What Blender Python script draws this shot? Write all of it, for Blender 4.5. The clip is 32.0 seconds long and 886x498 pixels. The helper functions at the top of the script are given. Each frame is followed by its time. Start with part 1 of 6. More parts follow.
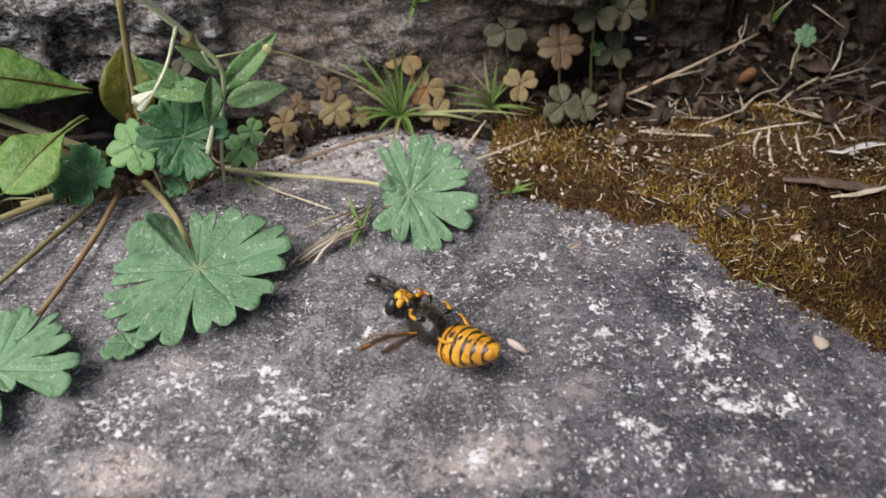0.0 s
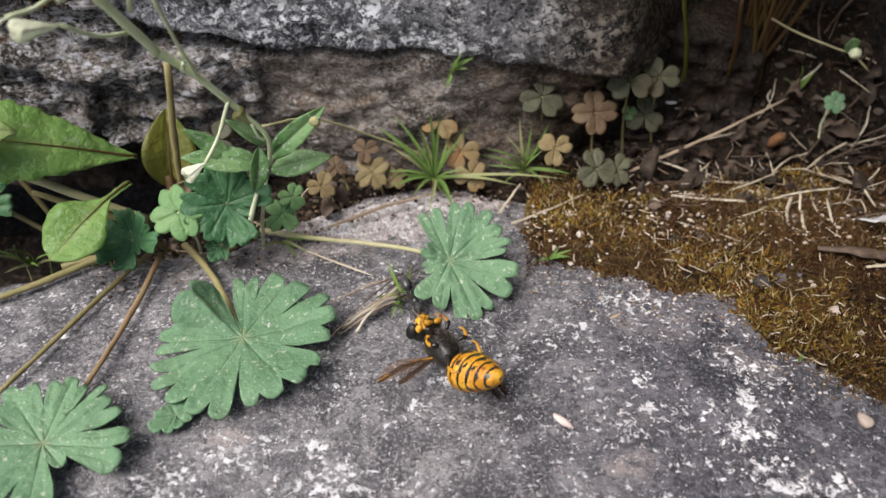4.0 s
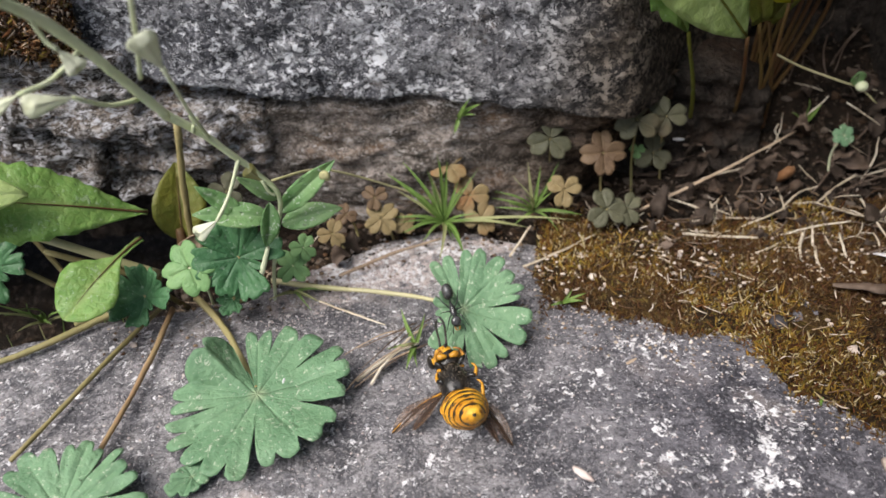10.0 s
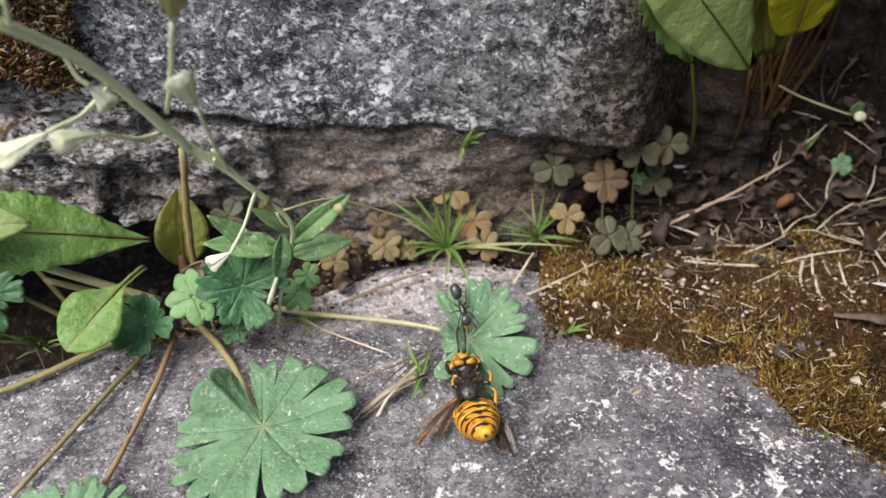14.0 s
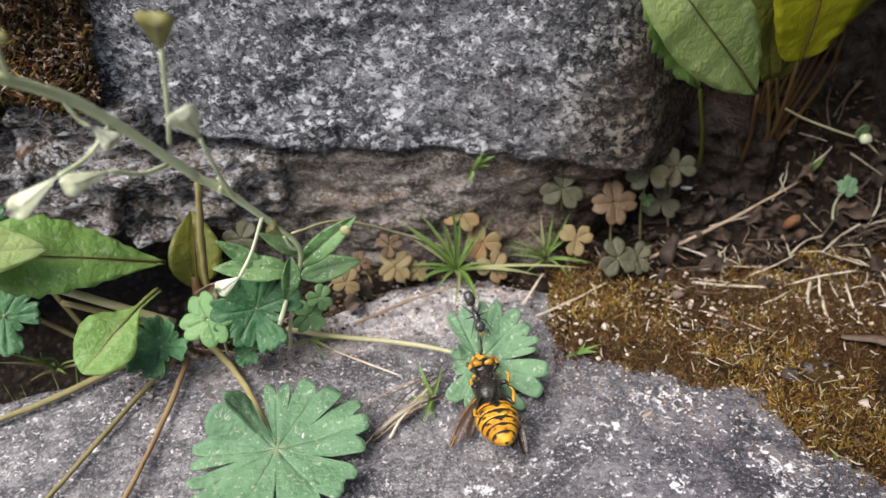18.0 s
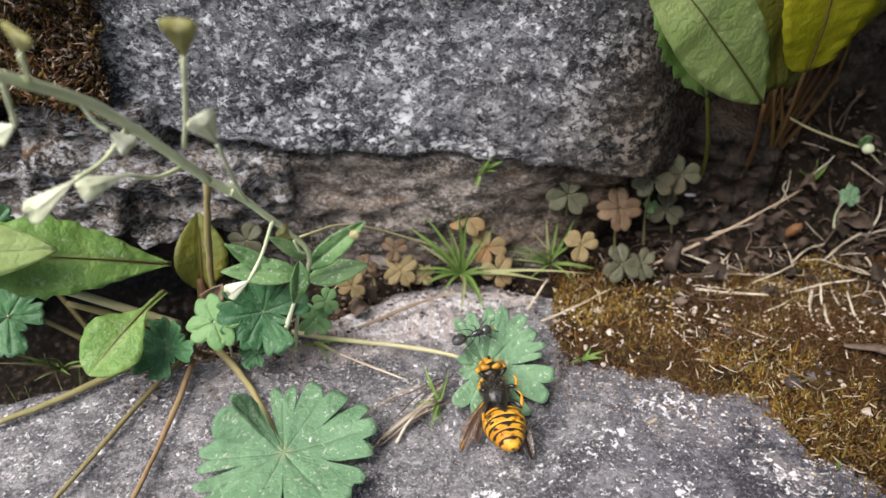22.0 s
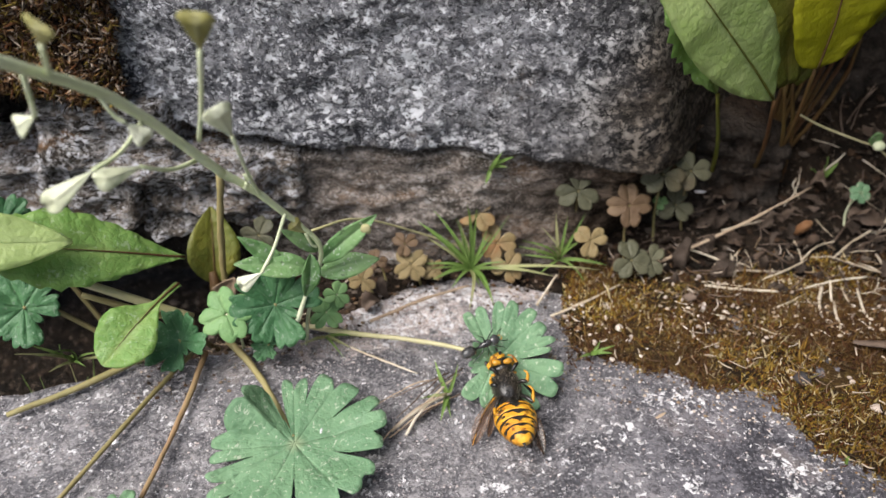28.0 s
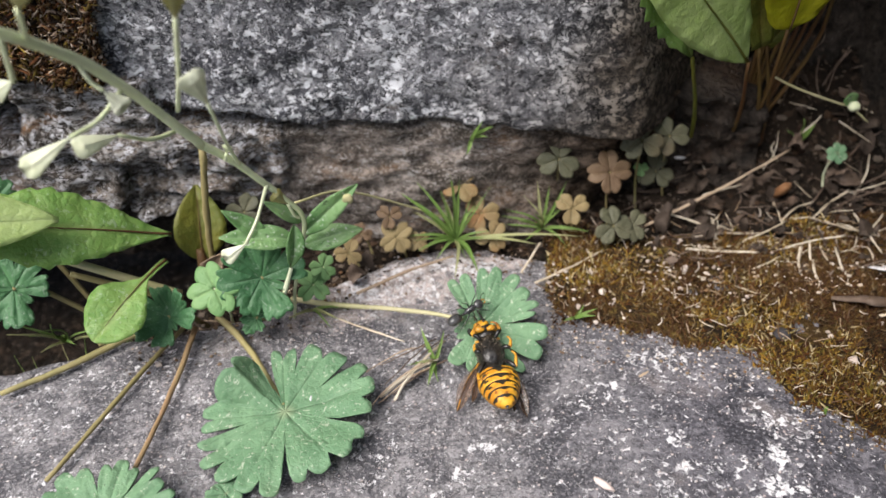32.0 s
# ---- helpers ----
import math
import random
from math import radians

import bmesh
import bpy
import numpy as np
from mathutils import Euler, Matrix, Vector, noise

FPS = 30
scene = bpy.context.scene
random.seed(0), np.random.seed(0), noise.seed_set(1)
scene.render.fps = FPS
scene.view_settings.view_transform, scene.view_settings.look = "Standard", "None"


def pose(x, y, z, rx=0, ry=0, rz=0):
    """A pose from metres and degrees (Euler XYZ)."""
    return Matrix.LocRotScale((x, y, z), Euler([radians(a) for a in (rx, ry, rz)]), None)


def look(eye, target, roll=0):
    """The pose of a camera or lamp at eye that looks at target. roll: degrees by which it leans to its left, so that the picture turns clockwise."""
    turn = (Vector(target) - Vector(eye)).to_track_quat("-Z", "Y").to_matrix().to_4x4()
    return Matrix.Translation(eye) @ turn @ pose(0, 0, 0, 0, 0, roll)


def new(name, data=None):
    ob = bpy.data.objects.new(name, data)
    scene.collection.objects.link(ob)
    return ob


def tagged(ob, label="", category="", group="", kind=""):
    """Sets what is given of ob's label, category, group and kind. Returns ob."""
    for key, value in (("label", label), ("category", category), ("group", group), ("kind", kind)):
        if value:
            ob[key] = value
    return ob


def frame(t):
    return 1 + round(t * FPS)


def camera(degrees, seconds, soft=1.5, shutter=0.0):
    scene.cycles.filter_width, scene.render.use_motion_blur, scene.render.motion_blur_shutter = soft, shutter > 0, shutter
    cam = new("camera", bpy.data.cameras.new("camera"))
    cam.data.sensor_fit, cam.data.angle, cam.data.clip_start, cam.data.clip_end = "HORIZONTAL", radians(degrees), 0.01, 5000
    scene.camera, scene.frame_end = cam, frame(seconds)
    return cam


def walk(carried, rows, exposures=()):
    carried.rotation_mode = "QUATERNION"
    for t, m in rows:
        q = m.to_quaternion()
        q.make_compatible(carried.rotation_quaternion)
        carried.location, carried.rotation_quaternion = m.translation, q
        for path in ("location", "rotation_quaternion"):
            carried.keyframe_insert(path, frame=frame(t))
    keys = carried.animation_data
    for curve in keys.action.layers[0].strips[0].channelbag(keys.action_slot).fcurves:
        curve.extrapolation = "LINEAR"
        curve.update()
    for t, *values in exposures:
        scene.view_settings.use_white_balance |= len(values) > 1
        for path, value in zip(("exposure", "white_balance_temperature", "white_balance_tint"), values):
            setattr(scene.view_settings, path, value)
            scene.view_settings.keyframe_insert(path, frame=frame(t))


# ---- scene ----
# Lengths below are in units of U = 5 cm, the width of a small leaf cluster
U = 0.05
cam = camera(61.5, 32.0)
cam.data.dof.use_dof, cam.data.dof.focus_distance, cam.data.dof.aperture_fstop = True, 2.0 * U, 25
PATH = [
    (0, (0.2146, -0.1449, 1.4002), (0.1811, 1.1882, 0.1911), -0.73),
    (0.5, (0.1889, -0.1443, 1.4226), (0.1635, 1.1942, 0.2193), 0.02),
    (1, (0.1934, -0.1531, 1.4373), (0.1488, 1.1859, 0.2351), -0.64),
    (1.5, (0.1556, -0.1311, 1.4601), (0.1331, 1.2133, 0.2633), -0.02),
    (2, (0.1533, -0.1340, 1.4579), (0.1248, 1.2125, 0.2637), -0.08),
    (2.5, (0.1213, -0.0972, 1.4832), (0.1076, 1.2581, 0.2987), -0.04),
    (3, (0.1146, -0.0865, 1.4952), (0.0865, 1.2749, 0.3179), -0.30),
    (3.5, (0.1042, -0.0830, 1.4988), (0.0752, 1.2848, 0.3290), -0.13),
    (5.5, (0.0778, -0.0712, 1.5215), (0.0507, 1.3044, 0.3609), -0.20),
    (6, (0.0782, -0.0717, 1.5247), (0.0502, 1.3038, 0.3639), -0.82),
    (6.5, (0.0786, -0.0613, 1.5405), (0.0396, 1.3144, 0.3803), -1.33),
    (7, (0.0947, -0.0530, 1.5594), (0.0438, 1.3286, 0.4067), -1.86),
    (7.5, (0.0950, -0.0482, 1.5682), (0.0432, 1.3338, 0.4161), -2.09),
    (8, (0.0961, -0.0587, 1.5575), (0.0433, 1.3266, 0.4093), -2.19),
    (8.5, (0.1043, -0.0608, 1.5638), (0.0399, 1.3222, 0.4136), -2.82),
    (9, (0.0949, -0.0499, 1.5615), (0.0341, 1.3364, 0.4150), -2.52),
    (9.5, (0.0815, -0.0372, 1.5560), (0.0333, 1.3585, 0.4204), -2.06),
    (10, (0.0745, -0.0196, 1.5642), (0.0322, 1.3821, 0.4358), -1.98),
    (10.5, (0.0722, -0.0118, 1.5769), (0.0314, 1.3900, 0.4484), -1.67),
    (11, (0.0520, -0.0091, 1.5832), (0.0223, 1.3989, 0.4622), -1.76),
    (11.5, (0.0557, -0.0115, 1.5865), (0.0230, 1.3976, 0.4670), -1.61),
    (12, (0.0472, 0.0088, 1.5986), (0.0166, 1.4192, 0.4806), -1.65),
    (12.5, (0.0442, 0.0083, 1.5954), (0.0159, 1.4167, 0.4748), -1.63),
    (13, (0.0405, 0.0100, 1.5985), (0.0141, 1.4225, 0.4831), -1.51),
    (13.5, (0.0259, 0.0200, 1.6076), (0.0129, 1.4320, 0.4915), -1.13),
    (15.5, (0.0018, 0.0223, 1.6212), (0.0023, 1.4446, 0.5180), -0.48),
    (16, (0.0071, 0.0265, 1.6324), (0.0027, 1.4476, 0.5276), -0.79),
    (16.5, (-0.0131, 0.0309, 1.6433), (-0.0118, 1.4520, 0.5386), -0.52),
    (17, (-0.0165, 0.0359, 1.6518), (-0.0149, 1.4608, 0.5519), -0.54),
    (17.5, (-0.0018, 0.0413, 1.6698), (-0.0108, 1.4597, 0.5616), -1.04),
    (18, (-0.0130, 0.0257, 1.6583), (-0.0221, 1.4538, 0.5627), -0.85),
    (18.5, (-0.0279, 0.0418, 1.6599), (-0.0294, 1.4644, 0.5570), -0.50),
    (19, (-0.0225, 0.0423, 1.6687), (-0.0244, 1.4623, 0.5625), -0.02),
    (19.5, (-0.0243, 0.0342, 1.6643), (-0.0253, 1.4580, 0.5630), -0.02),
    (20, (-0.0360, 0.0309, 1.6570), (-0.0257, 1.4567, 0.5584), 0.47),
    (20.5, (-0.0486, 0.0313, 1.6755), (-0.0389, 1.4576, 0.5776), 0.04),
    (21, (-0.0468, 0.0164, 1.6657), (-0.0346, 1.4470, 0.5732), 0.58),
    (21.5, (-0.0583, 0.0362, 1.6766), (-0.0450, 1.4616, 0.5774), 0.57),
    (22, (-0.0632, 0.0327, 1.6743), (-0.0491, 1.4597, 0.5772), 0.38),
    (22.5, (-0.0674, 0.0330, 1.6800), (-0.0485, 1.4598, 0.5829), 0.50),
    (23, (-0.0817, 0.0384, 1.6931), (-0.0450, 1.4690, 0.6013), 1.07),
    (23.5, (-0.0721, 0.0229, 1.6857), (-0.0470, 1.4553, 0.5960), 0.54),
    (24, (-0.0658, 0.0161, 1.6782), (-0.0483, 1.4501, 0.5904), 0.40),
    (24.5, (-0.0824, 0.0360, 1.6948), (-0.0563, 1.4656, 0.6014), 0.78),
    (25, (-0.0700, 0.0324, 1.6926), (-0.0518, 1.4619, 0.5988), 0.53),
    (25.5, (-0.0699, 0.0247, 1.6896), (-0.0528, 1.4522, 0.5933), 0.54),
    (27.5, (-0.0661, 0.0154, 1.6808), (-0.0693, 1.4388, 0.5791), 0.35),
    (28, (-0.0679, 0.0115, 1.6727), (-0.0747, 1.4374, 0.5741), 0.16),
    (28.5, (-0.0631, 0.0204, 1.6841), (-0.0686, 1.4408, 0.5785), 0.05),
    (29, (-0.0607, 0.0139, 1.6767), (-0.0668, 1.4308, 0.5666), 0.11),
    (29.5, (-0.0547, -0.0059, 1.6645), (-0.0624, 1.4162, 0.5611), 0.30),
    (30, (-0.0461, -0.0110, 1.7012), (-0.0333, 1.3845, 0.5644), 1.35),
    (30.5, (-0.0299, -0.0185, 1.6922), (-0.0414, 1.3788, 0.5575), -0.51),
    (31, (-0.0315, -0.0285, 1.6736), (-0.0417, 1.3694, 0.5398), -0.85),
    (31.5, (-0.0270, -0.0362, 1.6609), (-0.0361, 1.3661, 0.5324), -0.92),
    (32, (-0.0346, -0.0519, 1.6440), (-0.0287, 1.3578, 0.5249), -1.28),
]
walk(cam, [(t, look(Vector(eye) * U, Vector(target) * U, roll)) for t, eye, target, roll in PATH], exposures=[(0, 0.70), (3, 0.79), (7, 0.92), (13, 1.02), (23, 1.1), (32, 1.1)])

# ---- sky, sun ----
world = bpy.data.worlds.new("sky")
scene.world = world
world.use_nodes = True
wn = world.node_tree.nodes
sky = wn.new("ShaderNodeTexSky")
sky.sky_type, sky.sun_disc, sky.sun_elevation, sky.sun_rotation = "NISHITA", False, radians(56), radians(237)
sky.air_density, sky.dust_density = 1.0, 4.0
world.node_tree.links.new(sky.outputs["Color"], wn["Background"].inputs["Color"])
wn["Background"].inputs["Strength"].default_value = 0.078
sun = new("sun", bpy.data.lights.new("sun", "SUN"))
sun.data.energy, sun.data.angle, sun.data.color = 2.45, radians(42), (1.0, 0.97, 0.95)
sun.matrix_world = look((-1.9, -1.5, 3.6), (0, 0, 0))

# ---- small helpers ----
rng = np.random.default_rng(7)
BASE = {}


def vec(*a):
    return np.array(a, float)


def unit(v):
    return np.asarray(v, float) / (np.linalg.norm(v) + 1e-12)


def lattice(i, j, k, seed):
    h = (i * 374761393 + j * 668265263 + k * 2147483647 + seed * 974711) & 0xFFFFFFFF
    h = ((h ^ (h >> 13)) * 1274126177) & 0xFFFFFFFF
    return ((h ^ (h >> 16)) & 0xFFFF) / 65535.0


def value_noise(p, seed):
    f = np.floor(p)
    i, j, k = f.astype(np.int64).T
    u, v, w = ((p - f) ** 2 * (3 - 2 * (p - f))).T
    out = 0
    for a in (0, 1):
        for b in (0, 1):
            for c in (0, 1):
                out = out + lattice(i + a, j + b, k + c, seed) * (u if a else 1 - u) * (v if b else 1 - v) * (w if c else 1 - w)
    return out * 2 - 1


def fbm(p, scale, octaves=4, seed=0, gain=0.5):
    p, out, amp = np.asarray(p, float) * scale, 0, 1.0
    for o in range(octaves):
        out = out + amp * value_noise(p * 2.03**o + 17.1 * o, seed + o)
        amp *= gain
    return out


def smooth(a, b, x):
    t = np.clip((np.asarray(x, float) - a) / (b - a), 0, 1)
    return t * t * (3 - 2 * t)


def mesh_data(name, verts, faces, mats, base=(0, 0, 0), attrs=None, shade=True, index=None):
    me = bpy.data.meshes.new(name)
    v = (np.asarray(verts, float) - np.asarray(base, float)) * U
    me.from_pydata(v.tolist(), [], [tuple(int(i) for i in f) for f in faces])
    for m in mats if isinstance(mats, (list, tuple)) else [mats]:
        me.materials.append(m)
    for key, values in (attrs or {}).items():
        at = me.attributes.new(key, "FLOAT", "POINT")
        at.data.foreach_set("value", np.asarray(values, np.float32))
    if shade:
        me.polygons.foreach_set("use_smooth", [True] * len(me.polygons))
    if index is not None:
        me.polygons.foreach_set("material_index", np.asarray(index, np.int32))
    me.update()
    return me


def thing(name, base, label, category, group="", kind=""):
    ob = new(name)
    ob.empty_display_size = 0.002
    ob.location = Vector(base) * U
    BASE[ob.name] = np.asarray(base, float)
    return tagged(ob, label, category, group, kind)


def part(name, geo, material, parent, label=""):
    """One mesh under a thing or under a part; geo: verts, faces and attributes in units."""
    base = BASE[parent.name]
    verts, faces, attrs = (*geo, None)[:3]
    ob = new(name, mesh_data(name, verts, faces, material, base, attrs))
    ob.parent = parent
    BASE[ob.name] = base
    return tagged(ob, label) if label else ob


def solo(name, geo, material, label, category, group="", kind="", base=None, shade=True):
    verts, faces, attrs = (*geo, None)[:3]
    base = np.asarray(verts, float).mean(0) if base is None else np.asarray(base, float)
    ob = new(name, mesh_data(name, verts, faces, material, base, attrs, shade))
    ob.location = Vector(base) * U
    BASE[ob.name] = base
    return tagged(ob, label, category, group, kind)


def joined(geos):
    vs, fs, n, at = [], [], 0, {}
    for g in geos:
        v, f, a = (*g, None)[:3]
        vs.append(np.asarray(v, float))
        fs += [tuple(i + n for i in face) for face in f]
        for key in a or {}:
            at.setdefault(key, []).append(np.asarray(a[key], float))
        n += len(v)
    return np.concatenate(vs), fs, {k: np.concatenate(v) for k, v in at.items()}


def curve_points(pts, n):
    """Catmull-Rom through the points, n samples."""
    p = np.asarray(pts, float)
    if len(p) == 2:
        return p[0] + np.linspace(0, 1, n)[:, None] * (p[1] - p[0])
    q = np.concatenate([[2 * p[0] - p[1]], p, [2 * p[-1] - p[-2]]])
    s = np.linspace(0, len(p) - 1 - 1e-9, n)
    i, t = s.astype(int), (s - s.astype(int))[:, None]
    a, b, c, d = q[i], q[i + 1], q[i + 2], q[i + 3]
    return 0.5 * (2 * b + (c - a) * t + (2 * a - 5 * b + 4 * c - d) * t**2 + (3 * b - a - 3 * c + d) * t**3)


def tube(pts, radii, n=12, sides=7, flat=1.0, rough=0.0, seed=0):
    c = curve_points(pts, n)
    r = np.interp(np.linspace(0, 1, n), np.linspace(0, 1, len(np.atleast_1d(radii))), np.atleast_1d(radii))
    t = np.gradient(c, axis=0)
    t /= np.linalg.norm(t, axis=1)[:, None] + 1e-12
    up = vec(0.13, 0.21, 0.97) if abs(t[0] @ vec(0.13, 0.21, 0.97)) < 0.9 else vec(1, 0, 0.1)
    side = np.cross(t, up)
    side /= np.linalg.norm(side, axis=1)[:, None]
    nor = np.cross(side, t)
    ang = np.linspace(0, 2 * np.pi, sides, endpoint=False)
    ring = np.cos(ang)[None, :, None] * side[:, None] + flat * np.sin(ang)[None, :, None] * nor[:, None]
    v = (c[:, None] + ring * r[:, None, None]).reshape(-1, 3)
    if rough:
        v = v + rough * np.stack([fbm(v, 30, 2, seed + k) for k in range(3)], 1)
    f = [(i * sides + j, i * sides + (j + 1) % sides, (i + 1) * sides + (j + 1) % sides, (i + 1) * sides + j)
         for i in range(n - 1) for j in range(sides)]
    f += [tuple(range(sides))[::-1], tuple((n - 1) * sides + j for j in range(sides))]
    return v, f, {}


def thick(v, f, normal, th, attrs):
    """Gives a sheet its thickness: an under side and a rim."""
    v = np.asarray(v)
    n, edges = len(v), {}
    for face in f:
        for a, b in zip(face, face[1:] + face[:1]):
            edges[(a, b)] = True
    rim = [(a, b) for a, b in edges if (b, a) not in edges]
    low = v - np.asarray(normal) * th
    faces = list(f) + [tuple(i + n for i in face[::-1]) for face in f] + [(b, a, a + n, b + n) for a, b in rim]
    return np.concatenate([v, low]), faces, {k: np.concatenate([a, a]) for k, a in attrs.items()}


def grid_faces(rows, cols):
    return [(i * cols + j, i * cols + j + 1, (i + 1) * cols + j + 1, (i + 1) * cols + j) for i in range(rows - 1) for j in range(cols - 1)]


def blade(base, tip, width, up, bend=0.0, shape="lance", teeth=0.0, fold=0.15, wave=0.01, n=22, m=9, th=0.004, twist=0.0, seed=0, nteeth=9):
    base, tip = np.asarray(base, float), np.asarray(tip, float)
    d = tip - base
    length = np.linalg.norm(d)
    side = unit(np.cross(d, up))
    nor = unit(np.cross(side, d))
    s = np.linspace(0, 1, n)
    prof = {"lance": np.sin(np.pi * s**0.8) ** 0.8, "spoon": (np.sin(np.pi * (0.06 + 0.9 * s**1.5)) ** 0.72) * smooth(1.02, 0.9, s) ** 0.5,
            "grass": (1 - s**2.5) * smooth(-0.2, 0.15, s), "dandelion": (s**0.7) * (1 - s**5) ** 0.6 * 1.05, "paddle": np.maximum(0.10, smooth(0.18, 0.72, s)) * (1 - s**5) ** 0.55, "even": np.sin(np.pi * s) ** 0.8, "ovate": (s**0.36) * (1 - s**5) ** 0.6 * 1.05, "taper": np.clip(s * 1.75, 0, 1) ** 0.9 * (1 - s**4) ** 0.7}[shape]
    prof = np.maximum(prof, 0.07 if shape != "grass" else 0.03)
    v = np.linspace(-1, 1, m)
    S, V = np.meshgrid(s, v, indexing="ij")
    saw = teeth * (1 - (S * nteeth % 1.0)) * smooth(0.1, 0.3, S) * smooth(1.0, 0.9, S)
    hw = width / 2 * prof[:, None] * (1 + saw * np.abs(V) ** 6)
    tw = twist * S
    sd = side[None, None] * np.cos(tw)[..., None] + nor[None, None] * np.sin(tw)[..., None]
    nn = nor[None, None] * np.cos(tw)[..., None] - side[None, None] * np.sin(tw)[..., None]
    P = base + d * S[..., None] + nor * (bend * np.sin(np.pi * S))[..., None] + sd * (hw * V)[..., None]
    lift = fold * np.abs(V) * hw + 0.004 * np.cos(S * nteeth * 2 * np.pi - np.abs(V) * 3) * np.abs(V) * min(1, width * 4) * (shape != "grass")
    P = P + nn * lift[..., None]
    P = P.reshape(-1, 3)
    P = P + nor * (wave * fbm(P, 5 / max(length, 0.1) ** 0.5, 2, seed))[:, None]
    side_vein = np.clip(1 - np.abs(((S * 7 - np.abs(V) * 1.2) % 1) - 0.5) * 9, 0, 1) * 0.5
    vein = np.maximum(np.clip(1 - np.abs(V) * prof[:, None] * width / 0.018, 0, 1), side_vein if shape != "grass" else 0)
    return thick(P, grid_faces(n, m), nor, th, {"vein": vein.ravel(), "along": S.ravel()})


def rib_of(geo, n, m, start=0.0, end=0.95, lift=0.003):
    """The line of a blade's midrib."""
    v = np.asarray(geo[0])[: n * m].reshape(n, m, 3)
    up = unit(np.cross(v[n // 2, m - 1] - v[n // 2, 0], v[-1, m // 2] - v[0, m // 2]))
    low = np.asarray(geo[0])[n * m + (n // 2) * m + m // 2] - v[n // 2, m // 2]
    up = -up if up @ low > 0 else up
    return v[int(start * (n - 1)) : int(end * (n - 1)) + 1, m // 2] + up * lift


def lobed(center, normal, east, lobes, cup=0.06, seed=0, rings=13, per=28, th=0.005, slit=0.009, wavy=0.08):
    """A leaf cut into uneven lobes. Each lobe: the angles it spans (degrees from east), its reach, its teeth, how far in the cut after it goes, its lift."""
    g = np.random.default_rng(seed)
    nor = unit(normal)
    e1 = unit(np.asarray(east, float) - nor * (np.asarray(east, float) @ nor))
    e2 = np.cross(nor, e1)
    A, R, Z, MID, TOOTH = [], [], [], [], []
    for k, (a0, a1, r, teeth, cut, up) in enumerate(lobes):
        before = lobes[k - 1][4]
        u = 0.5 - 0.5 * np.cos(np.pi * np.arange(per) / per)
        a = radians(a0) + (radians(a1) - radians(a0)) * u
        own = g.uniform(0.88, 1.06, teeth)[np.minimum((u * teeth).astype(int), teeth - 1)]
        tooth = np.abs(2 * ((u * teeth) % 1) - 1)
        inner = np.clip(np.minimum(u, 1 - u) * teeth * 1.2, 0, 1)
        rim = r * (1 - 0.08 * np.abs(2 * u - 1) ** 5) * (1 - 0.17 * tooth**4 * inner) * (1 - inner + inner * own)
        for edge, depth in ((a[0], before), (radians(a1), cut)):
            rim = rim * (1 - (1 - depth) * np.exp(-((np.abs(a - edge) * r / slit) ** 1.4)))
        A.append(a), R.append(rim)
        Z.append(up * np.sin(np.pi * np.clip(u, 0.02, 0.98)) ** 0.7 + 0 * a)
        MID.append(np.abs(a - radians(a0 + a1) / 2))
        TOOTH.append(np.abs(((u * teeth) % 1) - 0.5) / teeth * (radians(a1) - radians(a0)))
    A, R, Z, MID, TOOTH = (np.concatenate(x) for x in (A, R, Z, MID, TOOTH))
    cols, size = len(A), R.max()
    rho = np.linspace(0, 1, rings + 1)[1:] ** 0.9
    RHO = np.repeat(rho[:, None], cols, 1)
    rad = RHO * R[None]
    lift = Z[None] * np.clip((RHO - 0.1) / 0.9, 0, 1) ** 1.2
    rad = rad * np.sqrt(np.clip(1 - (Z[None] / np.maximum(R[None], 0.02)) ** 2 * 0.6, 0.25, 1))
    P = np.asarray(center, float) + e1 * (rad * np.cos(A))[..., None] + e2 * (rad * np.sin(A))[..., None]
    main, second = MID[None] * rad, TOOTH[None] * rad
    groove = -0.003 * np.exp(-((main / 0.010) ** 2)) * (1 - 0.7 * RHO) - 0.001 * np.exp(-((second / 0.008) ** 2)) * smooth(0.3, 0.6, RHO)
    eff = rad / size
    z = cup * size * eff**2 + lift + groove
    P = (P + nor * z[..., None]).reshape(-1, 3)
    P = P + nor * (wavy * size * eff.ravel() * fbm(P, 8, 3, seed) + 0.0035 * fbm(P, 45, 2, seed + 4))[:, None]
    P = np.concatenate([P, [np.asarray(center, float)]])
    vein = np.maximum(0.8 * np.clip(1 - main / 0.0045, 0, 1) * np.clip(1.4 - RHO, 0, 1), 0.35 * np.clip(1 - second / 0.004, 0, 1) * smooth(0.45, 0.6, RHO))
    c = len(P) - 1
    faces = [(i * cols + j, (i + 1) * cols + j, (i + 1) * cols + (j + 1) % cols, i * cols + (j + 1) % cols) for i in range(rings - 1) for j in range(cols)]
    faces += [(c, j, (j + 1) % cols) for j in range(cols)]
    return thick(P, faces, nor, th, {"vein": np.append(vein.ravel(), 1.0), "along": np.append(RHO.ravel(), 0.0)})


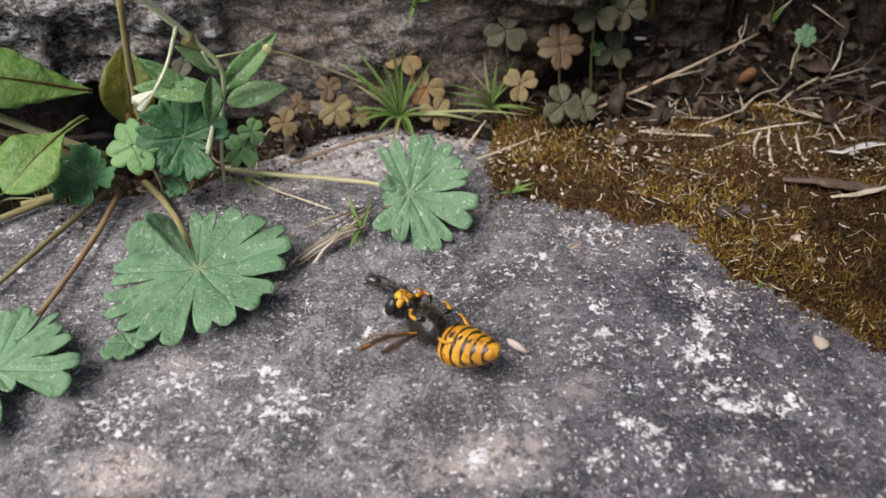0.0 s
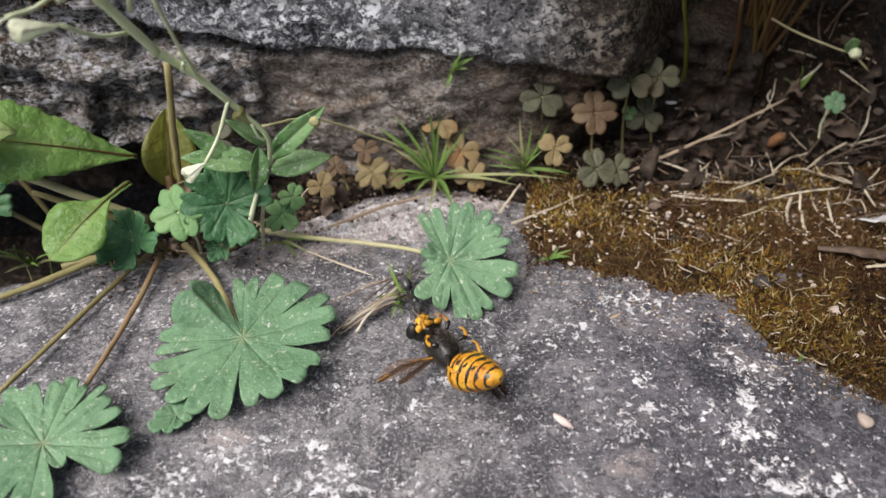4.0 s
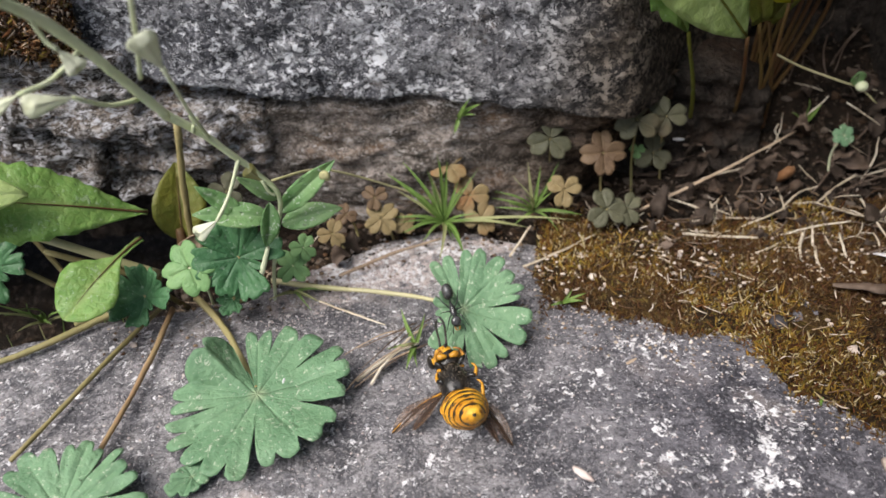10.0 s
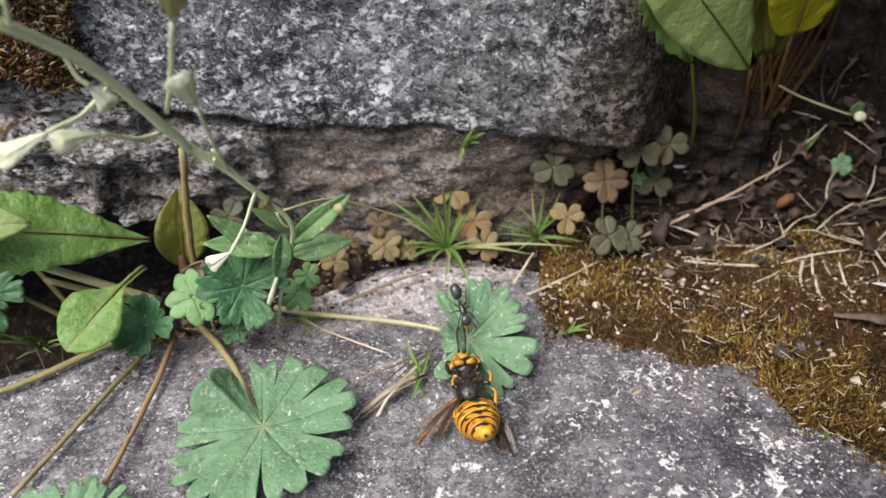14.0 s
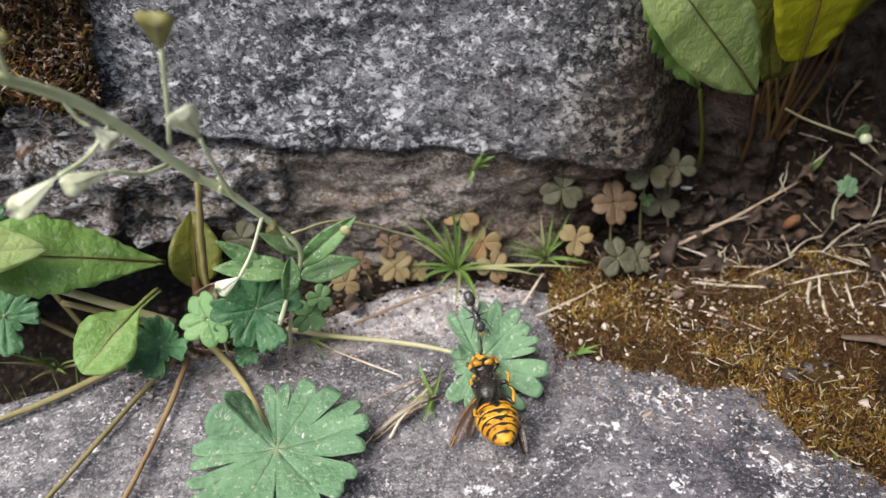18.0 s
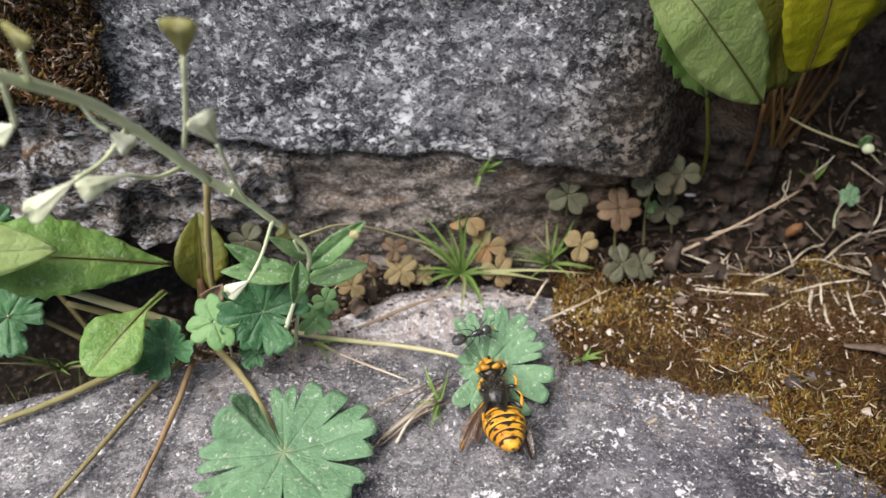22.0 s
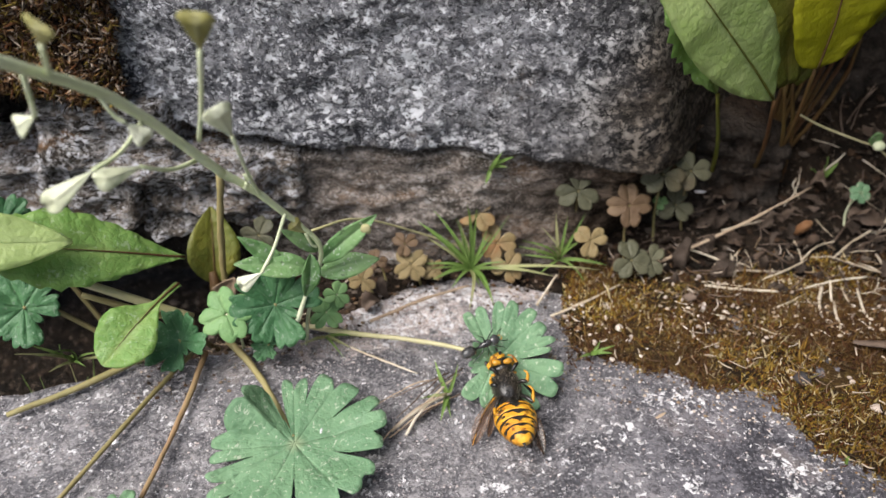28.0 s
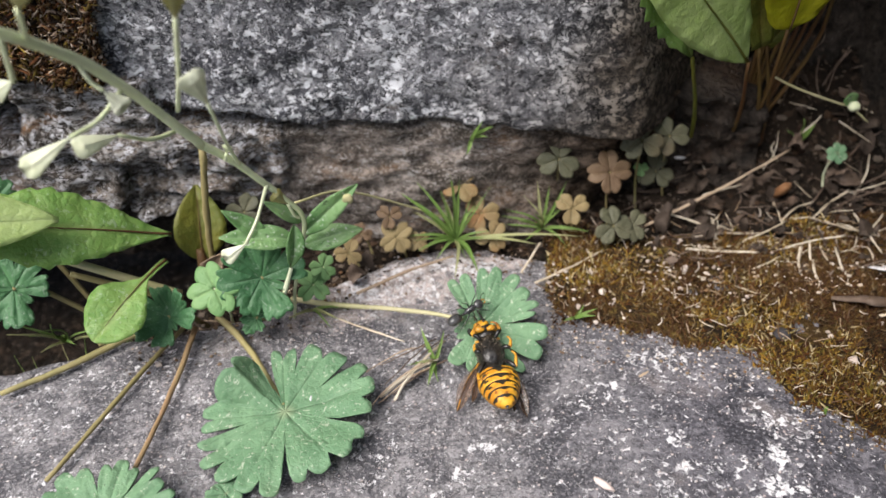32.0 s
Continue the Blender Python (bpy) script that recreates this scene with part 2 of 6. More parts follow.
def heart(center, direction, normal, length, width, fold=0.2, seed=0, n=9, m=11):
    d, nor = unit(direction), unit(normal)
    side = unit(np.cross(d, nor))
    nor = np.cross(side, d)
    S, V = np.meshgrid(np.linspace(0, 1, n), np.linspace(-1, 1, m), indexing="ij")
    ell = 0.86 + 0.15 * np.sin(np.pi * np.minimum(1, np.abs(V) * 1.02)) ** 0.8 - 0.10 * np.abs(V) ** 4
    hw = width / 2 * np.sin(np.pi * (0.04 + 0.60 * S)) ** 0.9
    P = np.asarray(center, float) + d * (S * ell * length)[..., None] + side * (hw * V)[..., None] + nor * (fold * hw * np.abs(V) - 0.12 * length * S**2)[..., None]
    P = P.reshape(-1, 3)
    P = P + nor * (0.03 * length * fbm(P, 14, 2, seed))[:, None]
    vein = np.clip(1 - np.abs(V) * hw / (0.03 * width), 0, 1) * (S < 0.85)
    return thick(P, grid_faces(n, m), nor, 0.003, {"vein": vein.ravel(), "along": S.ravel()})


def blob(radii, seed=0, rough=0.2, subdivisions=2):
    bm = bmesh.new()
    bmesh.ops.create_icosphere(bm, subdivisions=subdivisions, radius=1)
    v = np.array([x.co for x in bm.verts])
    f = [tuple(x.index for x in face.verts) for face in bm.faces]
    bm.free()
    v = v * (1 + rough * fbm(v, 1.3, 2, seed))[:, None] * np.asarray(radii, float)
    return v, f, {}


def moved(geo, place, m=None):
    v, f, a = (*geo, {})[:3]
    v = np.asarray(v, float)
    if m is not None:
        v = v @ np.array(m.to_3x3()).T
    return v + np.asarray(place, float), f, a


# ---- materials ----
class Nodes:
    def __init__(self, name, local=False):
        self.mat = bpy.data.materials.new(name)
        self.mat.use_nodes = True
        self.t = self.mat.node_tree
        self.bsdf = self.t.nodes["Principled BSDF"]
        if local:
            src = self.t.nodes.new("ShaderNodeTexCoord").outputs["Object"]
        else:
            src = self.t.nodes.new("ShaderNodeNewGeometry").outputs["Position"]
        sc = self.t.nodes.new("ShaderNodeVectorMath")
        sc.operation = "SCALE"
        sc.inputs["Scale"].default_value = 1 / U
        self.link(src, sc.inputs[0])
        self.pos = sc.outputs[0]

    def link(self, a, b):
        self.t.links.new(a, b)

    def put(self, socket, value):
        if isinstance(value, bpy.types.NodeSocket):
            self.link(value, socket)
        elif isinstance(value, (tuple, list)):
            socket.default_value = (*value, 1) if len(value) == 3 else value
        else:
            socket.default_value = value

    def noise(self, scale, detail=3, rough=0.55, stretch=None, distort=0.0):
        n = self.t.nodes.new("ShaderNodeTexNoise")
        n.inputs["Scale"].default_value, n.inputs["Detail"].default_value, n.inputs["Roughness"].default_value = scale, detail, rough
        n.inputs["Distortion"].default_value = distort
        src = self.pos
        if stretch:
            mp = self.t.nodes.new("ShaderNodeMapping")
            mp.inputs["Scale"].default_value = stretch
            self.link(self.pos, mp.inputs["Vector"])
            src = mp.outputs[0]
        self.link(src, n.inputs["Vector"])
        return n.outputs["Fac"]

    def cells(self, scale, feature="F1", out="Distance", random=1.0):
        n = self.t.nodes.new("ShaderNodeTexVoronoi")
        n.feature = feature
        n.inputs["Scale"].default_value, n.inputs["Randomness"].default_value = scale, random
        self.link(self.pos, n.inputs["Vector"])
        return n.outputs[out]

    def ramp(self, fac, lo, hi, a=0.0, b=1.0):
        n = self.t.nodes.new("ShaderNodeMapRange")
        n.interpolation_type = "SMOOTHSTEP"
        for i, value in enumerate((fac, lo, hi, a, b)):
            self.put(n.inputs[i], value)
        return n.outputs[0]

    def mix(self, fac, a, b, mode="MIX"):
        n = self.t.nodes.new("ShaderNodeMix")
        n.data_type, n.blend_type = "RGBA", mode
        self.put(n.inputs[0], fac)
        self.put(n.inputs[6], a)
        self.put(n.inputs[7], b)
        return n.outputs[2]

    def math(self, op, a, b=0.0):
        n = self.t.nodes.new("ShaderNodeMath")
        n.operation = op
        self.put(n.inputs[0], a)
        self.put(n.inputs[1], b)
        return n.outputs[0]

    def attr(self, name):
        n = self.t.nodes.new("ShaderNodeAttribute")
        n.attribute_name = name
        return n.outputs["Fac"]

    def random(self):
        return self.t.nodes.new("ShaderNodeObjectInfo").outputs["Random"]

    def island(self):
        return self.t.nodes.new("ShaderNodeNewGeometry").outputs["Random Per Island"]

    def bump(self, height, strength=0.5, depth=0.01, normal=None):
        n = self.t.nodes.new("ShaderNodeBump")
        n.inputs["Strength"].default_value, n.inputs["Distance"].default_value = strength, depth * U
        self.link(height, n.inputs["Height"])
        if normal is not None:
            self.link(normal, n.inputs["Normal"])
        return n.outputs[0]

    def done(self, color, rough=0.8, normal=None, spec=0.3, translucent=0.0):
        self.put(self.bsdf.inputs["Base Color"], color)
        self.put(self.bsdf.inputs["Roughness"], rough)
        self.bsdf.inputs["Specular IOR Level"].default_value = spec
        if normal is not None:
            self.link(normal, self.bsdf.inputs["Normal"])
        if translucent:
            tr = self.t.nodes.new("ShaderNodeBsdfTranslucent")
            self.put(tr.inputs["Color"], color)
            mx = self.t.nodes.new("ShaderNodeMixShader")
            mx.inputs[0].default_value = translucent
            self.link(self.bsdf.outputs[0], mx.inputs[1])
            self.link(tr.outputs[0], mx.inputs[2])
            self.link(mx.outputs[0], self.t.nodes["Material Output"].inputs["Surface"])
        return self.mat


def darkened(n, c, place, radius, tone):
    """Multiplies the colour by a darker tone inside a ragged-edged patch."""
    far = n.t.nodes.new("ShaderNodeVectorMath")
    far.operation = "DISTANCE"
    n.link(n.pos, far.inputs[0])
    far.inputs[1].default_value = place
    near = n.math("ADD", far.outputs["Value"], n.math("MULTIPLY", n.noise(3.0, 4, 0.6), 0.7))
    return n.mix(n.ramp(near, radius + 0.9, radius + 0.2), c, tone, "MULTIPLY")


def rock_material(name, dark, mid, pale, warm, warm_lo=0.58, speck=0.62, speck_scale=55, warm_scale=1.6, blotch=2.2, relief=0.035, dark_patch=None):
    n = Nodes(name)
    big = n.noise(blotch, 4, 0.6)
    medium = n.noise(9, 4, 0.65)
    fine = n.noise(speck_scale, 4, 0.75, None, 0.25)
    grain = n.noise(speck_scale * 2.6, 2, 0.6)
    c = n.mix(n.ramp(big, 0.36, 0.66), dark, mid)
    c = n.mix(n.ramp(n.noise(warm_scale, 5, 0.65), warm_lo, warm_lo + 0.16), c, warm)
    c = n.mix(n.math("MULTIPLY", n.ramp(medium, 0.46, 0.7), 0.55), c, pale)
    c = n.mix(n.math("MULTIPLY", n.ramp(n.noise(17, 3, 0.7), 0.52, 0.68), 0.6), c, dark)
    c = n.mix(n.math("MULTIPLY", n.ramp(grain, 0.42, 0.72), 0.35), c, pale)
    c = n.mix(n.math("MULTIPLY", n.ramp(fine, 0.52, 0.36), 0.7), c, (dark[0] * 0.2, dark[1] * 0.2, dark[2] * 0.2))
    white = n.math("MULTIPLY", n.ramp(fine, speck, speck + 0.07), n.ramp(n.noise(7, 4, 0.65), 0.44, 0.6, 0.12, 1.0))
    c = n.mix(white, c, (0.72, 0.7, 0.7))
    if dark_patch:
        c = darkened(n, c, *dark_patch)
    h = n.math("ADD", n.math("MULTIPLY", fine, 0.6), n.math("ADD", n.math("MULTIPLY", medium, 1.6), n.math("MULTIPLY", grain, 0.3)))
    return n.done(c, n.ramp(fine, 0.3, 0.7, 0.95, 0.7), n.bump(h, 1.0, relief), 0.25)


def leaf_material(name, deep, light, vein, rough=0.55, translucent=0.25, spots=0.0, spot_color=(0.5, 0.55, 0.45), tint=None, bump_scale=40, veined=0.4, eye=None):
    n = Nodes(name)
    c = n.mix(n.ramp(n.noise(7, 4, 0.6), 0.35, 0.68), deep, light)
    c = n.mix(n.math("MULTIPLY", n.ramp(n.noise(60, 2, 0.6), 0.4, 0.7), 0.3), c, light)
    if tint:
        c = n.mix(n.ramp(n.noise(3, 3, 0.6), 0.52, 0.7), c, tint)
    c = n.mix(n.math("MULTIPLY", n.attr("vein"), veined), c, vein)
    if eye:
        c = n.mix(n.ramp(n.attr("along"), 0.16, 0.02, 0, 0.7), c, eye)
    net = n.ramp(n.cells(44, "DISTANCE_TO_EDGE"), 0.0, 0.25)
    c = n.mix(n.math("MULTIPLY", n.math("SUBTRACT", 1.0, net), 0.14), c, vein)
    if spots:
        c = n.mix(n.math("MULTIPLY", n.ramp(n.noise(75, 3, 0.7, None, 0.3), 0.62, 0.65), spots), c, spot_color)
        c = n.mix(n.math("MULTIPLY", n.ramp(n.noise(34, 4, 0.7, None, 0.6), 0.635, 0.66), spots), c, spot_color)
        c = n.mix(n.math("MULTIPLY", n.ramp(n.noise(33, 4, 0.7, None, 0.3), 0.33, 0.30), 0.8), c, (0.03, 0.035, 0.02))
    r = n.random()
    c = n.mix(0.2, c, n.mix(r, deep, light))
    h = n.math("ADD", n.math("ADD", n.math("MULTIPLY", n.attr("vein"), -0.5), n.math("MULTIPLY", net, 0.1)), n.math("MULTIPLY", n.noise(bump_scale, 3, 0.6), 0.8))
    return n.done(c, n.ramp(n.noise(12, 2), 0.3, 0.7, rough - 0.1, rough + 0.12), n.bump(h, 0.6, 0.012), 0.35, translucent)


def stalk_material(name, a, b, c2, rough=0.55):
    n = Nodes(name)
    c = n.mix(n.ramp(n.noise(4, 4, 0.6), 0.35, 0.65), a, b)
    c = n.mix(n.math("MULTIPLY", n.ramp(n.noise(45, 3, 0.6), 0.5, 0.75), 0.5), c, c2)
    c = n.mix(n.math("MULTIPLY", n.random(), 0.4), c, c2)
    return n.done(c, rough, n.bump(n.noise(70, 2), 0.5, 0.006), 0.3, 0.1)


def patches_mask(n, spots):
    """Where ragged patches lie on a level stone."""
    wob, total = n.math("MULTIPLY", n.math("SUBTRACT", n.noise(11, 4, 0.65), 0.5), 2.2), None
    for x, y, rx, ry, turn, amount in spots:
        mp = n.t.nodes.new("ShaderNodeMapping")
        mp.vector_type = "TEXTURE"
        mp.inputs["Location"].default_value, mp.inputs["Rotation"].default_value, mp.inputs["Scale"].default_value = (x, y, 0), (0, 0, turn), (rx, ry, 50)
        n.link(n.pos, mp.inputs["Vector"])
        far = n.t.nodes.new("ShaderNodeVectorMath")
        far.operation = "LENGTH"
        n.link(mp.outputs[0], far.inputs[0])
        m = n.ramp(n.math("ADD", far.outputs["Value"], wob), 1.5, 0.5, 0.0, amount)
        total = m if total is None else n.math("MAXIMUM", total, m)
    return total


def grain_stone(name, dark, mid, pale, warm, warm_lo=0.56, flecks=0.63, fleck_scale=46, fleck_color=(0.62, 0.61, 0.63), blotch=2.4, black=0.7, relief=0.012, stretch=None, dark_patch=None, lichen=None, crust=None):
    """A crystalline stone: cloudy ground tone, dark and pale grains, crisp white flecks."""
    n = Nodes(name)
    c = n.mix(n.ramp(n.noise(blotch, 5, 0.65, stretch), 0.40, 0.60), dark, mid)
    c = n.mix(n.ramp(n.noise(2.3, 5, 0.68, stretch), warm_lo, warm_lo + 0.14), c, warm)
    medium = n.noise(9, 5, 0.72, stretch, 0.4)
    c = n.mix(n.math("MULTIPLY", n.ramp(medium, 0.47, 0.60), 0.6), c, pale)
    c = n.mix(n.math("MULTIPLY", n.ramp(n.noise(21, 4, 0.75, stretch, 0.5), 0.52, 0.58), 0.7), c, dark)
    fine = n.noise(fleck_scale * 1.5, 5, 0.8, stretch, 0.25)
    c = n.mix(n.math("MULTIPLY", n.ramp(fine, 0.485, 0.44), black), c, tuple(x * 0.22 for x in dark))
    c = n.mix(n.math("MULTIPLY", n.ramp(n.noise(fleck_scale * 2.2, 3, 0.7), 0.52, 0.60), 0.55), c, pale)
    crisp = n.noise(fleck_scale, 6, 0.78, stretch, 0.35)
    crowd = n.math("MULTIPLY", n.math("SUBTRACT", n.noise(4.5, 4, 0.65), 0.5), 0.22)
    high = n.math("ADD", crisp, crowd)
    if dark_patch and lichen:
        c = darkened(n, c, *dark_patch)
    if crust:
        soft = patches_mask(n, crust)
        c = n.mix(n.math("MULTIPLY", soft, n.ramp(n.noise(30, 5, 0.7), 0.38, 0.56)), c, (0.54, 0.46, 0.43))
    if lichen:
        high = n.math("ADD", high, n.math("MULTIPLY", patches_mask(n, lichen), 0.105))
    white = n.ramp(high, flecks, flecks + 0.03)
    c = n.mix(white, c, fleck_color)
    if dark_patch and not lichen:
        c = darkened(n, c, *dark_patch)
    h = n.math("ADD", n.math("MULTIPLY", fine, 0.7), n.math("ADD", n.math("MULTIPLY", medium, 1.2), n.math("MULTIPLY", white, 0.25)))
    return n.done(c, n.ramp(fine, 0.3, 0.7, 0.95, 0.72), n.bump(h, 1.0, relief), 0.22)


# x, y, half length, half width, turn, amount
LICHEN_SPOTS = [(0.87, 1.24, 0.06, 0.035, -0.6, 0.45), (0.83, 1.107, 0.028, 0.028, 0.3, 0.9), (0.80, 1.017, 0.035, 0.03, 0.2, 1.0), (0.85, 1.02, 0.03, 0.02, 0.2, 0.7), (0.82, 0.92, 0.025, 0.03, 0.2, 0.7), (0.86, 0.868, 0.055, 0.026, -0.25, 0.85),
                (0.93, 0.855, 0.05, 0.022, 0.1, 0.8), (0.985, 0.885, 0.02, 0.03, 0.3, 0.9), (0.59, 0.83, 0.05, 0.026, -0.5, 0.9), (0.63, 0.808, 0.045, 0.024, -0.2, 0.9), (0.65, 0.74, 0.05, 0.03, 0.1, 0.7), (0.518, 0.725, 0.05, 0.03, 0.2, 0.7),
                (0.88, 0.676, 0.045, 0.014, -0.3, 0.9), (0.58, 1.177, 0.03, 0.025, 0, 0.9), (0.60, 1.09, 0.035, 0.02, 0, 0.6), (0.517, 1.018, 0.03, 0.03, 0, 0.6), (0.265, 0.73, 0.022, 0.025, 0, 1.3), (0.06, 1.17, 0.04, 0.03, 0, 0.9), (0.0, 1.09, 0.03, 0.02, 0, 0.8), (-0.232, 0.96, 0.026, 0.024, 0, 1.3), (-0.18, 0.86, 0.10, 0.06, 0.4, 0.55),
                (-0.55, 0.85, 0.07, 0.07, 0.3, 0.7), (-0.42, 0.95, 0.12, 0.04, 0.3, 0.6), (0.40, 1.34, 0.08, 0.06, 0.3, 0.55), (0.62, 1.45, 0.09, 0.035, -0.2, 0.6), (-0.2, 1.84, 0.18, 0.11, 0.3, 1.1), (0.02, 1.92, 0.14, 0.06, 0, 1.0), (0.92, 0.72, 0.06, 0.02, -0.4, 0.4)]
CRUST_SPOTS = [(-0.50, 0.69, 0.11, 0.05, 0.1, 1.0), (0.28, 0.72, 0.12, 0.06, 0.1, 0.7), (0.86, 1.24, 0.07, 0.03, -0.7, 0.22), (-0.20, 1.83, 0.22, 0.12, 0.2, 1.0), (-0.38, 1.70, 0.16, 0.06, 0.2, 0.6), (0.06, 1.93, 0.16, 0.06, 0.0, 0.9), (-0.45, 0.98, 0.05, 0.03, 0.2, 0.5), (0.5, 0.92, 0.06, 0.04, 0.4, 0.4)]
# The slab turns darker and bluer towards its right side
SLAB = grain_stone("slab_stone", (0.082, 0.08, 0.088), (0.2, 0.192, 0.2), (0.4, 0.38, 0.385), (0.27, 0.235, 0.22), 0.56, 0.57, 50, (0.76, 0.745, 0.76), 2.8, 0.55, 0.010, None, ((1.5, 1.0, 0), 1.0, (0.56, 0.56, 0.61)), LICHEN_SPOTS, CRUST_SPOTS)
# Wall and ledge: brown dirt plus the corner's shade coloured into the right ends
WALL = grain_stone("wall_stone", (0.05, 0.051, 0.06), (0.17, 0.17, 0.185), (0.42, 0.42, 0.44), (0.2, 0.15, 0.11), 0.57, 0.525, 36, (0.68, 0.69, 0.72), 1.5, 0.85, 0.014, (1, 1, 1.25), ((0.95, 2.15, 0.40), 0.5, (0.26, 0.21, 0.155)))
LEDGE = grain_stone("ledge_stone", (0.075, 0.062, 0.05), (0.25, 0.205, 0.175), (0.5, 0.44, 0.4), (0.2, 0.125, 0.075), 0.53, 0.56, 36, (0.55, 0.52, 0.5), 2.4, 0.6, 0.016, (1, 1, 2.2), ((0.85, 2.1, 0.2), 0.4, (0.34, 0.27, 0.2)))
RUST = grain_stone("rust_stone", (0.034, 0.027, 0.021), (0.25, 0.205, 0.17), (0.52, 0.5, 0.49), (0.22, 0.115, 0.05), 0.48, 0.525, 30, (0.66, 0.66, 0.69), 3.6, 0.8, 0.022, (1, 1, 2.3))
# Near-black: the shade of the corner and gaps is put into this colour.
SHADE_STONE = rock_material("shaded_stone", (0.008, 0.0065, 0.005), (0.028, 0.021, 0.016), (0.075, 0.06, 0.048), (0.045, 0.026, 0.015), 0.5, 0.7, 30, 2.5)


def soil_material():
    n = Nodes("soil")
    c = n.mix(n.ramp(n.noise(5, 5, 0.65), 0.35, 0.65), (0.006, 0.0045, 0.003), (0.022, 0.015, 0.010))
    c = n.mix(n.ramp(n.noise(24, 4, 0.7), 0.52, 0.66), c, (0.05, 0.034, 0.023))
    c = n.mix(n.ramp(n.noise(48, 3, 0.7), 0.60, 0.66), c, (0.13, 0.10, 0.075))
    h = n.math("ADD", n.noise(14, 4, 0.7), n.math("MULTIPLY", n.noise(60, 3, 0.7), 0.5))
    return n.done(c, 0.95, n.bump(h, 1.0, 0.04), 0.15)


def bits_material(name, colors, rough=0.9):
    """Crumbs and shoots, each of its own shade."""
    n = Nodes(name)
    c, r = colors[0], n.island()
    for i, col in enumerate(colors[1:]):
        at = (i + 1) / len(colors)
        c = n.mix(n.ramp(r, at - 0.03, at + 0.03), c, col)
    c = n.mix(n.math("MULTIPLY", n.noise(70, 2), 0.5), c, colors[0])
    return n.done(c, rough, None, 0.15)


def moss_material(name, colors, patch, lo):
    """Moss leaves of mixed shades, with darker stands among them."""
    n = Nodes(name)
    c, r = colors[0], n.island()
    for i, col in enumerate(colors[1:]):
        at = (i + 1) / len(colors)
        c = n.mix(n.ramp(r, at - 0.03, at + 0.03), c, col)
    c = n.mix(n.math("MULTIPLY", n.ramp(n.noise(2.6, 3, 0.6), lo, lo + 0.12), 0.75), c, patch)
    # darker towards the near right end
    c = darkened(n, c, (1.45, 1.15, 0), 0.25, (0.4, 0.36, 0.32))
    return n.done(c, 0.9, None, 0.15)


def dry_material(name, a, b):
    n = Nodes(name)
    c = n.mix(n.ramp(n.noise(9, 4, 0.6), 0.35, 0.65), a, b)
    c = n.mix(n.math("MULTIPLY", n.random(), 0.45), c, (a[0] * 0.55, a[1] * 0.5, a[2] * 0.45))
    return n.done(c, 0.75, n.bump(n.noise(90, 2, 0.6), 0.7, 0.006), 0.25)


SOIL = soil_material()
MOSS = moss_material("moss", [(0.028, 0.014, 0.006), (0.11, 0.05, 0.012), (0.22, 0.125, 0.02), (0.15, 0.115, 0.02), (0.46, 0.38, 0.22), (0.05, 0.021, 0.009), (0.25, 0.165, 0.035), (0.12, 0.072, 0.015), (0.10, 0.038, 0.012)], (0.05, 0.022, 0.010), 0.45)
DRY_MOSS = bits_material("dry_moss", [(0.016, 0.010, 0.007), (0.08, 0.042, 0.02), (0.26, 0.15, 0.07), (0.03, 0.017, 0.010), (0.22, 0.155, 0.03), (0.14, 0.055, 0.02), (0.5, 0.4, 0.31)])
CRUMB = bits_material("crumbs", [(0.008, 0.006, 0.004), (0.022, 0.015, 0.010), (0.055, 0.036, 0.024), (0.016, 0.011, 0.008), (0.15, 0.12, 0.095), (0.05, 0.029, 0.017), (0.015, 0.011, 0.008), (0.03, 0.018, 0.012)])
DEBRIS_BITS = bits_material("brown_debris", [(0.025, 0.016, 0.010), (0.11, 0.07, 0.04), (0.24, 0.17, 0.11), (0.05, 0.032, 0.02), (0.42, 0.34, 0.27), (0.15, 0.08, 0.04)])
GRIT = bits_material("pale_grit", [(0.1, 0.06, 0.035), (0.3, 0.22, 0.14), (0.55, 0.47, 0.38), (0.2, 0.12, 0.06), (0.66, 0.58, 0.5)])
LICHEN = bits_material("lichen", [(0.5, 0.49, 0.5), (0.62, 0.6, 0.6), (0.4, 0.39, 0.4), (0.55, 0.5, 0.49), (0.68, 0.67, 0.67)])
PINK = bits_material("pale_crust", [(0.42, 0.36, 0.34), (0.52, 0.46, 0.44), (0.34, 0.29, 0.28), (0.6, 0.56, 0.54)])
GERANIUM = leaf_material("geranium_leaf", (0.10, 0.205, 0.105), (0.18, 0.315, 0.172), (0.24, 0.36, 0.21), 0.62, 0.2, 0.85, (0.5, 0.54, 0.42), veined=0.15, eye=(0.33, 0.37, 0.22))
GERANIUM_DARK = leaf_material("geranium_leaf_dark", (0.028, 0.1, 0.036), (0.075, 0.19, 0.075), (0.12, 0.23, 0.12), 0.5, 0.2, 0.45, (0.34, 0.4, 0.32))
DANDELION = leaf_material("dandelion_leaf", (0.12, 0.26, 0.05), (0.22, 0.37, 0.095), (0.33, 0.36, 0.13), 0.45, 0.3, 0.4)
YELLOW = leaf_material("yellow_leaf", (0.42, 0.44, 0.014), (0.56, 0.55, 0.03), (0.42, 0.38, 0.06), 0.5, 0.6)
OLIVE = leaf_material("olive_leaf", (0.1, 0.13, 0.02), (0.19, 0.19, 0.03), (0.14, 0.09, 0.03), 0.5, 0.3, tint=(0.17, 0.1, 0.03))
LANCE = leaf_material("lance_leaf", (0.1, 0.24, 0.07), (0.24, 0.39, 0.16), (0.34, 0.46, 0.26), 0.42, 0.3, 1.0, (0.58, 0.63, 0.53))
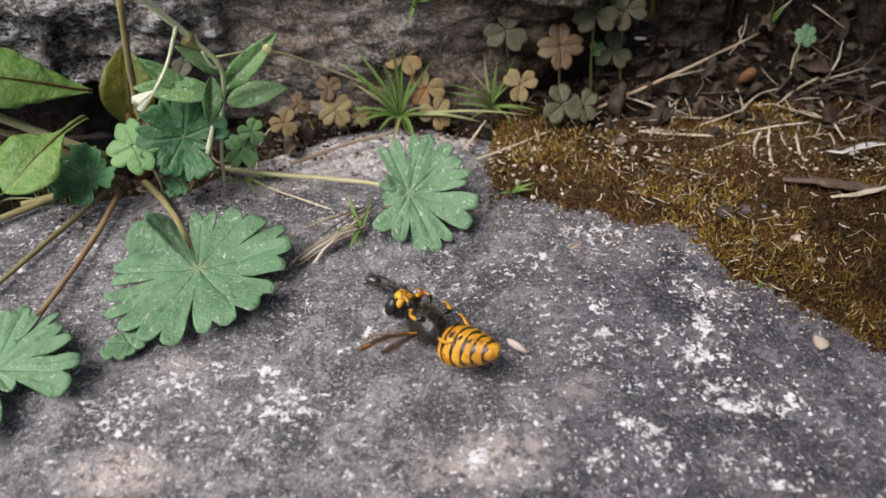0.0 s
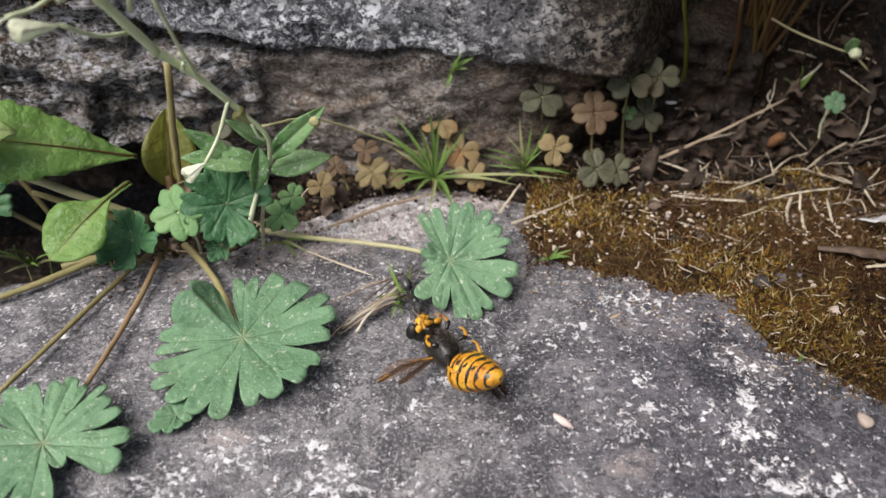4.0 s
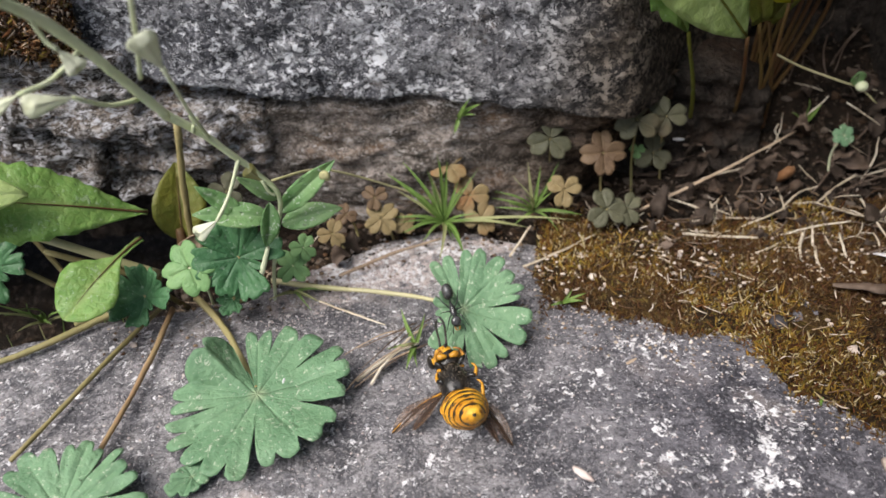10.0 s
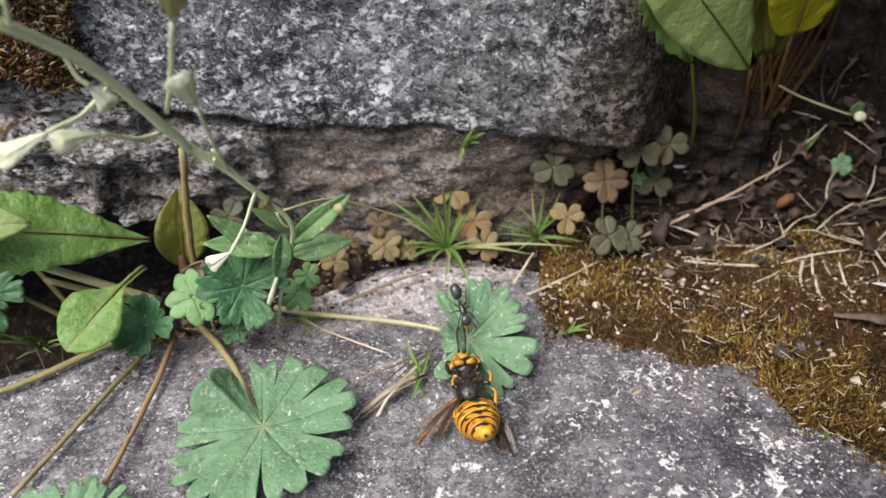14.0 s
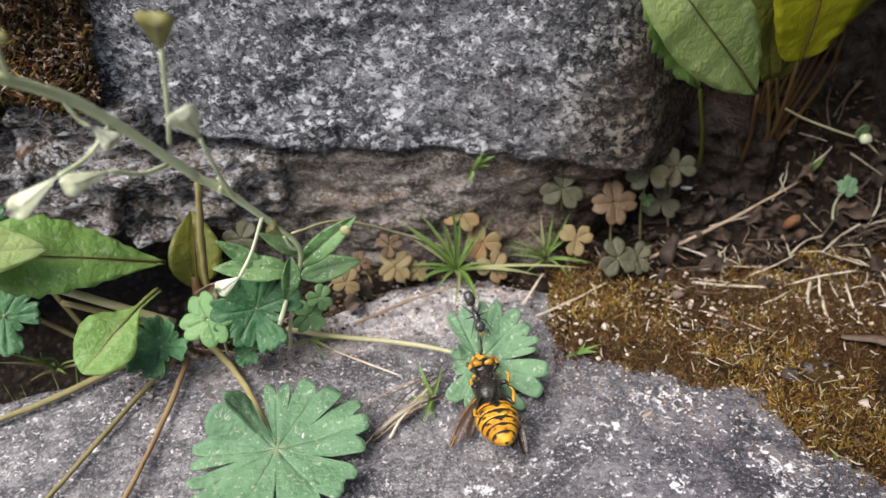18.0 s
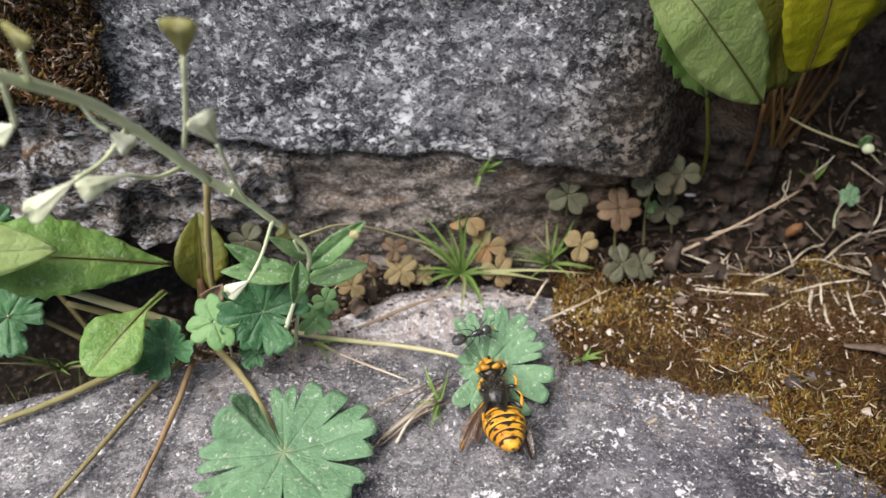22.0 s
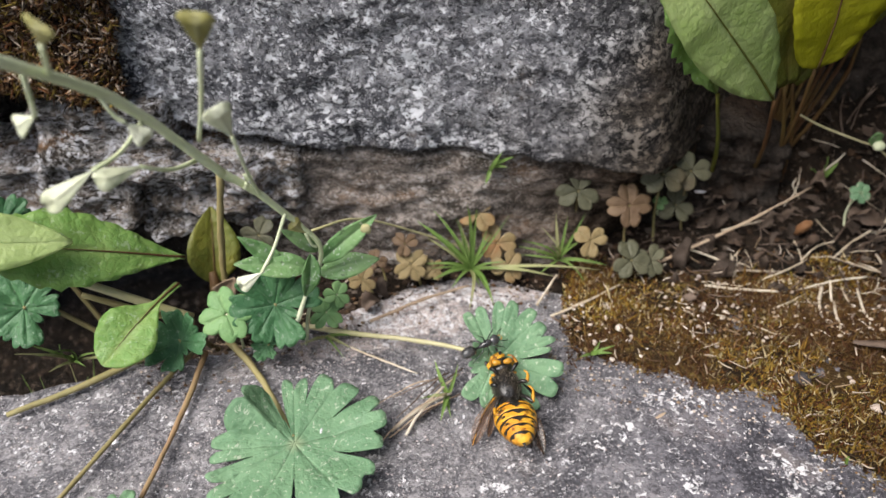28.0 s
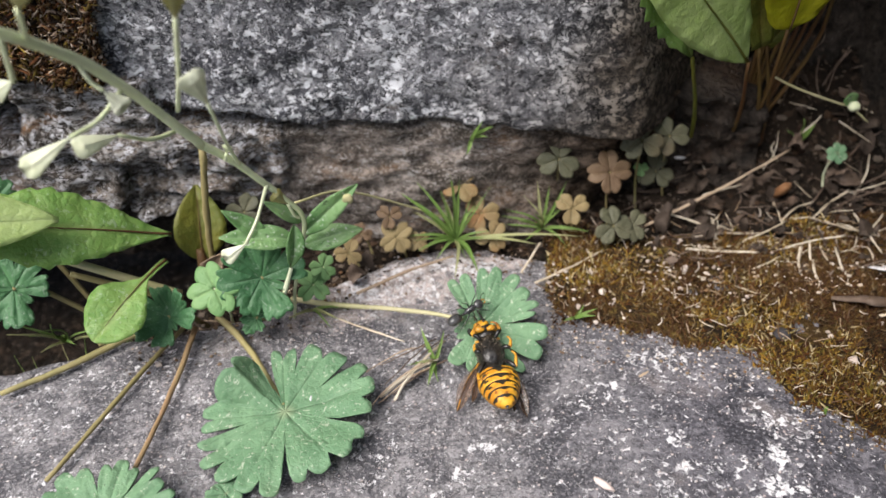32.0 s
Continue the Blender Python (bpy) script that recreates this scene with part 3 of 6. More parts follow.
OXALIS = leaf_material("oxalis_leaf", (0.15, 0.31, 0.11), (0.24, 0.40, 0.165), (0.3, 0.44, 0.2), 0.55, 0.3)
CLOVER_TAN = leaf_material("tan_clover", (0.2, 0.14, 0.06), (0.32, 0.25, 0.12), (0.36, 0.3, 0.17), 0.6, 0.25, tint=(0.34, 0.14, 0.05))
CLOVER_RED = leaf_material("reddish_clover", (0.10, 0.06, 0.033), (0.165, 0.108, 0.06), (0.2, 0.14, 0.08), 0.6, 0.2)
CLOVER_GREY = leaf_material("grey_clover", (0.06, 0.062, 0.034), (0.115, 0.112, 0.068), (0.15, 0.145, 0.09), 0.6, 0.2, tint=(0.11, 0.08, 0.045))
GRASS = leaf_material("grass", (0.07, 0.16, 0.02), (0.2, 0.31, 0.07), (0.26, 0.36, 0.12), 0.45, 0.3)
GRASS_PALE = leaf_material("pale_grass", (0.3, 0.33, 0.12), (0.42, 0.42, 0.2), (0.45, 0.45, 0.25), 0.5, 0.3)
STEM = stalk_material("stem", (0.50, 0.57, 0.30), (0.62, 0.67, 0.42), (0.74, 0.76, 0.6))
PETIOLE = stalk_material("petiole", (0.23, 0.215, 0.085), (0.32, 0.29, 0.13), (0.25, 0.165, 0.08))
PETIOLE_RED = stalk_material("red_petiole", (0.3, 0.24, 0.11), (0.3, 0.2, 0.1), (0.34, 0.2, 0.12))
PALE_STALK = stalk_material("pale_stalk", (0.42, 0.4, 0.2), (0.5, 0.46, 0.28), (0.36, 0.33, 0.16))
DARK_STALK = stalk_material("reddish_stalk", (0.1, 0.042, 0.018), (0.12, 0.085, 0.025), (0.06, 0.026, 0.013))
POD = leaf_material("seed_pod", (0.60, 0.64, 0.42), (0.76, 0.77, 0.62), (0.66, 0.66, 0.5), 0.5, 0.25)
POD_DULL = leaf_material("olive_pod", (0.24, 0.22, 0.05), (0.4, 0.38, 0.15), (0.5, 0.48, 0.3), 0.5, 0.25)
STRAW = dry_material("straw", (0.44, 0.37, 0.27), (0.64, 0.58, 0.47))
TWIG = dry_material("twig", (0.3, 0.22, 0.15), (0.45, 0.35, 0.25))
PALE_LEAF = leaf_material("pale_leaf", (0.34, 0.47, 0.14), (0.47, 0.58, 0.24), (0.5, 0.56, 0.32), 0.35, 0.45)
BARK = dry_material("bark", (0.08, 0.054, 0.038), (0.18, 0.135, 0.105))
LITTER = dry_material("leaf_litter", (0.03, 0.021, 0.015), (0.09, 0.066, 0.05))
ORANGE = dry_material("orange_bark", (0.18, 0.085, 0.035), (0.34, 0.2, 0.11))
PEBBLE = dry_material("pebble_stone", (0.4, 0.33, 0.28), (0.56, 0.5, 0.45))
PALE_CHIP = dry_material("pale_chip", (0.66, 0.65, 0.68), (0.75, 0.75, 0.78))
CHIP_TAN = dry_material("tan_chip", (0.5, 0.4, 0.36), (0.62, 0.53, 0.49))
DARK_SEED = dry_material("dark_seed", (0.03, 0.028, 0.03), (0.07, 0.065, 0.07))

# ---- ground, slab, soil, wall ----
g_n = 24
gx, gy = np.meshgrid(np.linspace(-4000, 4000, g_n), np.linspace(-4000, 4000, g_n), indexing="ij")
solo("ground", (np.stack([gx, gy, 0 * gx - 3.4], -1).reshape(-1, 3), [f[::-1] for f in grid_faces(g_n, g_n)]), SOIL,
     "bare brown earth far below the step", "ground", kind="structure", base=(0, 0, -3.4))

EDGE_X = (-4.0, -1.34, -0.96, -0.6, -0.4, -0.2, 0.0, 0.3, 0.6, 4.0)
EDGE_Y = (1.2, 1.53, 1.65, 1.74, 1.88, 2.0, 2.06, 1.98, 1.9, 1.8)


def slab_height(p):
    q = np.stack([p[:, 0], p[:, 1], 0 * p[:, 0]], 1)
    return 0.010 * fbm(q, 1.3, 3, 3) + 0.0045 * fbm(q, 9, 3, 11, 0.55) + 0.0018 * np.abs(fbm(q, 34, 2, 21))


def slab():
    xs = np.concatenate([np.linspace(-5, -1.5, 12), np.linspace(-1.48, 1.5, 370), np.linspace(1.52, 5, 12)])
    ys = np.concatenate([np.linspace(-3.2, 0.45, 14), np.linspace(0.47, 1, 215)])
    X, S = np.meshgrid(xs, ys, indexing="ij")
    edge = np.interp(X, EDGE_X, EDGE_Y) + 0.025 * fbm(np.stack([X.ravel(), 0 * X.ravel(), 0 * X.ravel()], 1), 5, 3, 5).reshape(X.shape)
    Y = np.where(S < 0.46, S, 0.46 + (S - 0.46) / 0.54 * (edge - 0.46))
    P = np.stack([X, Y, 0 * X], -1).reshape(-1, 3)
    P[:, 2] = slab_height(P)
    near = (edge - Y).ravel()
    P[:, 2] -= 0.05 * smooth(0.07, 0.0, near) ** 2
    n0 = len(P)
    cols = len(ys)
    faces = [f[::-1] for f in grid_faces(len(xs), cols)]
    # the back and front drop
    back = [i * cols + cols - 1 for i in range(len(xs))]
    front = [i * cols for i in range(len(xs))]
    low_b, low_f = P[back].copy(), P[front].copy()
    low_b[:, 2], low_f[:, 2] = -0.9, -3.4
    low_b[:, 1] += 0.03
    P = np.concatenate([P, low_b, low_f])
    k = len(xs)
    faces += [(back[i], back[i + 1], n0 + i + 1, n0 + i) for i in range(k - 1)]
    faces += [(front[i + 1], front[i], n0 + k + i, n0 + k + i + 1) for i in range(k - 1)]
    return P, faces, {}


solo("stone_slab", slab(), SLAB, "weathered grey stone step slab with pale lichen flecks", "stone slab", kind="structure", base=(0, 0, 0))


def soil_z(x, y):
    x, y = np.asarray(x, float), np.asarray(y, float)
    q = np.stack([x.ravel(), y.ravel(), 0 * x.ravel()], 1)
    z = 0.012 * fbm(q, 4, 3, 31).reshape(x.shape) - 0.015
    z = z + 0.36 * np.maximum(0, y - 2.02) * smooth(0.25, 0.8, x)
    z = z + 0.85 * np.maximum(0, y - 2.24) * smooth(1.0, 1.3, x)
    return z - 0.14 * smooth(-0.45, -0.75, x) - 0.55 * smooth(-0.85, -1.1, x) - 0.05 * smooth(1.75, 1.6, y) * smooth(0.2, 0.5, x)


def soil():
    X, Y = np.meshgrid(np.linspace(-2.2, 2.2, 260), np.linspace(1.35, 3.0, 120), indexing="ij")
    P = np.stack([X, Y, soil_z(X, Y)], -1).reshape(-1, 3)
    P[:, 2] += 0.010 * fbm(P, 13, 4, 41, 0.65) + 0.006 * np.abs(fbm(P, 40, 2, 43))
    P[:, 2] -= 0.12 * smooth(0.02, 0.12, np.interp(P[:, 0], EDGE_X, EDGE_Y) - P[:, 1])
    return P, [f[::-1] for f in grid_faces(260, 120)], {}


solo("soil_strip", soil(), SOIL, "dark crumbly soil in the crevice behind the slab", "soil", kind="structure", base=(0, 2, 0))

wall = thing("wall_back", (0, 2.1, 0), "rough natural stone riser behind the slab", "stone wall", kind="structure")


def stone(x0, x1, z0, z1, front, depth=0.5, tilt=0.0, slope=0.0, rough=0.03, fine=0.012, seed=0, step=0.012, round_at=0.86, power=5, craggy=0.0, turn_back=None):
    """A stone of the wall: a rough front with rounded edges that fall back into the joints."""
    nx, nz = max(8, int((x1 - x0) / step)), max(8, int((z1 - z0) / step))
    A, B = np.meshgrid(np.linspace(-1, 1, nx), np.linspace(-1, 1, nz), indexing="ij")
    X = (x0 + x1) / 2 + A * (x1 - x0) / 2
    Z = (z0 + z1) / 2 + B * (z1 - z0) / 2 + slope * (X - (x0 + x1) / 2) * smooth(1.0, -1.0, B)
    e = (np.abs(A) ** power + np.abs(B) ** power) ** (1 / power)
    q = np.stack([X.ravel(), 0 * X.ravel() + seed, Z.ravel()], 1)
    wob = fbm(q, 2.2, 3, seed + 3).reshape(X.shape)
    Y = front + tilt * (Z - z0) + depth * smooth(round_at, 1.02, e + 0.06 * wob)
    if turn_back:
        Y = Y + turn_back[2] * smooth(turn_back[0], turn_back[1], X + 0.12 * fbm(q, 2.0, 3, seed + 7).reshape(X.shape)) ** 1.3
    Y = Y + rough * fbm(q, 3.0, 5, seed, 0.55).reshape(X.shape) + fine * fbm(q * vec(1, 1, 1.6), 17, 3, seed + 9, 0.6).reshape(X.shape)
    if craggy:
        Y = Y - craggy * np.abs(fbm(q * vec(0.7, 1, 2.0), 5.5, 4, seed + 5, 0.55)).reshape(X.shape)
    P = np.stack([X, Y, Z], -1).reshape(-1, 3)
    faces = grid_faces(nx, nz)
    n0 = len(P)
    ring = [i * nz for i in range(nx)] + [(nx - 1) * nz + j for j in range(1, nz)] + [i * nz + nz - 1 for i in range(nx - 2, -1, -1)] + [j for j in range(nz - 2, 0, -1)]
    back = P[ring].copy()
    back[:, 1] = front + depth + 0.35
    P = np.concatenate([P, back])
    k = len(ring)
    faces += [(ring[i], n0 + i, n0 + (i + 1) % k, ring[(i + 1) % k]) for i in range(k)] + [tuple(n0 + i for i in range(k))[::-1]]
    return P, [f[::-1] for f in faces], {}


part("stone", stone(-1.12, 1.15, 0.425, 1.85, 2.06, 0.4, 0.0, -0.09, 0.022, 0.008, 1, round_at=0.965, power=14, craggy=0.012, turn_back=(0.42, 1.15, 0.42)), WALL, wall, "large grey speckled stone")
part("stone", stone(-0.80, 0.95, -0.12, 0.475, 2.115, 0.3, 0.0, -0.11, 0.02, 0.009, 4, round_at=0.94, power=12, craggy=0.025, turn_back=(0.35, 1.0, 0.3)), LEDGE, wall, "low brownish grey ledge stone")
part("stone", stone(-1.36, -0.88, 0.38, 0.70, 2.03, 0.3, 0.0, 0.0, 0.03, 0.016, 8, round_at=0.85, power=8, craggy=0.06), RUST, wall, "small broken stone with pale flecks")
part("stone", stone(-1.12, -0.50, 0.17, 0.50, 2.07, 0.3, 0.05, 0.0, 0.05, 0.018, 12, round_at=0.88, power=8, craggy=0.09, turn_back=(-0.80, -0.48, 0.13)), RUST, wall, "rust-stained crumbling stone")
part("stone", stone(-1.9, -1.02, 0.2, 0.46, 2.02, 0.3, 0.05, 0.0, 0.05, 0.018, 15, round_at=0.88, power=8, craggy=0.07), RUST, wall, "rust-stained crumbling stone")
part("stone", stone(-2.2, -1.0, 0.6, 1.7, 2.10, 0.4, 0.0, 0.0, 0.05, 0.02, 19, craggy=0.06), RUST, wall)
# Corner stones, their shade put into the colour
part("stone", stone(0.5, 1.2, -0.2, 0.50, 2.27, 0.2, 0.1, 0.0, 0.05, 0.02, 52, round_at=0.8, power=6, craggy=0.05), SHADE_STONE, wall, "earthy stone coloured dark as in shade")
part("stone", stone(0.7, 1.75, -0.1, 1.85, 2.6, 0.4, 0.0, 0.0, 0.05, 0.02, 23, step=0.025, craggy=0.06), SHADE_STONE, wall, "set-back stone coloured dark as in shade")
part("stone", stone(1.5, 2.9, -0.2, 1.85, 2.3, 0.5, 0.0, 0.0, 0.05, 0.02, 27, step=0.03), SHADE_STONE, wall, "corner stone with shade in its colour")
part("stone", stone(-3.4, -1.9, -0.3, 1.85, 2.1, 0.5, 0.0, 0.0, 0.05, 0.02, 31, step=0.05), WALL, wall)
# Added backing that keeps sky light out of the gap, coloured as shade
part("stone", stone(-2.3, -0.45, -0.35, 0.55, 2.42, 0.2, 0.0, 0.0, 0.05, 0.02, 57, step=0.025, craggy=0.05), SHADE_STONE, wall, "added stone closing the gap, coloured dark as in shade")
# Unseen stone, added on the right to block sky light
side = thing("unseen_side_wall", (2.4, 1.6, 0), "unseen added side stone that keeps light off the corner", "stone wall", kind="structure")
sv, sf, _ = stone(-3.2, 1.6, -0.3, 6.0, -2.1, 0.5, 0.0, 0.0, 0.05, 0.02, 47, step=0.08)
part("stone", (np.stack([sv[:, 1] + 3.97, -sv[:, 0] - 0.25, sv[:, 2]], 1), sf), SHADE_STONE, side)
part("stone", stone(-3.4, -0.4, 1.87, 3.4, 2.15, 0.5, 0.0, 0.0, 0.05, 0.02, 35, step=0.06), WALL, wall)
part("stone", stone(-0.38, 2.9, 1.87, 3.4, 2.2, 0.5, 0.0, 0.0, 0.05, 0.02, 39, step=0.06), WALL, wall)


# ---- moss, crumbs, lichen ----
MOSS_X = (0.26, 0.5, 0.66, 0.80, 0.89, 0.945, 1.09, 1.18, 1.25, 1.6)
MOSS_Y = (1.64, 1.575, 1.50, 1.48, 1.45, 1.21, 1.16, 1.07, 0.98, 0.90)


def shoots(places, heights, lean, seed, width=0.006, normals=None):
    """Little three-sided moss leaves, three on each place."""
    g = np.random.default_rng(seed)
    o = np.repeat(np.asarray(places), 3, 0)
    n = len(o)
    o = o + g.normal(size=(n, 3)) * 0.006
    norm = lambda a: a / (np.linalg.norm(a, axis=1)[:, None] + 1e-12)
    d = norm((vec(0, 0, 1) if normals is None else normals) + lean * g.normal(size=(n, 3)))
    s = norm(np.cross(d, g.normal(size=(n, 3))))
    t = np.cross(d, s)
    w = width * g.uniform(0.6, 1.3, (n, 1))
    tip = o + d * (np.repeat(heights, 3) * g.uniform(0.6, 1.3, n))[:, None]
    V = np.stack([o - s * w, o + s * w, o + t * w * 0.5, tip], 1).reshape(-1, 3)
    k = np.arange(n)[:, None, None] * 4 + np.array([[0, 1, 3], [1, 2, 3], [2, 0, 3]])[None]
    return V, k.reshape(-1, 3).tolist(), {}


def moss_places(count, seed):
    g = np.random.default_rng(seed)
    x, y = g.uniform(0.26, 1.62, count), g.uniform(0.98, 2.12, count)
    edge = np.interp(x, MOSS_X, MOSS_Y)
    q = np.stack([x, y, 0 * x], 1)
    patch = fbm(q, 4.5, 3, 51)
    inside = np.minimum(y - edge, x - 0.33) + 0.045 * fbm(q, 8, 3, 53)
    keep = (inside > g.uniform(-0.02, 0.05, count)) & (patch > g.uniform(-1.0, 0.2, count) + 0.8 * smooth(1.85, 2.1, y))
    return q[keep], inside[keep]


mp, inside = moss_places(42000, 3)
mp[:, 2] = np.maximum(slab_height(mp), soil_z(mp[:, 0], mp[:, 1])) - 0.002 + 0.018 * smooth(0.0, 0.15, inside) * (0.6 + 0.5 * fbm(mp, 6, 2, 57))
solo("moss", shoots(mp, 0.013 + 0.016 * np.abs(fbm(mp, 9, 2, 59)), 0.9, 5, 0.0038), MOSS, "golden brown and olive moss on the stone's edge", "moss", kind="stuff", base=(0.9, 1.6, 0))


g = np.random.default_rng(44)
tall, deep = moss_places(5200, 13)
tall[:, 2] = np.maximum(slab_height(tall), soil_z(tall[:, 0], tall[:, 1])) + 0.012 * smooth(0.0, 0.15, deep)
solo("moss_shoots", shoots(tall, 0.026 + 0.03 * g.uniform(size=len(tall)) ** 2, 1.6, 15, 0.0045), MOSS, "longer straggling golden moss shoots", "moss", kind="stuff", base=(0.9, 1.6, 0))


def moss_bed():
    X, Y = np.meshgrid(np.linspace(0.24, 1.75, 190), np.linspace(0.93, 2.1, 150), indexing="ij")
    q = np.stack([X.ravel(), Y.ravel(), 0 * X.ravel()], 1)
    inside = np.minimum(q[:, 1] - np.interp(q[:, 0], MOSS_X, MOSS_Y), q[:, 0] - 0.33) + 0.04 * fbm(q, 8, 3, 53)
    z = np.maximum(slab_height(q), soil_z(q[:, 0], q[:, 1]))
    z = z - 0.02 + 0.032 * smooth(0.0, 0.05, inside) + 0.012 * fbm(q, 9, 3, 61) * smooth(0, 0.1, inside)
    q[:, 2] = np.where(inside > -0.02, z, z - 0.03)
    q[:, 2] -= 0.03 * smooth(1.95, 2.1, q[:, 1])
    return q, [f[::-1] for f in grid_faces(190, 150)], {}


def bed_material():
    n = Nodes("moss_bed")
    c = n.mix(n.ramp(n.noise(6, 4, 0.6), 0.36, 0.64), (0.018, 0.011, 0.006), (0.06, 0.034, 0.011))
    c = n.mix(n.ramp(n.noise(30, 3, 0.7), 0.5, 0.7), c, (0.13, 0.09, 0.026))
    c = n.mix(n.ramp(n.noise(55, 2, 0.7), 0.64, 0.72), c, (0.4, 0.32, 0.2))
    # darker towards the near right end, like the shoots
    c = darkened(n, c, (1.45, 1.15, 0), 0.25, (0.4, 0.36, 0.32))
    return n.done(c, 0.95, n.bump(n.noise(40, 4, 0.7), 1.0, 0.04), 0.15)


solo("moss_bed", moss_bed(), bed_material(), "brown mossy earth lying over the slab edge", "moss", kind="stuff", base=(0.9, 1.6, 0))


def crumbs(count, seed, x0, x1, y0, y1, lo, hi, height, flat=0.7):
    g = np.random.default_rng(seed)
    kinds = [blob((1, 1, 1), s, 0.45, 1) for s in range(6)]
    out = []
    for _ in range(count):
        x, y, r = g.uniform(x0, x1), g.uniform(y0, y1), lo + (hi - lo) * g.uniform() ** 3
        z = height(x, y)
        if z is None:
            continue
        v, f, _ = kinds[g.integers(6)]
        m = Euler(g.uniform(0, 6.28, 3)).to_matrix()
        out.append((v @ np.array(m).T * vec(1.2, 1, flat) * r + vec(x, y, z + r * 0.3), f))
    return joined(out)


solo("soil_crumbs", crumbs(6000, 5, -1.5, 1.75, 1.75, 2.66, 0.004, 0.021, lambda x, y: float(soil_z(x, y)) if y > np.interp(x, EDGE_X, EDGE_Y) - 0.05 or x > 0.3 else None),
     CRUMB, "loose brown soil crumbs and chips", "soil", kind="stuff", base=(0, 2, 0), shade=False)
solo("grit", crumbs(1500, 9, 0.3, 1.6, 1.15, 1.86, 0.003, 0.008, lambda x, y: float(soil_z(x, y)) + 0.045 if y > np.interp(x, MOSS_X, MOSS_Y) + 0.02 else None),
     GRIT, "fine pale grit in the moss", "grit", kind="stuff", base=(1, 1.6, 0), shade=False)
solo("slab_grit", crumbs(3600, 12, -1.3, 0.95, 0.6, 1.85, 0.0010, 0.0040, lambda x, y: float(slab_height(np.array([[x, y, 0.0]]))[0]) + 0.001 if y < np.interp(x, EDGE_X, EDGE_Y) - 0.06 else None),
     PINK, "tiny pale grains scattered on the slab", "grit", kind="stuff", base=(0, 1.2, 0), shade=False)


solo("crevice_crumbs", crumbs(3000, 37, -1.0, 0.3, 1.45, 2.02, 0.0015, 0.0075, lambda x, y: float(slab_height(np.array([[x, y, 0.0]]))[0]) + 0.001 if -0.02 < np.interp(x, EDGE_X, EDGE_Y) - y < 0.28 * rng.uniform() ** 1.3 else None),
     DEBRIS_BITS, "brown soil crumbs washed onto the back of the slab", "soil", kind="stuff", base=(-0.4, 1.7, 0), shade=False)
solo("edge_crumbs", crumbs(1300, 33, 0.2, 1.15, 1.1, 1.72, 0.002, 0.0055, lambda x, y: float(slab_height(np.array([[x, y, 0.0]]))[0]) + 0.001 if -0.16 < y - np.interp(x, MOSS_X, MOSS_Y) - 0.1 * rng.uniform() ** 2 < 0.02 else None),
     GRIT, "brown and pale crumbs spilling from the moss", "grit", kind="stuff", base=(0.7, 1.4, 0), shade=False)


def crust(spots, seed, density=700):
    """Flat irregular flakes of lichen that lie on the slab."""
    g = np.random.default_rng(seed)
    V, F = [], []
    for x, y, rx, ry, turn, amount in spots:
        n = int(amount * density * rx * ry * 16)
        for _ in range(n):
            a, b = g.normal(size=2) * 0.5
            c, s = math.cos(turn), math.sin(turn)
            px, py = x + c * a * rx - s * b * ry, y + s * a * rx + c * b * ry
            r = 0.002 + 0.007 * g.uniform() ** 3
            k = int(g.integers(5, 8))
            ang = np.sort(g.uniform(0, 2 * np.pi, k))
            if py > np.interp(px, EDGE_X, EDGE_Y) - 0.01:
                continue
            z = float(slab_height(np.array([[px, py, 0.0]]))[0])
            i = len(V)
            rad = r * g.uniform(0.6, 1.3, k)
            V += [vec(px + u * math.cos(t), py + u * math.sin(t), z - 0.002) for u, t in zip(rad, ang)]
            V += [vec(px + 0.8 * u * math.cos(t), py + 0.8 * u * math.sin(t), z + 0.0015) for u, t in zip(rad, ang)]
            F += [tuple(i + k + j for j in range(k))] + [(i + j, i + (j + 1) % k, i + k + (j + 1) % k, i + k + j) for j in range(k)]
    return np.array(V), F, {}


# ---- big lobed leaves ----
def geranium(center, normal, east, lobes, label, seed, path, r0=0.018, stalk=PETIOLE, **kw):
    t = thing("geranium_leaf", center, label, "leaf", "geranium leaves")
    part("leaf_blade", lobed(center, normal, east, lobes, seed=seed, **kw), GERANIUM, t)
    part("leaf_stalk", tube(path, [r0, r0 * 0.8, r0 * 0.6], 18, 8, rough=0.002, seed=seed), stalk, t)
    return t


# lobes: from, to (degrees), reach, teeth, depth of the cut after it, lift
geranium((-0.468, 1.266, 0.05), (0.0, -0.12, 1), (1, 0, 0), (
    (84, 113, 0.222, 2, 0.40, 0.0), (113, 122, 0.10, 1, 0.9, 0.0), (122, 174, 0.205, 2, 0.95, 0.085), (174, 202, 0.228, 2, 0.45, 0.0), (202, 228, 0.252, 2, 0.84, 0.0), (228, 278, 0.268, 3, 0.38, 0.0),
    (278, 348, 0.236, 4, 0.34, 0.012), (348, 401, 0.252, 3, 0.46, 0.008), (401, 444, 0.242, 2, 0.60, 0.0)),
    "broad soft green geranium leaf flat on the slab", 3, [(-0.74, 1.665, 0.03), (-0.64, 1.56, 0.02), (-0.55, 1.42, 0.03), (-0.475, 1.29, 0.045)], 0.012)
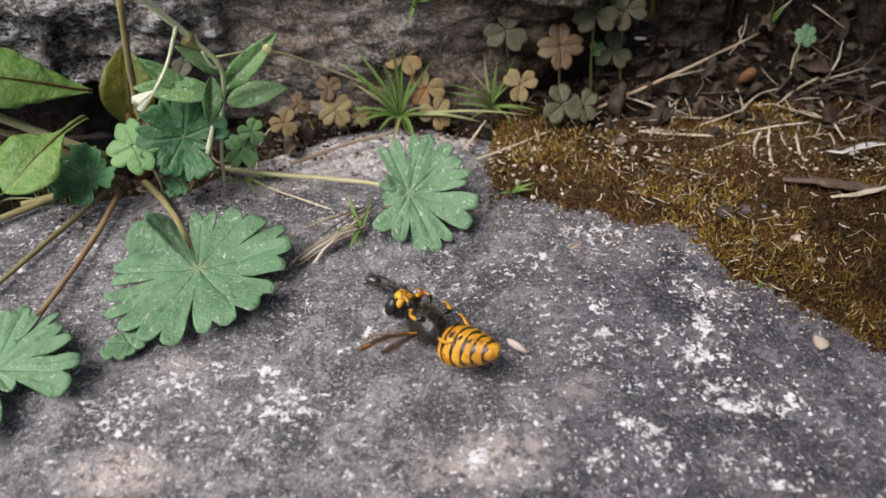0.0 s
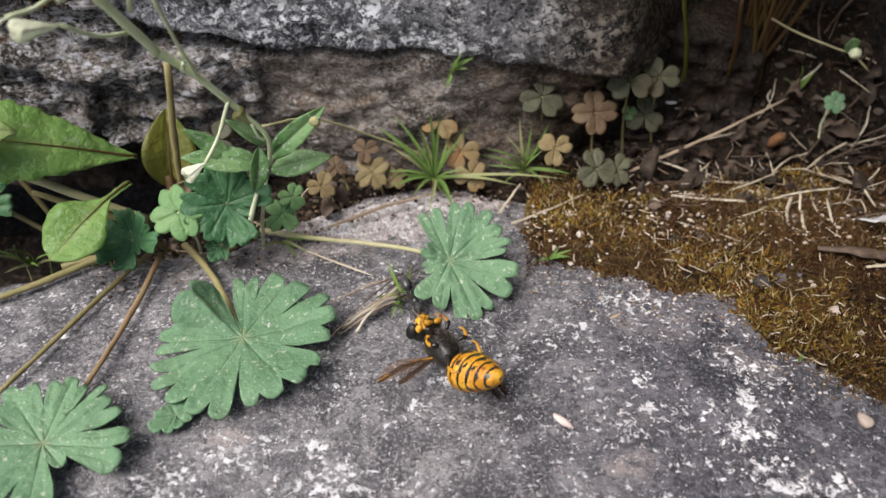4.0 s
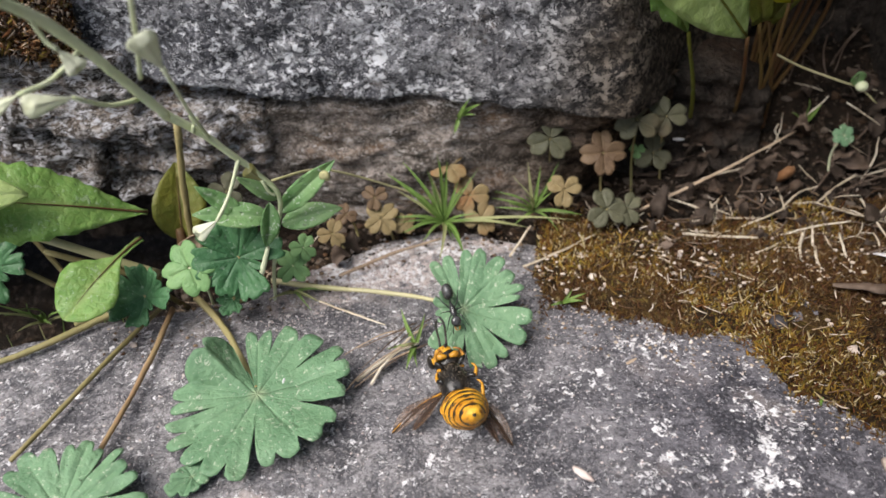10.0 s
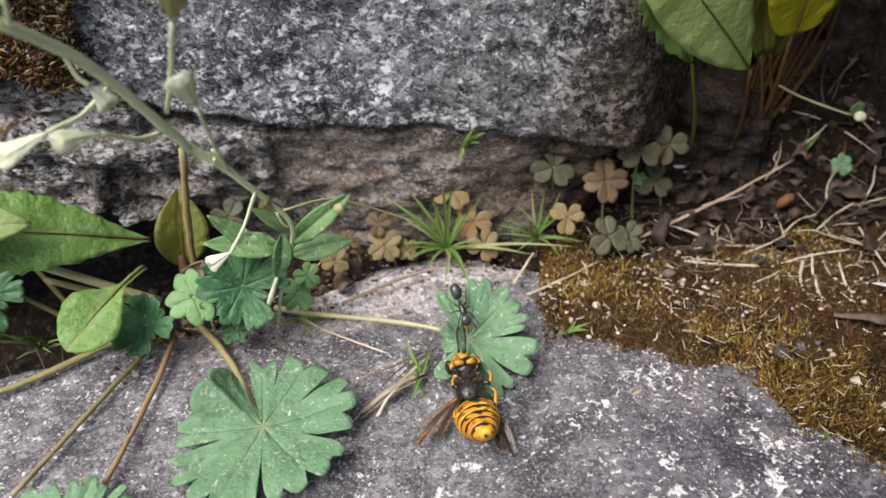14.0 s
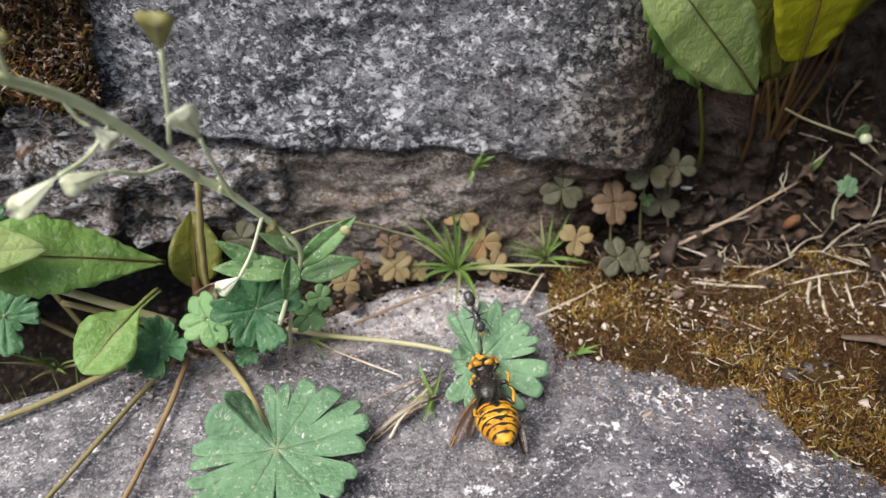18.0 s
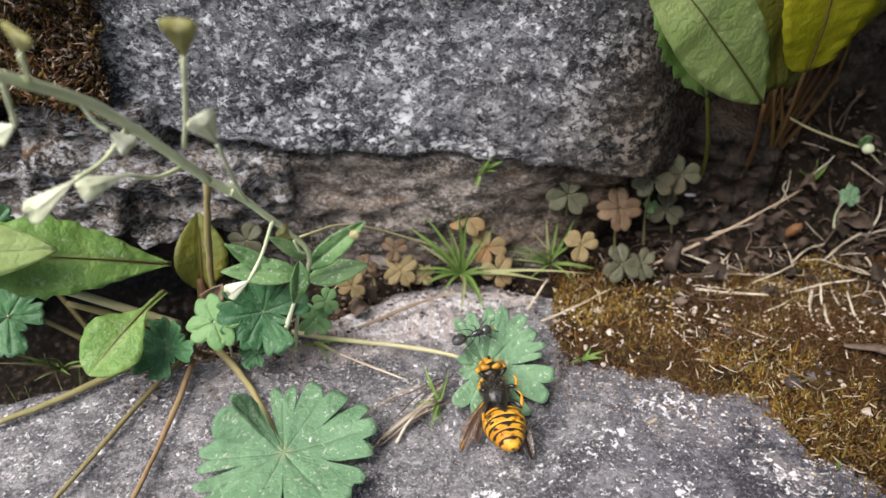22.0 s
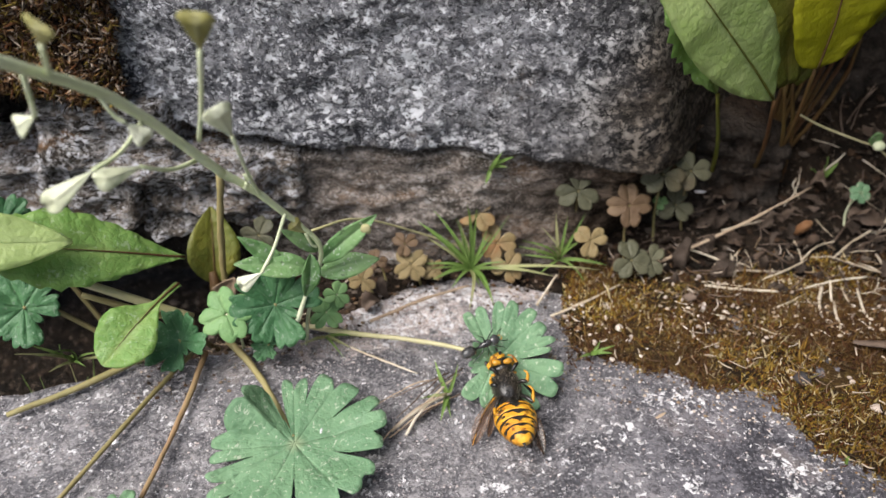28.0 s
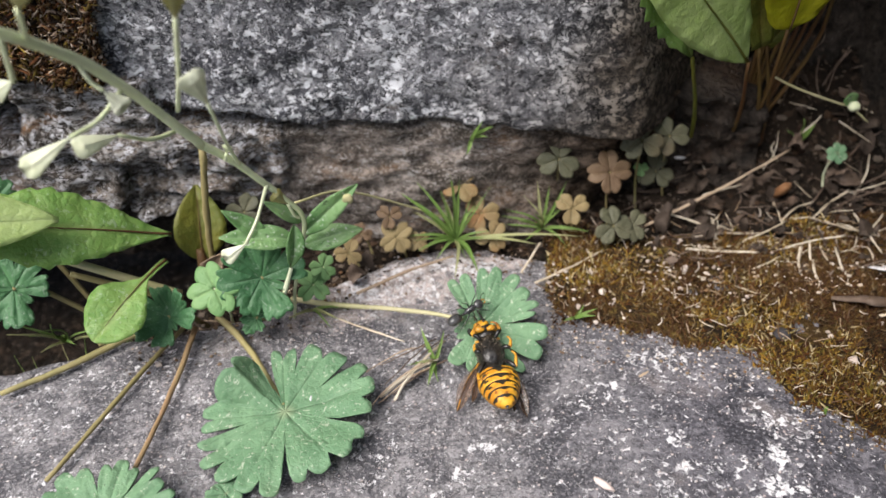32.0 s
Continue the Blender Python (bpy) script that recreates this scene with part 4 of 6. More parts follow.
geranium((0.078, 1.53, 0.095), (0.10, -0.55, 0.8), (1, 0, 0.0), (
    (5, 28, 0.182, 2, 0.90, 0.0), (28, 62, 0.192, 2, 0.86, 0.0), (62, 95, 0.184, 2, 0.50, 0.0), (95, 132, 0.172, 2, 0.5, -0.01), (132, 178, 0.092, 2, 0.8, 0.02), (178, 218, 0.085, 2, 0.75, 0.0), (218, 273, 0.152, 2, 0.48, 0.0),
    (273, 321, 0.196, 3, 0.40, 0.01), (321, 365, 0.200, 2, 0.38, 0.0)),
    "upright green geranium leaf beside the wasp", 8, [(-0.52, 1.74, 0.03), (-0.35, 1.70, 0.035), (-0.16, 1.655, 0.05), (-0.02, 1.585, 0.085), (0.06, 1.54, 0.092)], 0.0092, PALE_STALK, cup=0.02)
geranium((-0.849, 0.918, 0.06), (0.03, -0.05, 1), (1, 0, 0), (
    (-24, 20, 0.196, 2, 0.46, 0.0), (20, 68, 0.190, 3, 0.30, 0.015), (68, 110, 0.185, 3, 0.6, 0.0), (110, 160, 0.19, 3, 0.45, 0.0), (160, 212, 0.20, 3, 0.45, 0.0),
    (212, 262, 0.19, 3, 0.55, 0.0), (262, 303, 0.185, 2, 0.72, 0.0), (303, 336, 0.082, 1, 0.95, 0.0)),
    "green geranium leaf with a frayed notch lying on the slab", 15, [(-0.80, 1.62, 0.03), (-0.81, 1.38, 0.022), (-0.825, 1.14, 0.035), (-0.845, 0.95, 0.052)], 0.0095, PETIOLE_RED, cup=0.03)
t = thing("leaf_lobe", (-0.59, 1.03, 0.02), "small separate green leaf lobe on the slab", "leaf", "geranium leaves")
part("leaf_blade", lobed((-0.585, 1.035, 0.022), (0, 0, 1), (0.72, 0.69, 0), ((-40, 40, 0.058, 2, 0.9, 0.0), (40, 130, 0.045, 2, 0.95, 0.0), (130, 160, 0.055, 1, 0.95, 0.0), (160, 200, 0.070, 1, 0.95, 0.0), (200, 235, 0.055, 1, 0.95, 0.0), (235, 320, 0.048, 2, 0.9, 0.0)), 0.05, 5, 7, 12), GERANIUM, t)
t = thing("leaf_stalks", (-0.9, 1.45, 0.02), "dry yellowish leaf stalks lying across the slab", "stalk")
part("stalk", tube([(-0.84, 1.68, 0.05), (-0.98, 1.60, 0.03), (-1.13, 1.49, 0.02), (-1.3, 1.38, 0.02)], [0.010, 0.011, 0.008], 18, 8, rough=0.002), PETIOLE, t)
part("stalk", tube([(-0.82, 1.64, 0.04), (-0.90, 1.50, 0.02), (-0.97, 1.31, 0.02), (-1.05, 1.08, 0.025)], [0.007, 0.0075, 0.006], 18, 8, rough=0.002), PETIOLE, t)
part("stalk", tube([(-0.84, 1.70, 0.02), (-0.96, 1.645, 0.01), (-1.1, 1.59, 0.0)], [0.012, 0.012, 0.009], 12, 7, rough=0.002), PETIOLE, t)

# ---- the rosette at the wall: dandelion leaves, crinkled leaves, sprigs ----
t = thing("dandelion_plant", (-0.84, 1.78, -0.1), "yellowish green dandelion rosette rooted in the crevice", "plant")
DANDELION_LEAVES = (  # foot, tip, width, up, bend, shape, teeth, fold, rows, columns, seed, material, label
    ((-0.85, 1.76, 0.29), (-1.33, 1.54, 0.50), 0.225, (0.25, -0.68, 0.7), 0.02, "taper", 0.16, 0.08, 34, 11, 2, DANDELION, "long toothed leaf"),
    ((-0.853, 1.680, 0.250), (-1.002, 1.420, 0.181), 0.185, (0.1, -0.6, 0.8), 0.025, "paddle", 0.03, 0.12, 26, 9, 4, DANDELION, "round-ended leaf"),
    ((-0.81, 1.84, 0.12), (-0.815, 1.96, 0.335), 0.16, (0.35, -0.9, 0.3), 0.02, "lance", 0.03, 0.3, 22, 9, 6, OLIVE, "upright olive leaf"),
    ((-1.40, 1.46, 0.56), (-1.06, 1.585, 0.475), 0.16, (0.25, -0.68, 0.7), 0.015, "lance", 0.0, 0.1, 22, 9, 9, PALE_LEAF, "pale curled leaf"))
for foot, tip, w, up, bend, shape, teeth, fold, n, m, seed, material, label in DANDELION_LEAVES:
    geo = blade(foot, tip, w, up, bend, shape, teeth, fold, 0.015, n, m, seed=seed)
    leaf = part("leaf", geo, material, t, label)
    part("leaf_rib", tube(rib_of(geo, n, m)[::3], [0.0035, 0.0022, 0.0012, 0.0006], 20, 6), DARK_STALK if material is not PALE_LEAF else PALE_LEAF, leaf, "reddish brown leaf rib")
part("leaf_base", tube([(-0.80, 1.80, -0.05), (-0.80, 1.81, 0.06), (-0.815, 1.85, 0.16)], [0.03, 0.028, 0.012], 10, 8), DARK_STALK, t, "dull reddish brown leaf base")
part("stalk", tube([(-0.85, 1.70, 0.1), (-0.97, 1.66, 0.2), (-1.13, 1.6, 0.34), (-1.2, 1.55, 0.40)], [0.014, 0.013, 0.010], 14, 8), PALE_STALK, t, "pale leaf stalk")
part("stalk", tube([(-0.86, 1.72, 0.06), (-0.98, 1.68, 0.14), (-1.12, 1.63, 0.25)], [0.012, 0.011, 0.008], 12, 7), PETIOLE, t)
t = thing("cut_stalk", (-0.79, 1.84, 0.0), "short dry tan stalk standing by the wall", "stalk")
part("stalk", tube([(-0.79, 1.84, -0.05), (-0.76, 1.82, 0.25), (-0.705, 1.8, 0.57)], [0.011, 0.011, 0.010], 14, 8, rough=0.003), PETIOLE, t)
part("dry_leaf", blade((-0.79, 1.8, 0.1), (-0.72, 1.76, 0.2), 0.07, (0, -1, 0.3), 0.01, "lance", 0.0, 0.3, 0.02, 12, 7, seed=3), TWIG, t, "withered brown leaf")

for c, r, pet, nor, seed, label in (
        ((-0.855, 1.585, 0.11), 0.095, (0.5, 0.6, 0.3), (-0.1, -0.6, 0.8), 21, "dark crinkled young geranium leaf"),
        ((-0.565, 1.625, 0.22), 0.135, (0.1, 0.5, 0.8), (0.05, -0.85, 0.5), 23, "dark bluish green geranium leaf behind the clover"),
        ((-1.33, 1.66, 0.17), 0.12, (0.2, 0.8, 0.3), (0.25, -0.75, 0.6), 25, "dark green leaf in the shade of the wall"),
        ((-1.36, 1.75, 0.40), 0.11, (0.2, 0.8, 0.1), (0.3, -0.75, 0.6), 27, "dark green leaf in the shade of the wall"),
        ((-0.60, 1.60, 0.085), 0.05, (0.1, 0.6, 0.5), (0.0, -0.7, 0.7), 29, "small dark geranium leaf")):
    t = thing("young_leaf", c, label, "leaf", "young geranium leaves")
    gl = np.random.default_rng(seed)
    ring = [(55 * q, 55 * q + 55, r * gl.uniform(0.9, 1.12), 3, gl.uniform(0.6, 0.9), r * gl.uniform(-0.05, 0.3)) for q in range(6)] + [(330, 360, r * 0.6, 1, 0.5, 0.0)]
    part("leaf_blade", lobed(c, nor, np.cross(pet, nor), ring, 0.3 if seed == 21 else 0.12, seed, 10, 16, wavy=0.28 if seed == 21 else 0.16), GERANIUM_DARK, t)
    part("leaf_stalk", tube([c, np.array(c) + (0.02, 0.06, -0.04), (c[0] * 0.6 - 0.3, 1.74, -0.08)], [0.006, 0.007, 0.009], 10, 6), PETIOLE, t)


def sprig(center, size, normal, material, label, leaflets=3, spin=0.0, root=None, seed=0, fold=0.15, stalk=PETIOLE, wide=1.0):
    """A small clover-like leaf: heart-shaped leaflets round a stalk's end."""
    t = thing("clover_leaf", center, label, "clover", "clover leaves")
    nor = unit(normal)
    e1 = unit(np.cross(nor, (0.1, 0.3, 1)))
    e2 = np.cross(nor, e1)
    for k in range(leaflets):
        a = spin + 2 * np.pi * k / leaflets
        d = e1 * math.cos(a) + e2 * math.sin(a)
        w = size * (1.12 if leaflets == 3 else 0.95) * wide
        part("leaflet", heart(np.array(center) + d * size * 0.05, d, nor, size, w, fold, seed + k), material, t)
    end = root or (center[0] + 0.03, center[1] + 0.04, float(soil_z(center[0], center[1] + 0.04)) - 0.01)
    mid = (np.array(center) + np.array(end)) / 2 - nor * 0.02 + np.array((0, 0.02, 0.0))
    part("leaf_stalk", tube([np.array(center) - nor * 0.002, mid, end], [0.0035, 0.004, 0.005], 10, 5), stalk, t)
    return t


FACE = (0.0, -0.8, 0.6)
sprig((-0.70, 1.595, 0.21), 0.078, (0.0, -0.7, 0.75), OXALIS, "bright green clover leaf with four rounded leaflets", 4, 0.55, (-0.72, 1.72, -0.1), 3, 0.05, STEM, 1.1)
sprig((-0.435, 1.705, 0.12), 0.055, (0.1, -0.75, 0.65), OXALIS, "small yellow-green clover leaf", 4, 0.9, (-0.45, 1.78, -0.05), 5, 0.05, STEM, 0.95)
sprig((-0.40, 1.73, 0.17), 0.04, (0.2, -0.75, 0.65), OXALIS, "small yellow-green clover leaf", 3, 0.2, (-0.43, 1.78, -0.05), 6, 0.1, STEM, 1.1)
sprig((0.372, 2.095, 0.315), 0.070, FACE, CLOVER_GREY, "dull grey-green clover leaf against the wall", 3, 0.45, None, 11)
sprig((0.548, 2.085, 0.265), 0.072, FACE, CLOVER_RED, "reddish brown clover leaf against the wall", 4, 0.2, None, 13)
sprig((0.655, 2.13, 0.36), 0.072, FACE, CLOVER_GREY, "dull grey-green clover leaf against the wall", 3, 0.7, None, 15)
sprig((0.76, 2.17, 0.35), 0.065, FACE, CLOVER_GREY, "dark grey-green clover leaf in shade", 3, 1.2, None, 17)
sprig((0.745, 2.2, 0.19), 0.065, FACE, CLOVER_GREY, "dark grey-green clover leaf in shade", 3, 0.5, None, 19)
sprig((0.42, 2.02, 0.165), 0.055, FACE, CLOVER_TAN, "small tan clover leaf", 3, 1.57, None, 21)
sprig((0.04, 2.075, 0.235), 0.062, FACE, CLOVER_TAN, "faded tan clover leaf against the ledge", 3, 0.3, None, 23)
sprig((0.11, 2.05, 0.13), 0.062, FACE, CLOVER_TAN, "faded tan clover leaf above the slab", 3, 1.2, None, 25)
sprig((0.145, 1.99, 0.075), 0.055, FACE, CLOVER_TAN, "pale tan clover leaf above the slab", 3, 0.1, None, 26)
sprig((-0.185, 1.96, 0.105), 0.058, FACE, CLOVER_TAN, "tan clover leaf with a red-tinged tip", 4, 0.78, None, 27)
sprig((-0.205, 1.99, 0.17), 0.042, FACE, CLOVER_RED, "small orange-red clover leaf", 3, 1.57, None, 28)
sprig((-0.11, 1.97, 0.075), 0.038, FACE, CLOVER_TAN, "small tan clover leaf", 4, 0.78, None, 29)
sprig((-0.34, 1.88, 0.105), 0.046, FACE, CLOVER_TAN, "small golden tan clover leaf", 3, 0.3, None, 31)
sprig((-0.30, 1.95, 0.13), 0.036, FACE, CLOVER_RED, "small orange-red clover leaf", 3, 0.9, None, 32)
sprig((0.56, 1.985, 0.11), 0.066, (0.1, -0.7, 0.7), CLOVER_GREY, "grey-brown clover leaf on the soil", 3, 0.8, None, 33)
sprig((0.63, 2.0, 0.10), 0.055, (0.1, -0.7, 0.7), CLOVER_GREY, "grey-brown clover leaf on the soil", 3, 2.0, None, 35)
sprig((-0.685, 1.98, 0.21), 0.060, FACE, CLOVER_GREY, "greyish clover leaf by the dry stalk", 3, 0.2, (-0.68, 2.02, -0.1), 37)
sprig((1.381, 2.2, 0.245), 0.035, FACE, GERANIUM, "tiny round greyish green leaf", 3, 0.2, (1.40, 2.24, 0.05), 39, 0.05, STEM, 1.3)
sprig((0.69, 2.2, 0.20), 0.026, FACE, OXALIS, "tiny bright green leaflet", 3, 1.57, None, 41, 0.1, STEM)


# ---- shepherd's purse: a long stem that leans out towards the camera ----
def pod(base, tip, width, up, material, parent, seed):
    base, tip = np.array(base, float), np.array(tip, float)
    d = tip - base
    L = np.linalg.norm(d)
    side = unit(np.cross(d, up))
    nor = np.cross(side, unit(d))
    S, A = np.meshgrid(np.linspace(0, 1, 12), np.linspace(0, 2 * np.pi, 16, endpoint=False), indexing="ij")
    hw = width / 2 * np.maximum(0.06, S**0.9) * (1 - 0.55 * smooth(0.86, 1.0, S))
    along = S * L - 0.22 * L * smooth(0.75, 1.0, S) * np.exp(-((np.cos(A) / 0.42) ** 2))
    P = base + unit(d) * along[..., None] + side * (hw * np.cos(A))[..., None] + nor * (0.30 * hw * np.sin(A) * smooth(1.12, 0.8, S))[..., None]
    P = P.reshape(-1, 3)
    f = [(i * 16 + j, i * 16 + (j + 1) % 16, (i + 1) * 16 + (j + 1) % 16, (i + 1) * 16 + j) for i in range(11) for j in range(16)]
    f += [tuple(range(16))[::-1], tuple(11 * 16 + j for j in range(16))]
    vein = np.clip(1 - np.abs(np.cos(A)) / 0.15, 0, 1).ravel()
    return part("seed_pod", (P, f, {"vein": vein, "along": S.ravel()}), material, parent)


t = thing("shepherds_purse", (-0.52, 1.70, -0.05), "leaning green weed stem with heart-shaped seed pods", "plant")
part("stem", tube([(-0.52, 1.70, -0.08), (-0.47, 1.66, 0.2), (-0.41, 1.625, 0.42), (-0.45, 1.60, 0.52), (-0.535, 1.545, 0.665), (-0.60, 1.49, 0.76)],
                  [0.005, 0.0056, 0.0064, 0.0078, 0.0095, 0.0110], 40, 9, rough=0.002), STEM, t)
JOINT = vec(-0.60, 1.49, 0.76)
verts, faces, _ = tube([(-0.592, 1.496, 0.748), (-0.65, 1.405, 0.895), (-0.71, 1.30, 1.04), (-0.767, 1.15, 1.165), (-0.82, 1.0, 1.27), (-0.88, 0.85, 1.36)], [0.0110, 0.0112, 0.0115, 0.011, 0.010], 40, 9, rough=0.002)
STEM_TIP = new("stem_tip", mesh_data("stem_tip", verts, faces, STEM, JOINT))
STEM_TIP.parent = t
STEM_TIP.location = Vector(JOINT - BASE[t.name]) * U
BASE[STEM_TIP.name] = JOINT
PURSE = t
PODS = (  # stalk's foot, its end, pod's tip, width, material, on the swaying tip
    ((-0.53, 1.548, 0.66), (-0.488, 1.30, 0.955), (-0.497, 1.25, 1.045), 0.072, POD, 0),
    ((-0.60, 1.42, 0.88), (-0.49, 1.225, 1.165), (-0.474, 1.19, 1.245), 0.075, POD_DULL, 1),
    ((-0.63, 1.45, 0.81), (-0.685, 1.30, 0.885), (-0.755, 1.24, 0.885), 0.06, POD, 1),
    ((-0.68, 1.35, 0.96), (-0.74, 1.22, 0.925), (-0.84, 1.19, 0.86), 0.06, POD, 1),
    ((-0.48, 1.575, 0.58), (-0.545, 1.50, 0.445), (-0.61, 1.495, 0.40), 0.055, POD, 0),
    ((-0.72, 1.28, 1.06), (-0.685, 1.29, 0.99), (-0.655, 1.30, 0.945), 0.055, POD, 1),
    ((-0.75, 1.2, 1.13), (-0.70, 1.12, 1.215), (-0.675, 1.09, 1.265), 0.065, POD_DULL, 1),
    ((-0.77, 1.16, 1.15), (-0.80, 1.2, 1.05), (-0.85, 1.21, 1.02), 0.055, POD, 1),
    ((-0.42, 1.62, 0.44), (-0.44, 1.6, 0.50), (-0.47, 1.58, 0.55), 0.05, POD_DULL, 0),
    ((-0.56, 1.53, 0.70), (-0.54, 1.5, 0.72), (-0.53, 1.49, 0.75), 0.03, STEM, 0))
for k, (a, b, c, w, m, far) in enumerate(PODS):
    mid = (np.array(a) + np.array(b)) / 2 + vec(0, 0, -0.015)
    holder = STEM_TIP if far else t
    part("pod_stalk", tube([a, mid, b], [0.0055, 0.0045, 0.005], 10, 6), STEM, holder)
    pod(b, c, w, (0.2, -0.8, 0.6), m, holder, k)
part("flower_bud", moved(blob((0.016, 0.012, 0.022), 3, 0.2), (-0.285, 1.655, 0.475), Euler((0.4, 0.5, 0)).to_matrix()), PALE_STALK, t, "small whitish bud")
part("leaf", blade((-0.445, 1.64, 0.35), (-0.645, 1.59, 0.40), 0.075, (0, -0.6, 0.8), 0.01, "lance", 0.0, 0.2, 0.01, seed=1), LANCE, t)
part("leaf", blade((-0.425, 1.65, 0.36), (-0.255, 1.66, 0.52), 0.062, (0.3, -0.8, 0.6), 0.0, "lance", 0.05, 0.35, 0.01, seed=3), LANCE, t, "leaf with a pale tip")
part("leaf", blade((-0.43, 1.66, 0.31), (-0.26, 1.70, 0.335), 0.072, (0.0, -0.6, 0.8), 0.012, "lance", 0.05, 0.2, 0.01, seed=5), LANCE, t)
part("leaf", blade((-0.435, 1.61, 0.42), (-0.46, 1.575, 0.30), 0.055, (0.5, -0.7, 0.5), 0.01, "lance", 0.0, 0.4, 0.01, seed=7), LANCE, t)
part("leaf", blade((-0.52, 1.64, 0.36), (-0.63, 1.62, 0.47), 0.05, (0, -0.7, 0.7), 0.01, "lance", 0.0, 0.3, 0.01, seed=8), LANCE, t)
part("leaf", blade((-0.42, 1.63, 0.42), (-0.50, 1.585, 0.52), 0.04, (0, -0.7, 0.7), 0.01, "lance", 0.0, 0.3, 0.01, seed=9), LANCE, t)
part("pale_blade", tube([(-0.47, 1.62, 0.26), (-0.495, 1.61, 0.19), (-0.52, 1.61, 0.12)], [0.006, 0.009, 0.004], 8, 6), STEM, t)
part("runner", tube([(-0.45, 1.72, 0.42), (-0.33, 1.85, 0.37), (-0.15, 1.98, 0.22), (0.0, 2.03, 0.12)], [0.004, 0.004, 0.003], 16, 5), PALE_STALK, t, "thin pale runner")


# ---- grass tufts ----
def tuft(base, label, blades, material=GRASS, group="grass tufts"):
    t = thing("grass_tuft", base, label, "grass", group)
    for k, (tip, w, bend, pale) in enumerate(blades):
        d = np.array(tip) - np.array(base)
        part("blade", blade(base, tip, w, (0.3 * math.sin(k), -0.5, 0.9), bend * np.linalg.norm(d), "grass", 0, 0.35, 0.004, 14, 5, 0.002, 0.5 * math.sin(k * 2.1), k), GRASS_PALE if pale else material, t)
    return t


gt = np.random.default_rng(91)


def wisps(base, count, reach, rise):
    """Fine extra blades round a tuft's foot."""
    out = []
    for k in range(count):
        a = gt.uniform(0, 6.28)
        out.append(((base[0] + reach * math.cos(a) * gt.uniform(0.4, 1), base[1] + 0.5 * reach * math.sin(a) * gt.uniform(0.3, 1), base[2] + rise * gt.uniform(0.0, 1)), gt.uniform(0.005, 0.010), gt.uniform(0.03, 0.2), k % 4 == 0))
    return out


tuft((0.02, 2.0, 0.055), "bright green grass tuft fanning from the crevice", [
    ((-0.165, 2.03, 0.235), 0.022, 0.1, 0), ((-0.11, 2.06, 0.26), 0.014, 0.1, 0), ((0.0, 2.08, 0.30), 0.016, 0.05, 0), ((0.035, 2.07, 0.26), 0.014, -0.05, 0),
    ((-0.11, 1.90, 0.09), 0.018, 0.15, 0), ((-0.15, 1.97, 0.10), 0.014, 0.15, 0), ((-0.05, 1.9, 0.05), 0.012, 0.2, 0), ((0.008, 1.76, 0.08), 0.016, 0.15, 1),
    ((0.085, 1.79, 0.085), 0.022, 0.12, 0), ((0.30, 1.97, 0.05), 0.014, 0.12, 1), ((0.46, 1.98, 0.07), 0.012, 0.08, 1), ((0.09, 2.06, 0.16), 0.014, 0.1, 0),
    ((-0.13, 2.05, 0.15), 0.012, 0.1, 1), ((0.05, 1.93, 0.03), 0.01, 0.1, 0), ((-0.03, 2.06, 0.22), 0.013, 0.04, 0), ((0.07, 2.03, 0.2), 0.012, 0.1, 0)] + wisps((0.02, 2.0, 0.055), 7, 0.2, 0.2))
tuft((0.325, 2.05, 0.06), "thin green grass tuft with bleached blades", [
    ((0.18, 2.03, 0.13), 0.01, 0.1, 0), ((0.24, 2.04, 0.10), 0.009, 0.1, 0), ((0.405, 2.09, 0.23), 0.014, 0.06, 0), ((0.345, 2.08, 0.22), 0.012, 0.04, 0),
    ((0.30, 2.06, 0.25), 0.012, 0.0, 1), ((0.48, 1.99, 0.085), 0.012, 0.12, 0), ((0.45, 2.02, 0.06), 0.01, 0.12, 1), ((0.40, 1.95, 0.05), 0.01, 0.15, 0), ((0.25, 1.98, 0.05), 0.01, 0.1, 0),
    ((0.29, 2.0, 0.16), 0.009, 0.1, 0)] + wisps((0.325, 2.05, 0.06), 9, 0.17, 0.18))
tuft((0.075, 2.085, 0.40), "small green sprig in the crack of the wall", [((0.145, 2.05, 0.47), 0.02, 0.1, 0), ((0.11, 2.05, 0.49), 0.014, 0.1, 0), ((0.06, 2.06, 0.36), 0.014, 0.1, 0), ((0.13, 2.05, 0.43), 0.012, 0.2, 0)])
tuft((0.38, 1.63, 0.02), "small green shoot at the moss edge", [((0.44, 1.61, 0.045), 0.012, 0.2, 0), ((0.45, 1.63, 0.06), 0.010, 0.2, 0), ((0.41, 1.66, 0.05), 0.010, 0.2, 0), ((0.34, 1.60, 0.04), 0.010, 0.1, 0)])
tuft((-0.06, 1.47, 0.01), "short green shoots under the leaf", [((-0.08, 1.36, 0.03), 0.016, 0.15, 0), ((-0.11, 1.43, 0.05), 0.012, 0.2, 1), ((-0.03, 1.52, 0.09), 0.012, 0.1, 0), ((-0.14, 1.45, 0.02), 0.010, 0.2, 0),
                                                               ((-0.10, 1.55, 0.08), 0.014, 0.1, 0), ((-0.05, 1.38, 0.02), 0.012, 0.1, 0)])
